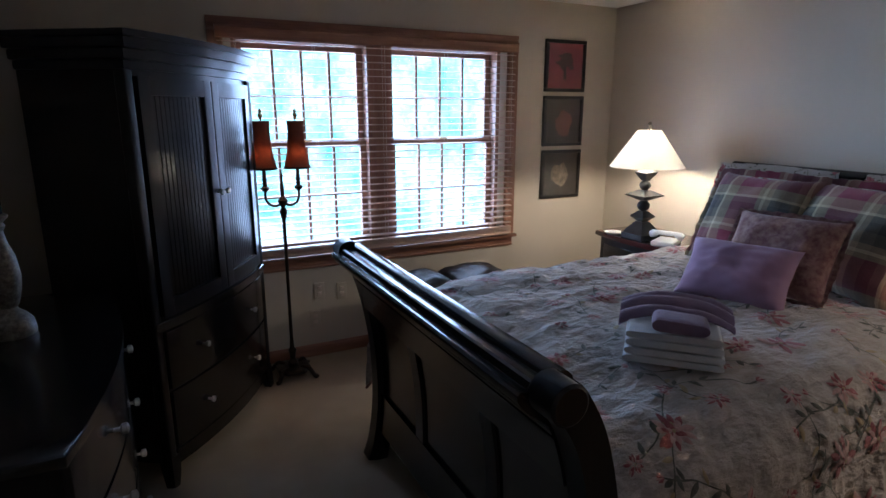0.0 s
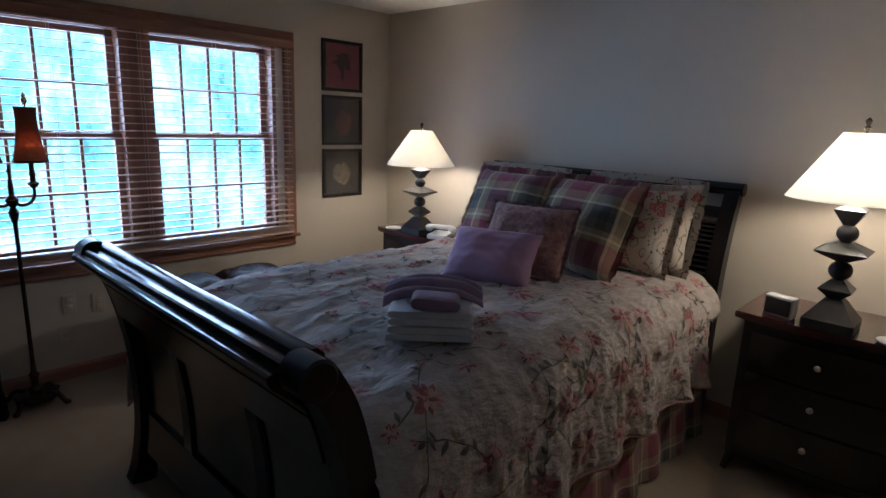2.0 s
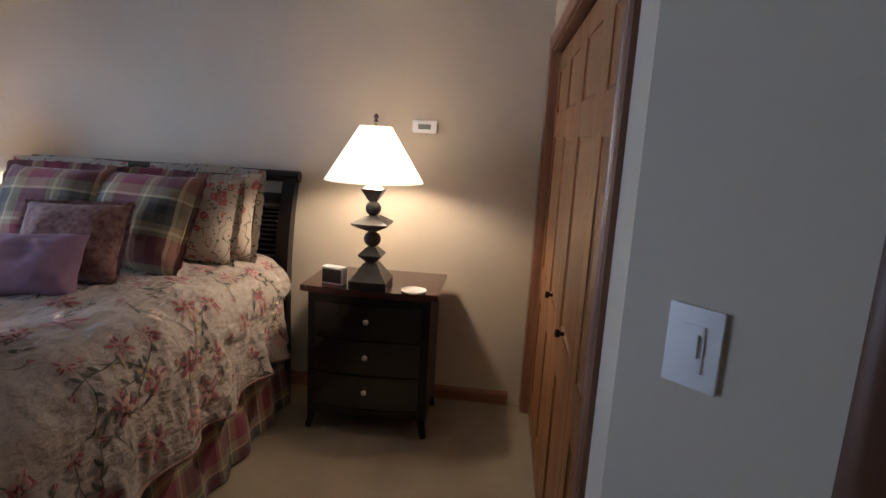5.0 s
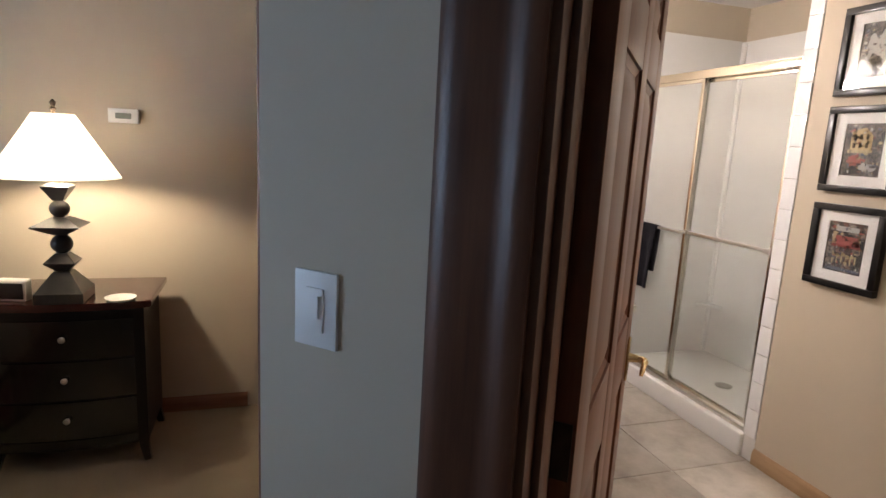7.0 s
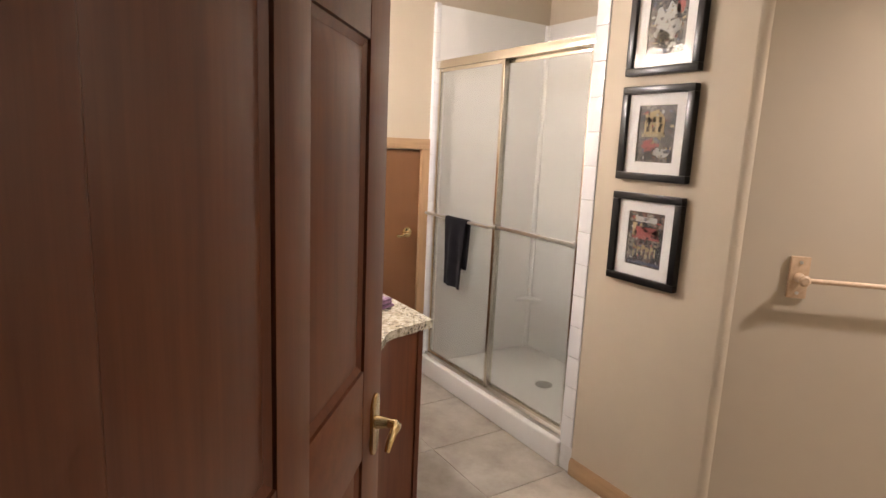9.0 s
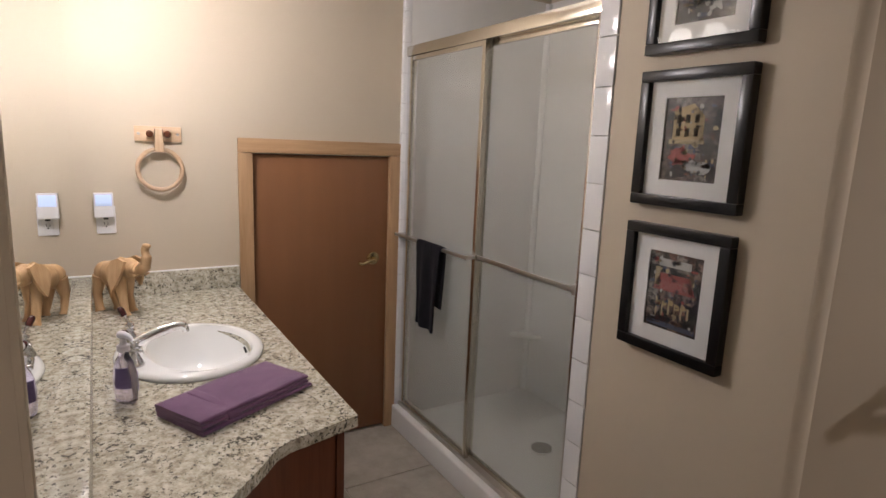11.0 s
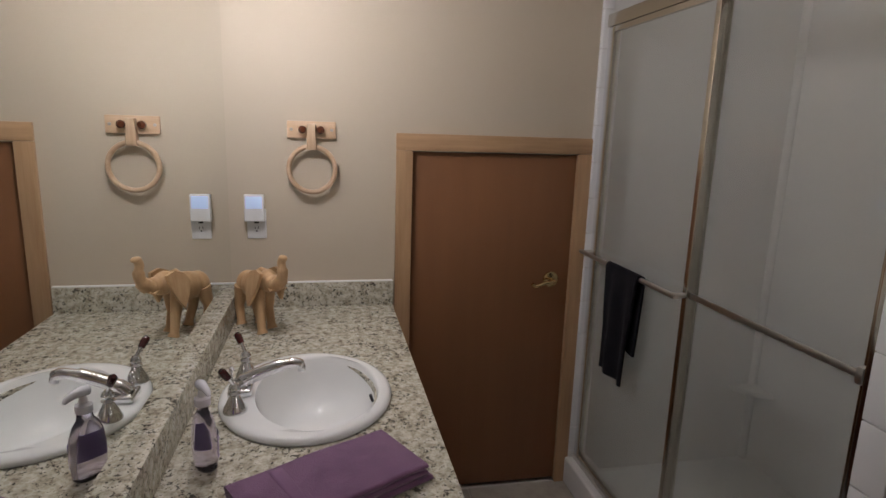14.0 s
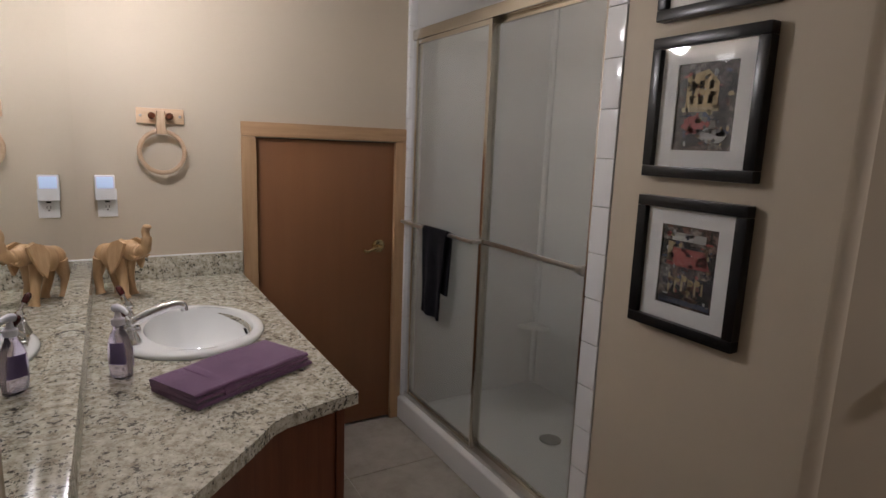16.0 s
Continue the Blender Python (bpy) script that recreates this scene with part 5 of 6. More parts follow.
for z0, z1 in ((0.455, 0.72), (0.17, 0.44)):
    d = part("drawer", bow_panel(-AW / 2 + 0.035, AW / 2 - 0.035, AW, AB, z0, z1, 0.018), M["espressox"], arm)
    for kx in (-0.24, 0.24):
        yb = -AB * (1 - (2 * kx / AW) ** 2)
        part("knob", tube([(kx, yb - 0.016, (z0 + z1) / 2), (kx, yb - 0.034, (z0 + z1) / 2), (kx, yb - 0.038, (z0 + z1) / 2), (kx, yb - 0.05, (z0 + z1) / 2), (kx, yb - 0.054, (z0 + z1) / 2)],
                          [0.006, 0.006, 0.014, 0.014, 0.005], 14), M["nickel"], d, "round nickel knob")
for sx in (-1, 1):
    part("pilaster", box(sx * AW / 2 - 0.022, sx * AW / 2 + 0.022, -0.02, 0.03, 0.10, 1.80, 0.008, None, 3), M["espresso"], arm)
    for yy in (0.0, AD - 0.05):
        part("leg", tube([(sx * (AW / 2 - 0.01), yy + 0.01, 0.14), (sx * (AW / 2), yy, 0.06), (sx * (AW / 2 + 0.012), yy - 0.008, 0.0)], [0.045, 0.038, 0.028], 4), M["espresso"], arm)
part("apron", bow_panel(-AW / 2 + 0.03, AW / 2 - 0.03, AW, AB, 0.09, 0.16, 0.012), M["espressox"], arm)

# dresser along the west wall
dr = thing("dresser", pose(-0.128, 2.065, 0, 0, 0, 90), "espresso bow-front dresser with nickel knobs", "dresser")
DW, DD, DB = 1.25, 0.50, 0.085
# its front looks east: local -y
part("body", prism(bow_line(DW - 0.05, DD, DB), 0.08, 0.925), M["espresso"], dr)
part("top", prism([(x * 1.03, y - 0.025 if y <= 0 else y) for x, y in bow_line(DW, DD, DB)], 0.928, 0.962, 0.010, None, 3), M["espressox"], dr)
for k, (z0, z1) in enumerate(((0.72, 0.91), (0.51, 0.705), (0.30, 0.495), (0.11, 0.285))):
    for x0, x1 in ((-DW / 2 + 0.04, -0.006), (0.006, DW / 2 - 0.04)):
        d = part("drawer", bow_panel(x0, x1, DW - 0.05, DB, z0, z1, 0.016, 0.005), M["espressox"], dr)
        kx = (x0 + x1) / 2
        yb = -DB * (1 - (2 * kx / (DW - 0.05)) ** 2) - 0.014
        zc = (z0 + z1) / 2
        part("knob", tube([(kx, yb, zc), (kx, yb - 0.018, zc), (kx, yb - 0.023, zc), (kx, yb - 0.036, zc), (kx, yb - 0.04, zc)], [0.006, 0.006, 0.015, 0.015, 0.005], 14), M["nickel"], d, "round nickel knob")
for sx in (-1, 1):
    for yy in (0.02, DD - 0.04):
        part("leg", box(sx * (DW / 2 - 0.06) - 0.03, sx * (DW / 2 - 0.06) + 0.03, yy - 0.02, yy + 0.04, 0, 0.09, 0.006), M["espresso"], dr)

_cm, _ct, _cp = mat("mottled_stone_resin", 0.5)
_cv = coords(_ct, (1, 1, 1))
_ct.links.new(ramp(_ct, noise_of(_ct, _cv, 60.0, 5.0, 0.7), [(0.35, (0.045, 0.035, 0.025)), (0.5, (0.12, 0.10, 0.075)), (0.65, (0.22, 0.19, 0.15))]), _cp.inputs["Base Color"])
cs = thing("candle_holder", pose(-0.325, 2.26, 0.962), "mottled stone-coloured turned candle holder on the dresser", "candle holder")
part("stand", lathe([(0.062, 0), (0.065, 0.012), (0.060, 0.045), (0.045, 0.065), (0.028, 0.078), (0.022, 0.09), (0.030, 0.10), (0.042, 0.15), (0.046, 0.19), (0.040, 0.25), (0.024, 0.30), (0.020, 0.33), (0.028, 0.345),
                     (0.022, 0.355), (0.036, 0.37), (0.038, 0.378), (0.03, 0.382)], 36), _cm, cs)
part("candle", lathe([(0.026, 0.382), (0.026, 0.46), (0.022, 0.466)], 28), M["blacktowel"], cs, "short dark pillar candle")

# floor lamp
fl = thing("floor_lamp", pose(0.795, 3.615, 0), "bronzed iron two-armed candelabra floor lamp with brown shades, lit", "floor lamp")
part("pole", lathe([(0.030, 0.06), (0.034, 0.09), (0.016, 0.11), (0.020, 0.15), (0.026, 0.17), (0.014, 0.19), (0.011, 0.25), (0.010, 0.60), (0.010, 1.00), (0.018, 1.03), (0.024, 1.06), (0.012, 1.085), (0.026, 1.11),
                    (0.030, 1.125), (0.012, 1.15), (0.012, 1.20), (0.006, 1.25), (0.010, 1.27), (0.002, 1.30)], 20), M["iron"], fl)
part("base", prism([(0.10, 0.05), (0.05, 0.10), (-0.05, 0.10), (-0.10, 0.05), (-0.10, -0.05), (-0.05, -0.10), (0.05, -0.10), (0.10, -0.05)], 0.035, 0.065, 0.01, None, 3), M["iron"], fl)
for k in range(4):
    a = math.pi / 4 + k * math.pi / 2
    ca, sa = math.cos(a), math.sin(a)
    pts = smooth_line([(0.06 * ca, 0.06 * sa, 0.06), (0.11 * ca, 0.11 * sa, 0.065), (0.145 * ca, 0.145 * sa, 0.03), (0.16 * ca, 0.16 * sa, 0.013), (0.175 * ca, 0.175 * sa, 0.02)], 4)
    part("foot", tube(pts, 0.013, 10), M["iron"], fl)
for sx in (-1, 1):
    pts = smooth_line([(0, 0, 1.12), (sx * 0.035, 0, 1.095), (sx * 0.075, 0, 1.105), (sx * 0.097, 0, 1.14), (sx * 0.0975, 0, 1.19)], 5)
    ar = part("arm", tube(pts, 0.008, 10), M["iron"], fl)
    part("candle_cup", lathe([(0.010, 1.18), (0.026, 1.20), (0.028, 1.205), (0.013, 1.215), (0.013, 1.245), (0.018, 1.25), (0.012, 1.262), (0.011, 1.36)], 16, None, sx * 0.0975), M["iron"], ar)
    pr = [(0.077, 1.315), (0.068, 1.35), (0.058, 1.40), (0.050, 1.46), (0.046, 1.52), (0.047, 1.56), (0.050, 1.588)]
    sh = part("shade", lathe(pr + [(r - 0.002, z) for r, z in pr[::-1]] + [pr[0]], 40, None, sx * 0.0975, close=False), M["amber"], fl, "brown flared fabric shade")
    part("trim", lathe([(0.0785, 1.312), (0.0805, 1.318), (0.0775, 1.324)], 32, None, sx * 0.0975, close=False), M["iron"], sh)
    part("finial", lathe([(0.004, 1.585), (0.005, 1.60), (0.014, 1.612), (0.016, 1.622), (0.008, 1.635), (0.011, 1.645), (0.002, 1.66)], 14, None, sx * 0.0975), M["brass"], fl, "clear gilt finial")

# leather bench below the window
bench = thing("bench", pose(1.82, 3.46, 0), "black leather bench with two rounded seat cushions under the window", "bench")
part("frame", box(-0.42, 0.42, -0.20, 0.20, 0.10, 0.45, 0.02), M["leather"], bench)
for sx in (-0.21, 0.21):
    part("seat_cushion", cushion(0.44, 0.44, 0.17, sx), M["leather"], bench, m=pose(sx, 0, 0.525))
for sx in (-0.37, 0.37):
    for sy in (-0.16, 0.16):
        part("leg", box(sx - 0.025, sx + 0.025, sy - 0.025, sy + 0.025, 0, 0.11, 0.005), M["espresso"], bench)


def outlet(x, z, label):
    o = thing("wall_outlet", pose(x, NW, z), label, "outlet", "outlets under the window")
    part("cover_plate", box(-0.036, 0.036, -0.006, 0, -0.058, 0.058, 0.003), M["paint"], o)
    for dz in (-0.02, 0.02):
        part("socket", box(-0.016, 0.016, -0.0085, -0.005, dz - 0.013, dz + 0.013, 0.002), M["cord"], o)


for x, z in ((1.045, 0.46), (1.20, 0.44), (1.01, 0.265)):
    outlet(x, z, "beige wall outlet with a plain cover plate")


# pictures
def art(name, stops, scale, seed):
    m, t, p = mat(name, 0.5)
    v = coords(t, (1, 1, 1))
    mp = t.nodes.new("ShaderNodeMapping")
    mp.inputs["Location"].default_value = (seed, seed * 2, seed)
    t.links.new(v, mp.inputs["Vector"])
    t.links.new(ramp(t, noise_of(t, mp.outputs[0], scale, 5.0, 0.65), stops), p.inputs["Base Color"])
    return m


def dark_picture(z, material, label, figure):
    p = thing("framed_picture", pose(3.02, NW, z), label, "framed picture", "pictures beside the window")
    w, h, f = 0.19, 0.19, 0.026
    part("frame", box(-w, w, -0.022, 0, h - f, h, 0.004), M["frame"], p)
    part("frame", box(-w, w, -0.022, 0, -h, -h + f, 0.004), M["frame"], p)
    part("frame", box(-w, -w + f, -0.0215, 0, -h + f, h - f, 0.004), M["frame"], p)
    part("frame", box(w - f, w, -0.0215, 0, -h + f, h - f, 0.004), M["frame"], p)
    part("print", box(-w + f, w - f, -0.010, -0.002, -h + f, h - f), material, p)
    figure(p)
    part("glazing", box(-w + f, w - f, -0.0165, -0.015, -h + f, h - f), M["picglass"], p).visible_shadow = False


def blot(p, pts, material):
    bm = bmesh.new()
    part("painted_shape", extrude_profile(pts, "y", -0.0115, -0.0105, bm), material, p)


def ragged(cx, cz, rx, rz, seed, n=40, amp=0.35):
    return [(cx + rx * (1 + amp * wob(math.cos(6.283 * k / n) * 2 + seed, math.sin(6.283 * k / n) * 2, seed)) * math.cos(6.283 * k / n),
             cz + rz * (1 + amp * wob(math.cos(6.283 * k / n) * 2, math.sin(6.283 * k / n) * 2 + seed, seed + 3)) * math.sin(6.283 * k / n)) for k in range(n)]


inkdark = art("dark_ink", [(0.3, (0.02, 0.008, 0.01)), (0.7, (0.06, 0.02, 0.02))], 30, 1)
inkrust = art("rust_paint", [(0.3, (0.09, 0.03, 0.02)), (0.6, (0.20, 0.075, 0.05)), (0.75, (0.30, 0.10, 0.06))], 22, 2)
inkcream = art("cream_paint", [(0.3, (0.10, 0.07, 0.045)), (0.55, (0.26, 0.20, 0.14)), (0.7, (0.42, 0.35, 0.26))], 34, 3)
redground = art("crimson_ground", [(0.3, (0.16, 0.022, 0.035)), (0.7, (0.26, 0.045, 0.06))], 8, 4)
darkground = art("brown_black_ground", [(0.35, (0.012, 0.010, 0.010)), (0.7, (0.045, 0.035, 0.030))], 7, 5)


def tree_figure(p):
    blot(p, ragged(0.0, 0.035, 0.075, 0.06, 1.0, 50, 0.8), inkdark)
    blot(p, [(-0.01, 0.0), (0.01, 0.0), (0.016, -0.10), (-0.018, -0.10)], inkdark)
    blot(p, [(-0.16, 0.155), (-0.152, 0.155), (-0.152, -0.10), (-0.16, -0.10)], inkdark)


dark_picture(1.978, redground, "small black-framed print of a dark tree on crimson", tree_figure)
dark_picture(1.568, darkground, "small black-framed dark print with a rust-coloured flower", lambda p: blot(p, ragged(0.01, -0.02, 0.075, 0.10, 5.0), inkrust))
dark_picture(1.158, darkground, "small black-framed dark print with a cream blossom", lambda p: blot(p, ragged(0.0, -0.01, 0.085, 0.085, 9.0, 50, 0.5), inkcream))


# ---- bathroom ----
# counter with its slanting cut, and the cabinet under it
CTZ = 0.90
EDGE = [(BE - 0.003, BN - 0.003), (1.72, BN - 0.003), (1.73, -1.43), (1.86, -1.49)]
EDGE += [(2.01, -1.615), (2.10, -1.70), (2.17, -1.765), (2.225, -1.81), (2.25, -1.85), (2.262, -1.90), (2.30, -2.042), (BE - 0.003, -2.042)]
SINK = (2.955, -1.725)


def with_hole(outline, cx, cy, rx, ry, z0, z1, n=48):
    """A plate with an oval hole."""
    bm = bmesh.new()
    outer_t = [bm.verts.new((x, y, z1)) for x, y in outline]
    inner_t = [bm.verts.new((cx + rx * math.cos(2 * math.pi * k / n), cy + ry * math.sin(2 * math.pi * k / n), z1)) for k in range(n)]
    es = [bm.edges.new((outer_t[k], outer_t[(k + 1) % len(outer_t)])) for k in range(len(outer_t))]
    es += [bm.edges.new((inner_t[k], inner_t[(k + 1) % n])) for k in range(n)]
    bmesh.ops.triangle_fill(bm, use_beauty=True, edges=es)
    top = list(bm.faces)
    ext = bmesh.ops.extrude_face_region(bm, geom=top)
    for v in ext["geom"]:
        if isinstance(v, bmesh.types.BMVert):
            v.co.z = z0
    return bm


counter = thing("vanity_counter", pose(0, 0, 0), "speckled beige granite vanity counter with a slanting cut end", "counter")
part("slab", with_hole(EDGE, SINK[0], SINK[1], 0.235, 0.18, CTZ - 0.032, CTZ), M["granite"], counter, angle=25)
part("back_splash", box(1.72, BE - 0.022, BN - 0.040, BN - 0.002, CTZ, CTZ + 0.098, 0.002), M["granite"], counter)
part("side_splash", box(BE - 0.021, BE - 0.001, -2.045, BN - 0.003, CTZ, CTZ + 0.098, 0.002), M["granite"], counter)
part("caulk", box(BE - 0.018, BE - 0.001, -2.043, BN - 0.003, CTZ + 0.098, CTZ + 0.102), M["white"], counter)

vanity = thing("vanity_cabinet", pose(0, 0, 0), "brown-stained bathroom vanity cabinet under the granite counter", "cabinet")
_in = [(BE - 0.004, BN - 0.004), (1.75, BN - 0.004), (1.75, -1.425), (1.86, -1.46), (2.03, -1.60), (2.20, -1.755), (2.285, -1.86), (2.335, -2.0), (BE - 0.004, -2.0)]
part("carcass", prism(_in, 0.09, CTZ - 0.16), M["door"], vanity)
part("face_frame", box(2.335, BE - 0.004, -2.006, -1.988, 0.09, CTZ - 0.034, 0.002), M["door"], vanity)
part("end_panel", prism([(2.03, -1.60), (2.20, -1.755), (2.285, -1.86), (2.335, -2.0), (2.325, -2.0), (2.272, -1.858), (2.19, -1.763), (2.022, -1.608)], 0.09, CTZ - 0.034), M["door"], vanity)
part("corner_post", box(2.315, 2.345, -2.012, -1.99, 0.0, CTZ - 0.034, 0.003), M["door"], vanity)
part("toe_kick", box(2.40, BE - 0.004, -1.95, -1.93, 0.0, 0.09), M["espresso"], vanity)
for k in range(3):
    a = 2.37 + k * 0.465
    d = part("cabinet_door", box(a, a + 0.445, -2.024, -2.007, 0.12, 0.66, 0.004), M["door"], vanity)
    part("raised_panel", box(a + 0.06, a + 0.385, -2.030, -2.0245, 0.18, 0.60, 0.005), M["door"], d)
    d = part("drawer", box(a, a + 0.445, -2.024, -2.007, 0.68, 0.84, 0.004), M["door"], vanity)

# mirror over the splash
mir = thing("wall_mirror", pose(0, BN, 0), "large frameless bathroom mirror above the counter", "mirror")
part("mirror_plate", box(1.70, BE - 0.004, -0.006, -0.001, CTZ + 0.10, 2.04), M["mirror"], mir)

# washbasin
sk = thing("washbasin", pose(SINK[0], SINK[1], CTZ), "white oval porcelain drop-in washbasin in the counter", "sink")
prof = [(0.262, 0.000), (0.266, 0.006), (0.262, 0.014), (0.250, 0.019), (0.232, 0.019)]
bm = bmesh.new()
n = 64
rings = []
for r, z in prof:
    rings.append([(r * math.cos(2 * math.pi * k / n), r * 0.845 * math.sin(2 * math.pi * k / n), z) for k in range(n)])
# the bowl is set forward of the rim, leaving a ledge for the taps
for f, z in ((1.0, 0.017), (0.985, 0.010), (0.95, -0.015), (0.88, -0.055), (0.76, -0.095), (0.58, -0.125), (0.35, -0.140), (0.10, -0.147)):
    rings.append([(0.225 * f * math.cos(2 * math.pi * k / n), -0.028 + 0.162 * f * math.sin(2 * math.pi * k / n) + (1 - f) * 0.02, z) for k in range(n)])
vr = [[bm.verts.new(p) for p in r] for r in rings]
for a, c in zip(vr, vr[1:]):
    for k in range(n):
        bm.faces.new((a[k], a[(k + 1) % n], c[(k + 1) % n], c[k]))
bm.faces.new(vr[-1])
part("bowl", bm, M["porcelain"], sk, angle=60)
part("drain", lathe([(0.022, -0.1465), (0.022, -0.143), (0.016, -0.142), (0.004, -0.144)], 24, None, 0, -0.01), M["chrome"], sk)
part("overflow", box(-0.003, 0.003, -0.004, 0.004, -0.010, 0.010, 0.001), M["black"], sk, m=pose(0.0, -0.172, -0.02, -20, 0, 0) @ Matrix.Diagonal((2.2, 1, 1, 1)))


def smooth3(pts, n=6):
    return smooth_line(pts, n)


tap = thing("tap", pose(SINK[0], SINK[1] + 0.170, CTZ + 0.019), "chrome two-handle basin tap with wooden lever tips", "tap")
part("base_plate", box(-0.035, 0.035, -0.03, 0.03, 0.0, 0.02, 0.006, None, 3), M["chrome"], tap)
part("spout", tube(smooth3([(0, 0.012, 0.014), (0, -0.012, 0.034), (0, -0.05, 0.052), (0, -0.10, 0.070), (0, -0.135, 0.076), (0, -0.152, 0.070), (0, -0.156, 0.054)]), [0.020] * 7 + [0.0175] * 12 + [0.014] * 12 + [0.0115] * 6, 18), M["chrome"], tap)
part("lift_rod", lathe([(0.003, 0.0), (0.003, 0.06), (0.007, 0.064), (0.007, 0.07), (0.002, 0.074)], 12, None, 0, 0.022), M["chrome"], tap)
for sx in (-1, 1):
    h = part("handle", lathe([(0.029, 0), (0.029, 0.006), (0.022, 0.02), (0.014, 0.036), (0.011, 0.042), (0.016, 0.047), (0.011, 0.053), (0.015, 0.060), (0.012, 0.068), (0.006, 0.074)], 24, None, sx * 0.105, 0.0), M["chrome"], tap)
    part("lever_stem", tube([(sx * 0.105, 0, 0.066), (sx * 0.112, 0.008, 0.085), (sx * 0.118, 0.013, 0.094)], [0.006, 0.005, 0.006], 12), M["chrome"], h)
    part("lever_tip", tube([(sx * 0.117, 0.012, 0.092), (sx * 0.127, 0.022, 0.112), (sx * 0.131, 0.026, 0.118)], [0.009, 0.0105, 0.006], 14), M["cherry"], h, "red-brown wooden lever tip")

# soap bottle
so = thing("soap_dispenser", pose(2.645, -1.525, CTZ, 0, 0, 30), "clear pump bottle of lavender hand soap", "soap dispenser")
BOTTLE = [(0.001, 0.0), (0.026, 0.0), (0.031, 0.006), (0.0335, 0.035), (0.034, 0.065), (0.031, 0.092), (0.024, 0.114), (0.015, 0.128), (0.0135, 0.142)]
part("bottle", lathe(BOTTLE, 36, None, 0, 0, 1.15, 0.72), M["bottle"], so)
part("label", sheet(lambda u, v: (1.16 * 0.0345 * math.cos(-2.5 + 1.9 * u), 0.735 * 0.0345 * math.sin(-2.5 + 1.9 * u), 0.028 + 0.052 * v), 12, 4), plain("violet_label", (0.22, 0.15, 0.36), 0.4), so, "violet paper label")
part("label_bar", box(-0.012, 0.012, -0.0275, -0.0258, 0.058, 0.064, 0.0006), M["white"], so)
part("collar", lathe([(0.015, 0.140), (0.016, 0.142), (0.016, 0.156), (0.009, 0.160), (0.006, 0.176)], 24), plain("clear_pump", (0.75, 0.73, 0.78), 0.2), so)
part("pump_head", tube([(0.012, 0, 0.182), (0.0, 0, 0.184), (-0.02, 0, 0.184), (-0.035, 0, 0.180), (-0.040, 0, 0.175)], [0.010, 0.011, 0.008, 0.006, 0.004], 14), plain("clear_pump_head", (0.75, 0.73, 0.78), 0.2), so)

# folded hand towel on the counter
ht = layered(thing("hand_towel", pose(2.52, -1.785, CTZ, 0, 0, 28), "purple folded hand towel with a flat band, on the counter", "towel"), 0.185, 0.36, 0.038, 4.0, 3, M["purple"])
band = folded(0.187, 0.035, 0.0395, 4.0)
part("woven_band", band, fabric("purple_woven_band", (0.17, 0.085, 0.165), (0.21, 0.11, 0.20), 20.0, 500.0), ht, "flat woven band", pose(0, 0.085, 0))


# carved elephant: body, head, ears, trunk and legs in one mesh
def blob(bm, c, r, n=16, m=10, tilt=0.0):
    rot = Matrix.Rotation(tilt, 3, "Y")
    vs = []
    for j in range(m + 1):
        th = math.pi * j / m
        vs.append([bm.verts.new(Vector(c) + rot @ Vector((r[0] * math.sin(th) * math.cos(2 * math.pi * k / n), r[1] * math.sin(th) * math.sin(2 * math.pi * k / n), r[2] * math.cos(th)))) for k in range(n)])
    for a, b2 in zip(vs, vs[1:]):
        for k in range(n):
            bm.faces.new((a[k], a[(k + 1) % n], b2[(k + 1) % n], b2[k]))
    return bm


eb = bmesh.new()
blob(eb, (0.022, 0, 0.122), (0.060, 0.034, 0.040), tilt=0.12)
blob(eb, (0.058, 0, 0.118), (0.036, 0.033, 0.038))
blob(eb, (-0.050, 0, 0.146), (0.036, 0.026, 0.030), tilt=-0.5)
tube(smooth_line([(-0.068, 0, 0.146), (-0.092, 0, 0.146), (-0.112, 0, 0.160), (-0.120, 0, 0.184), (-0.116, 0, 0.208), (-0.124, 0, 0.224)], 5), [0.022] * 5 + [0.018] * 6 + [0.0145] * 6 + [0.011] * 6 + [0.010] * 3, 12, eb)
blob(eb, (-0.124, 0, 0.222), (0.015, 0.010, 0.008))
EAR = [(-0.066, 0.172), (-0.040, 0.180), (-0.012, 0.170), (0.002, 0.146), (-0.010, 0.112), (-0.030, 0.080), (-0.046, 0.104), (-0.060, 0.138)]
for sy in (-1, 1):
    rim = [[eb.verts.new((x, sy * (0.024 + 0.22 * (0.178 - z) + o), z)) for x, z in EAR] for o in (0.0, 0.009)]
    eb.faces.new(rim[0][::-1])
    eb.faces.new(rim[1])
    for k in range(len(EAR)):
        eb.faces.new((rim[0][k], rim[0][(k + 1) % len(EAR)], rim[1][(k + 1) % len(EAR)], rim[1][k]))
    tube([(-0.074, sy * 0.014, 0.138), (-0.094, sy * 0.019, 0.128), (-0.106, sy * 0.019, 0.136)], [0.005, 0.004, 0.002], 8, eb)
    fx = -0.012 - 0.012 * sy
    tube([(-0.018, sy * 0.015, 0.115), (fx - 0.012, sy * 0.020, 0.055), (fx - 0.020, sy * 0.022, 0.012), (fx - 0.024, sy * 0.022, 0.0)], [0.021, 0.013, 0.0115, 0.0155], 12, eb)
    tube([(0.062, sy * 0.016, 0.112), (0.068 + 0.008 * sy, sy * 0.021, 0.055), (0.056 + 0.012 * sy, sy * 0.022, 0.012), (0.053 + 0.012 * sy, sy * 0.022, 0.0)], [0.023, 0.0135, 0.0115, 0.0155], 12, eb)
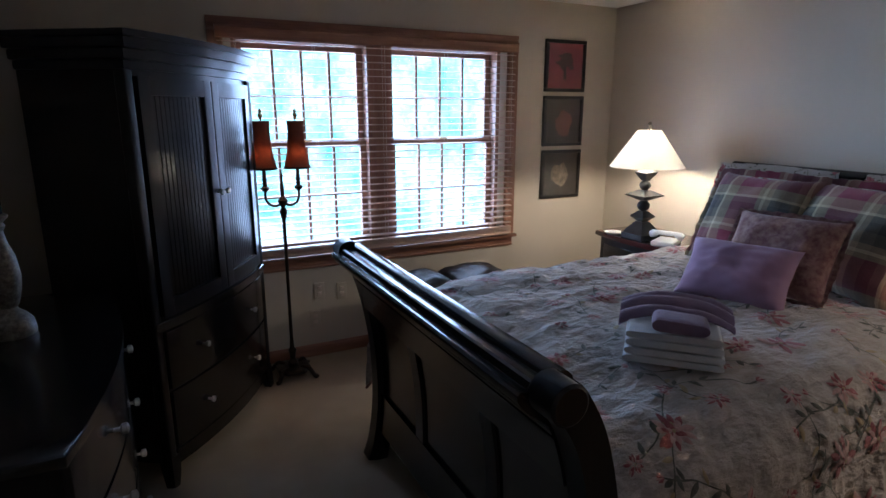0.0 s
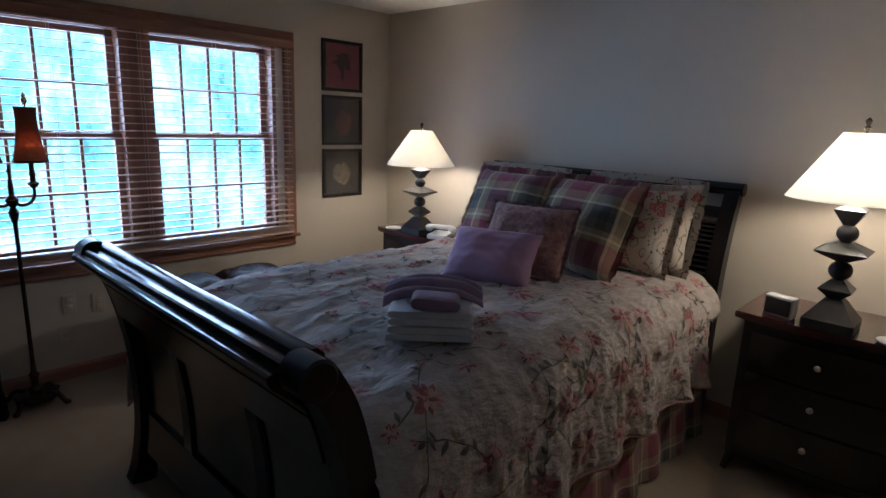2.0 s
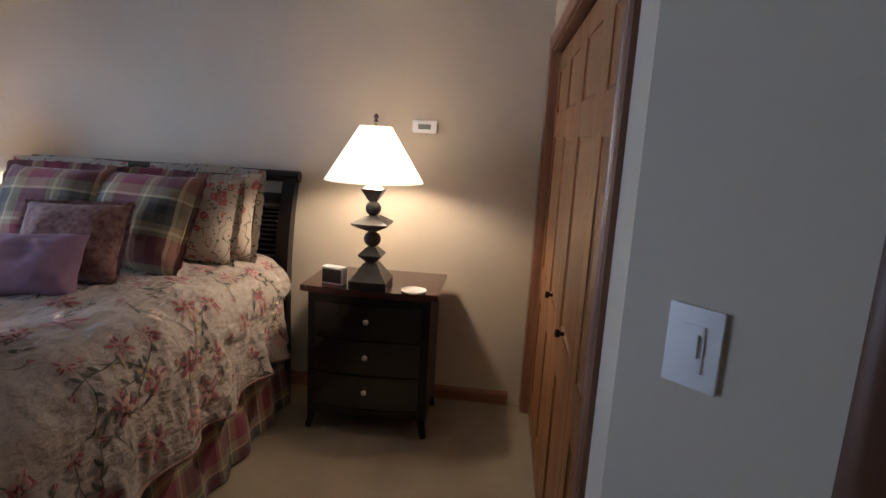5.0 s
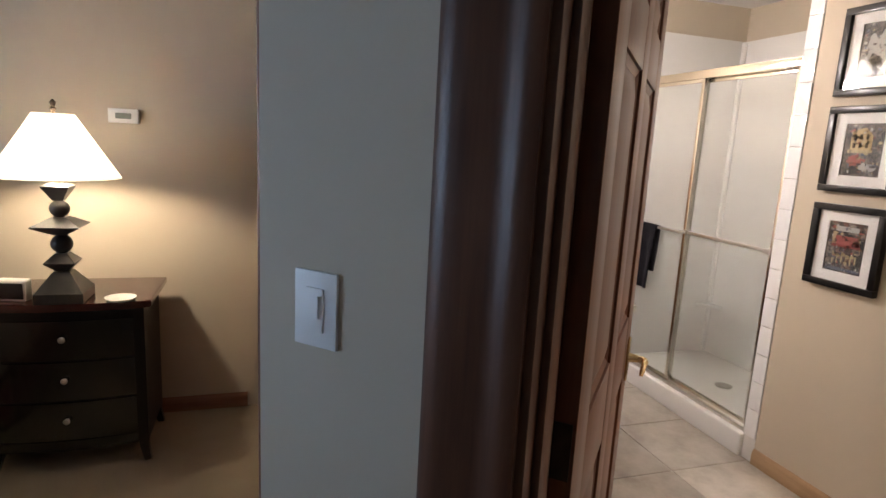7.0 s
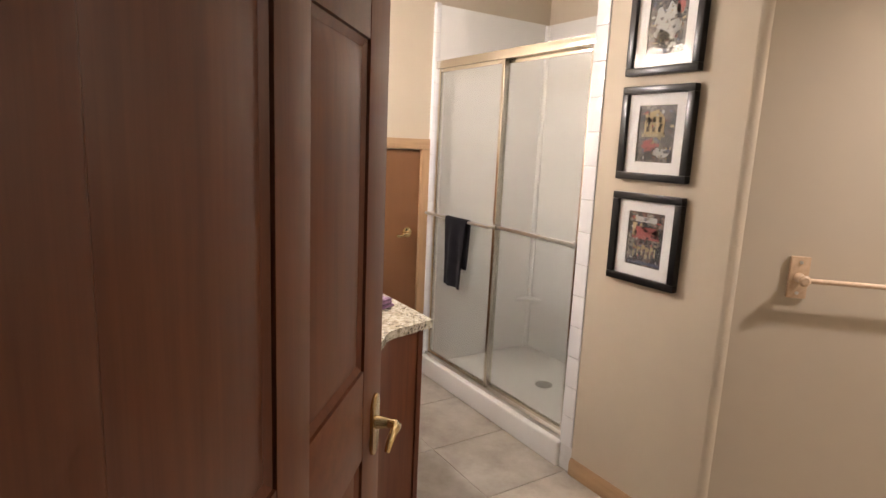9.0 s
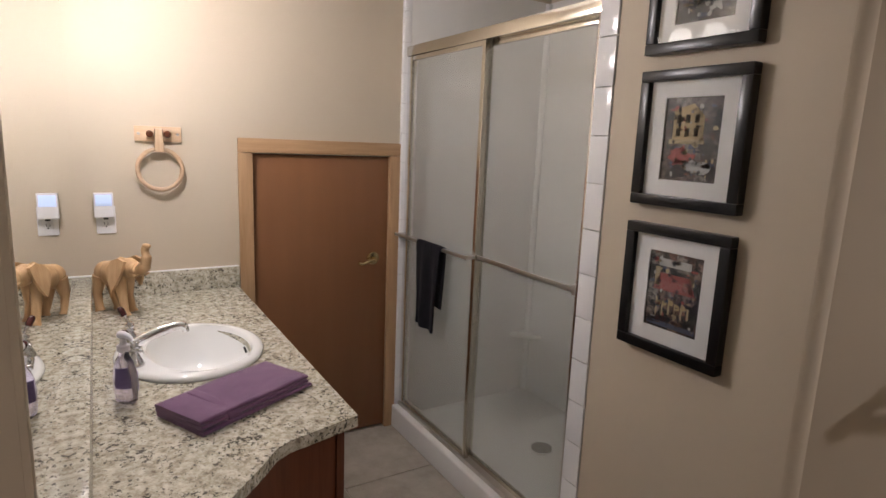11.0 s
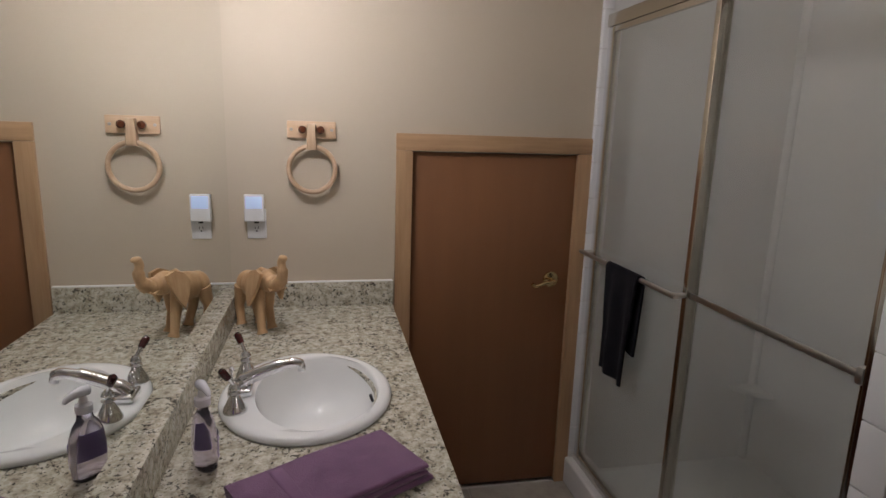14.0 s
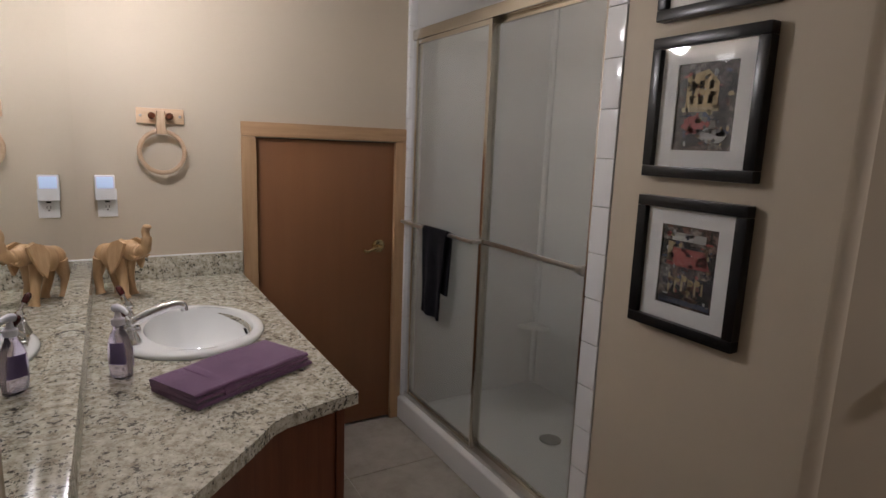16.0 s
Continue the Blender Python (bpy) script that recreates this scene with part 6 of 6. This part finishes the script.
tube([(0.088, 0, 0.13), (0.098, 0, 0.11), (0.096, 0, 0.08)], [0.006, 0.004, 0.003], 8, eb)
tube([(-0.012, -0.028, 0.158), (-0.010, 0.0, 0.170), (-0.012, 0.028, 0.158)], 0.007, 8, eb)
solid("elephant_figure", eb, M["carved"], "carved pale wooden elephant with raised trunk, on the counter", "figurine", pose(3.52, -1.545, CTZ, 0, 0, 36) @ Matrix.Scale(1.27, 4))

# towel ring, outlet with night light
tr = thing("towel_ring", pose(BE, -1.727, 1.597), "pale turned-wood towel ring on a wooden plate", "towel ring")
part("plate", box(-0.016, 0, -0.091, 0.091, -0.032, 0.032, 0.004), M["turned"], tr)
for sy in (-1, 1):
    part("screw", tube([(-0.015, sy * 0.075, 0), (-0.018, sy * 0.075, 0)], 0.006, 12), M["nickel"], tr)
    part("peg", tube([(-0.015, sy * 0.034, 0.0), (-0.035, sy * 0.034, 0.0), (-0.042, sy * 0.03, 0)], [0.013, 0.015, 0.010], 14), M["door"], tr, "dark turned peg")
part("neck", prism([(-0.017, 0.022), (0.017, 0.022), (0.012, -0.02), (0.022, -0.075), (-0.022, -0.075), (-0.012, -0.02)], -0.012, 0.012, 0.004), M["turned"], tr, m=pose(-0.032, 0, 0, 90, 0, 90))
part("ring", tube([(-0.034, 0.086 * math.sin(2 * math.pi * k / 48), -0.148 + 0.086 * math.cos(2 * math.pi * k / 48)) for k in range(49)], 0.0095, 12, None, False), M["turned"], tr)

go = thing("bathroom_outlet", pose(BE, -1.515, 1.235), "white ground-fault outlet with a cover plate", "outlet")
part("cover_plate", box(-0.007, 0, -0.036, 0.036, -0.058, 0.058, 0.003), M["white"], go)
part("socket", box(-0.010, -0.006, -0.017, 0.017, -0.033, 0.033, 0.002), M["white"], go)
for sy in (-1, 1):
    part("slot", box(-0.0108, -0.0095, sy * 0.006 - 0.001, sy * 0.006 + 0.001, -0.020, -0.010), M["black"], go)
part("ground_hole", box(-0.0108, -0.0095, -0.0025, 0.0025, -0.030, -0.025), M["black"], go)
part("reset_button", box(-0.0112, -0.0095, -0.009, 0.009, 0.002, 0.009, 0.001), M["black"], go)
nl = thing("night_light", pose(BE - 0.011, -1.51, 1.298), "white plug-in night light glowing pale blue", "night light")
part("case", box(-0.028, 0, -0.036, 0.036, -0.05, 0.052, 0.004, None, 3), M["white"], nl)
part("lens", box(-0.0305, -0.027, -0.029, 0.029, 0.0, 0.045, 0.002), glowing("pale_blue_lens", (0.55, 0.68, 1.0), 0.35), nl, "pale blue glowing lens")

# low door in the east wall
ld = thing("door_2", pose(BE, 0, 0), "plain brown low door with a brass lever, closed", "door", "", "structure")
part("leaf", box(0.012, 0.045, SDY0 + 0.003, SDY1 - 0.003, 0.012, SDH - 0.003, 0.002), M["slab"], ld)
for hz in (0.25, 1.28):
    part("hinge", tube([(0.008, SDY1 - 0.004, hz), (0.008, SDY1 - 0.004, hz + 0.08)], 0.006, 10), M["brass"], ld)
ros = part("rosette", tube([(0.012, SDY0 + 0.085, 0.985), (0.004, SDY0 + 0.085, 0.985), (0.0, SDY0 + 0.085, 0.985)], [0.034, 0.034, 0.024], 28), M["brass"], ld, "polished brass lever handle")
hy = SDY0 + 0.085
part("lever", tube(smooth_line([(0.0, hy, 0.985), (-0.03, hy, 0.985), (-0.042, hy + 0.02, 0.984), (-0.044, hy + 0.05, 0.978), (-0.042, hy + 0.085, 0.968), (-0.040, hy + 0.10, 0.978)], 5), 0.0085, 14), M["brass"], ros)
lf = thing("door_frame_3", pose(BE, 0, 0), "pale maple casing round the low door", "door frame", "", "structure")
cwid = 0.066


def flat_casing(y0, y1, z0, z1, m):
    return part("casing", box(-0.016, -0.0005, y0, y1, z0, z1, 0.004), m, lf)


flat_casing(SDY1 - 0.004, SDY1 + cwid - 0.004, 0, SDH + 0.004, M["maple"])
flat_casing(SDY0 - cwid + 0.006, SDY0 + 0.006, 0, SDH + 0.004, M["maple"])
part("head_casing", box(-0.0165, -0.0005, SDY0 - cwid + 0.006, SDY1 + cwid - 0.004, SDH + 0.0045, SDH + cwid + 0.004, 0.004), M["maplex"], lf)
for y0, y1 in ((SDY0 - 0.0, SDY0 + 0.003), (SDY1 - 0.003, SDY1)):
    part("jamb", box(0.0, T, y0, y1, 0, SDH), M["maple"], lf)
solid("wall_attic", box(BE + T, BE + T + 0.02, SDY0 - 0.1, SDY1 + 0.1, 0, SDH + 0.1), M["black"], "dark space behind the low door", "wall", None, "structure")

# shower
sh = thing("shower_enclosure", pose(0, 0, 0), "white acrylic shower with framed sliding glass doors, closed", "shower")
CURB = 0.128
b = box(2.392, BE - 0.001, -2.985, -2.865, -0.004, CURB, 0.012, None, 3)
part("curb", b, M["acrylic"], sh)
part("pan", box(2.388, BE - 0.001, SHB, -2.985, 0.0, 0.05, 0.01), M["acrylic"], sh)
part("surround_panel", box(BE - 0.022, BE - 0.001, SHB, -2.89, 0.05, 2.43, 0.004), M["acrylic"], sh)
part("surround_panel", box(2.387, BE - 0.022, SHB - 0.002, SHB + 0.02, 0.05, 2.43, 0.004), M["acrylic"], sh)
part("surround_panel", box(2.364, 2.387, SHB, -2.996, 0.05, 2.43, 0.004), M["acrylic"], sh)
part("corner_shelf", prism([(BE - 0.025, SHB + 0.02), (BE - 0.16, SHB + 0.02), (BE - 0.13, SHB + 0.09), (BE - 0.025, SHB + 0.16)], 0.42, 0.45, 0.01), M["acrylic"], sh)
part("corner_cove", tube([(BE - 0.03, SHB + 0.03, 0.05), (BE - 0.03, SHB + 0.03, 2.42)], 0.02, 12), M["acrylic"], sh)
dn = part("drain", lathe([(0.055, 0.050), (0.055, 0.054), (0.045, 0.056), (0.001, 0.0555)], 32, None, 3.10, -3.42), plain("dull_drain_metal", (0.25, 0.24, 0.22), 0.5, 1.0), sh, "round nickel drain")
FY = -2.925
part("head_rail", box(2.394, BE - 0.024, FY - 0.03, FY + 0.03, 2.035, 2.085, 0.006), M["gold"], sh, "pale gold metal rail")
part("bottom_track", box(2.394, BE - 0.024, FY - 0.028, FY + 0.028, CURB, CURB + 0.024, 0.005), M["nickel"], sh)
part("wall_channel", box(BE - 0.052, BE - 0.022, FY - 0.022, FY + 0.022, CURB + 0.02, 2.04, 0.004), M["chrome"], sh)
part("wall_channel", box(2.392, 2.424, FY - 0.022, FY + 0.022, CURB + 0.02, 2.04, 0.004), M["chrome"], sh)


def sliding(x0, x1, y, label):
    z0, z1 = CURB + 0.024, 2.035
    g = part("sliding_door", box(x0 + 0.02, x1 - 0.02, y - 0.003, y + 0.003, z0 + 0.02, z1 - 0.02), M["screen"], sh, label)
    g.visible_shadow = False
    for a, c in ((x0, x0 + 0.024), (x1 - 0.024, x1)):
        part("stile", box(a, c, y - 0.011, y + 0.011, z0, z1, 0.003), M["gold"], g)
    for a, c in ((z0, z0 + 0.022), (z1 - 0.022, z1)):
        part("rail", box(x0 + 0.024, x1 - 0.024, y - 0.010, y + 0.010, a, c, 0.003), M["gold"], g)
    return g


gl = sliding(3.05, BE - 0.055, FY + 0.014, "clear sliding glass panel")
gr = sliding(2.426, 3.085, FY - 0.014, "clear sliding glass panel")
ZB = 1.118


def towel_bar(x0, x1, y, out, parent):
    bm = tube(smooth_line([(x0, y, ZB), (x0 + 0.004, y + out * 0.8, ZB), (x0 + 0.03, y + out, ZB), (x1 - 0.03, y + out, ZB), (x1 - 0.004, y + out * 0.8, ZB), (x1, y, ZB)], 4), 0.0085, 14)
    return part("towel_rail", bm, M["nickel"], parent, "brushed metal towel rail")


towel_bar(3.06, BE - 0.05, FY + 0.025, 0.045, gl)
bm = box(2.436, 3.068, FY + 0.006, FY + 0.013, ZB - 0.009, ZB + 0.009, 0.002)
part("towel_rail", bm, M["nickel"], gr, "flat metal towel rail")
part("rail_bracket", box(2.428, 2.446, FY - 0.003, FY + 0.02, ZB - 0.02, ZB + 0.02, 0.004), M["nickel"], gr)


# black hand towel over the rail
def hung(u, v):
    x = 3.365 + (u - 0.5) * (0.215 + 0.02 * math.sin(v * 5))
    s = (v - 0.42) * 0.76
    r = 0.017
    if abs(s) < r * 1.57:
        y, z = r * math.sin(s / r), ZB + r * math.cos(s / r)
    else:
        sg = 1 if s > 0 else -1
        y, z = sg * r, ZB - (abs(s) - r * 1.57)
    drop = max(0.0, ZB - z)
    y += 0.012 * math.sin(u * 11 + 1.0) * min(1, drop * 4) * (1 if s > 0 else 0.4) + 0.006 * wob(u * 4, v * 5, 1)
    x += 0.10 * drop * (0.35 if s > 0 else 0.2)
    return (x, FY + 0.070 + y, z)


solid("black_towel", sheet(hung, 26, 60, 0.009), M["blacktowel"], "black hand towel hanging over the shower door rail", "towel")

# ceramic edging beside the shower
edging = solid("tile_edging", box(2.313, 2.391, BS - 0.11, BS - 0.001, 0, 2.67), M["tilegrout"], "column of white ceramic tiles edging the shower", "tile edging", None, "structure")
tm = finish("tile", box(-0.0, 0.0765, 0.0, 0.009, 0.0, 0.1495, 0.003), M["tile"])
for k in range(17):
    o = new("tile", tm)
    o.parent = edging
    o.matrix_basis = pose(2.3135, BS - 0.002, 0.132 + k * 0.152 if k else 0.132)
edge_l = solid("tile_edging", box(BE - 0.022, BE - 0.001, BS - 0.035, BS + 0.002, CURB, 2.44), M["tilegrout"], "narrow column of white ceramic tiles beside the shower", "tile edging", None, "structure")
tl = finish("tile", box(0.0, 0.004, 0.0, 0.038, 0.0, 0.1495, 0.0015), M["tile"])
tl2 = finish("tile", box(0.0, 0.021, 0.0, 0.006, 0.0, 0.1495, 0.002), M["tile"])
for k in range(15):
    o = new("tile", tl2)
    o.parent = edge_l
    o.matrix_basis = pose(BE - 0.0225, BS + 0.001, CURB + 0.004 + k * 0.152)
    o = new("tile", tl)
    o.parent = edge_l
    o.matrix_basis = pose(BE - 0.026, BS - 0.035, CURB + 0.004 + k * 0.152)


# framed street pictures
def street_art(name, seed, accent):
    m, t, p = mat(name, 0.5)
    v = coords(t, (1, 1, 1))
    mp = t.nodes.new("ShaderNodeMapping")
    mp.inputs["Location"].default_value = (seed, seed, seed)
    mp.inputs["Scale"].default_value = (26, 1, 20)
    t.links.new(v, mp.inputs["Vector"])
    vo = node(t, "TexVoronoi", Scale=1.0)
    vo.distance = "CHEBYCHEV"
    t.links.new(mp.outputs[0], vo.inputs["Vector"])
    c = ramp(t, vo.outputs["Color"], [(0.2, (0.015, 0.014, 0.018)), (0.42, (0.10, 0.085, 0.07)), (0.6, accent), (0.85, (0.32, 0.29, 0.25))])
    g = ramp(t, noise_of(t, v, 60.0, 4.0, 0.7), [(0.38, (0.06, 0.06, 0.07)), (0.62, (0.95, 0.95, 0.95))])
    t.links.new(mixc(t, 1.0, c, g, "MULTIPLY"), p.inputs["Base Color"])
    return m


def brushwork(seed):
    """Loose dabs of paint, as a painter scatters windows, awnings and figures."""
    rnd = random.Random(int(seed * 1000))
    out = []
    for k in range(95):
        x, zz = rnd.uniform(-0.074, 0.074), rnd.uniform(-0.098, 0.092)
        a, c = rnd.uniform(0.002, 0.010), rnd.uniform(0.0015, 0.008)
        out.append((ragged(x, zz, a, c, seed + k, 10, 0.7), rnd.choice((darkp, darkp, darkp, inkdark, greyp, redp, bluep, brownp, creamp))))
    return out


def street_picture(z, material, label, shapes):
    p = thing("street_picture", pose(2.012, BS, z, 0, 0, 180), label, "framed picture", "street pictures")
    w, h, f = 0.168, 0.187, 0.030
    for a in ((-w, w, h - f, h), (-w, w, -h, -h + f), (-w, -w + f, -h + f, h - f), (w - f, w, -h + f, h - f)):
        part("frame", box(a[0], a[1], -0.034, 0.0, a[2], a[3], 0.004), M["frame"], p)
    bm = bmesh.new()
    iw, ih = 0.088, 0.112
    for x0, x1, z0, z1 in ((-w + f, -iw, -h + f, h - f), (iw, w - f, -h + f, h - f), (-iw, iw, ih, h - f), (-iw, iw, -h + f, -ih)):
        box(x0, x1, -0.016, -0.012, z0, z1, bm=bm)
    part("mat_board", bm, M["mat_white"], p, "white mat board")
    part("print", box(-iw - 0.004, iw + 0.004, -0.010, -0.004, -ih - 0.004, ih + 0.004), material, p)
    for pts, mm in shapes + brushwork(z):
        part("painted_shape", extrude_profile(pts, "y", -0.0112, -0.0104), mm, p)
    part("glazing", box(-w + f, w - f, -0.026, -0.0245, -h + f, h - f), M["picglass"], p).visible_shadow = False


def rect(x0, x1, z0, z1):
    return [(x0, z0), (x1, z0), (x1, z1), (x0, z1)]


bluep, brownp = plain("slate_print", (0.07, 0.085, 0.13), 0.6), plain("umber_print", (0.11, 0.06, 0.035), 0.6)
yellow, darkp = plain("ochre_paint", (0.40, 0.30, 0.15), 0.6), plain("charcoal_paint", (0.02, 0.02, 0.025), 0.6)
redp, creamp, greyp = plain("brick_paint", (0.30, 0.07, 0.06), 0.6), plain("cream_print", (0.40, 0.32, 0.19), 0.6), plain("silver_print", (0.42, 0.42, 0.40), 0.6)
house = [([(-0.06, 0.0), (0.035, 0.0), (0.035, 0.06), (0.0, 0.095), (-0.06, 0.08)], yellow)]
house += [(rect(-0.05 + k * 0.028, -0.036 + k * 0.028, z, z + 0.022), darkp) for k in range(3) for z in (0.008, 0.045)]
house += [(rect(-0.07, 0.04, -0.012, 0.0), creamp), (ragged(-0.03, -0.045, 0.035, 0.022, 2.0), redp), (ragged(0.03, -0.075, 0.04, 0.018, 3.0), greyp)]
cafe = [(rect(-0.055, 0.05, 0.07, 0.092), greyp), ([(-0.07, 0.0), (0.07, 0.0), (0.05, 0.05), (-0.05, 0.05)], redp)]
cafe += [(rect(-0.055 + 0.021 * k, -0.049 + 0.021 * k, -0.080 + 0.006 * (k % 3), -0.022 - 0.009 * (k % 2)), creamp) for k in range(6)]
cafe += [(ragged(-0.046 + 0.021 * k, -0.040 + 0.004 * (k % 3), 0.009, 0.008, k * 2.0, 16), yellow) for k in range(5)]
cafe += [(rect(-0.080, 0.080, -0.106, -0.092), bluep), (rect(-0.066, -0.050, 0.012, 0.066), creamp), (rect(0.046, 0.060, 0.008, 0.060), brownp)]
parade = [(ragged(0.0, 0.0, 0.06, 0.075, 4.0, 60, 0.7), greyp), (ragged(0.05, 0.06, 0.02, 0.025, 6.0), redp), (ragged(-0.02, -0.05, 0.03, 0.03, 8.0, 40, 0.6), darkp)]
street_picture(2.062, street_art("grey_street_print", 2.0, (0.24, 0.23, 0.22)), "black-framed street parade print with a white mat", parade)
street_picture(1.645, street_art("night_street_print", 5.0, (0.16, 0.12, 0.10)), "black-framed print of a yellow house with a white mat", house)
street_picture(1.218, street_art("cafe_street_print", 9.0, (0.22, 0.10, 0.07)), "black-framed cafe street print with a white mat", cafe)

# towel bar on the slanting alcove wall
tb = thing("towel_bar", SLANT @ pose(0.22, 0, 1.16), "pale wooden towel bar on two wall plates", "towel bar")
for x in (0.0, 0.62):
    pl = part("plate", box(x - 0.032, x + 0.032, -0.016, 0, -0.075, 0.075, 0.005), M["turned"], tb)
    for dz in (-0.055, 0.055):
        part("screw", tube([(x, -0.015, dz), (x, -0.0185, dz)], 0.006, 10), M["nickel"], pl)
    part("holder", tube([(x, -0.015, 0), (x, -0.04, 0), (x, -0.072, 0), (x, -0.078, 0)], [0.018, 0.014, 0.02, 0.012], 16), M["turned"], pl)
part("bar", tube([(0.0, -0.06, 0), (0.62, -0.06, 0)], 0.009, 16), M["turned"], tb)

# vanity light above the mirror
vl = thing("vanity_light", pose(3.12, BN, 2.20), "three-globe bathroom light bar above the mirror", "wall light")
part("back_plate", box(-0.30, 0.30, -0.025, 0, -0.05, 0.05, 0.006), M["chrome"], vl)
for x in (-0.2, 0.0, 0.2):
    part("holder", tube([(x, -0.024, 0), (x, -0.06, 0)], [0.03, 0.024], 18), M["chrome"], vl)
    g = bmesh.new()
    blob(g, (x, -0.115, 0.0), (0.058, 0.058, 0.058), 28, 16)
    part("globe", g, M["globe"], vl, "glowing opal glass globe")
al = thing("ceiling_light", pose(0.30, -3.35, BCEIL), "round white recessed ceiling downlight in the alcove, lit", "ceiling light")
part("trim_ring", lathe([(0.062, -0.001), (0.068, -0.010), (0.092, -0.006), (0.094, -0.001)], 36, close=False), M["white"], al)
part("lens", lathe([(0.001, -0.004), (0.062, -0.003)], 32, close=False), M["globe"], al, "glowing frosted lens")
bulb("bulb_vanity", 3.12, -1.60, 2.08, 28.0, BATHWARM, 0.05)

# floor tiles last
tw = 0.477
tmesh = finish("tile", box(0.002, tw - 0.002, 0.002, tw - 0.002, -0.006, 0.0, 0.002, None, 1), M["floortile"])
for i in range(-5, 4):
    for j in range(-4, 4):
        x, y = 2.345 + i * tw, -2.405 + j * tw
        c = DIAG.inverted() @ Vector((x + tw / 2, y + tw / 2, 0))
        if c.y < 0.05 or x > BE or c.x > 2.6 or y + tw < -3.3:
            continue
        o = new("tile", tmesh)
        o.parent = bathfloor
        o.matrix_basis = pose(x, y, -0.0005)
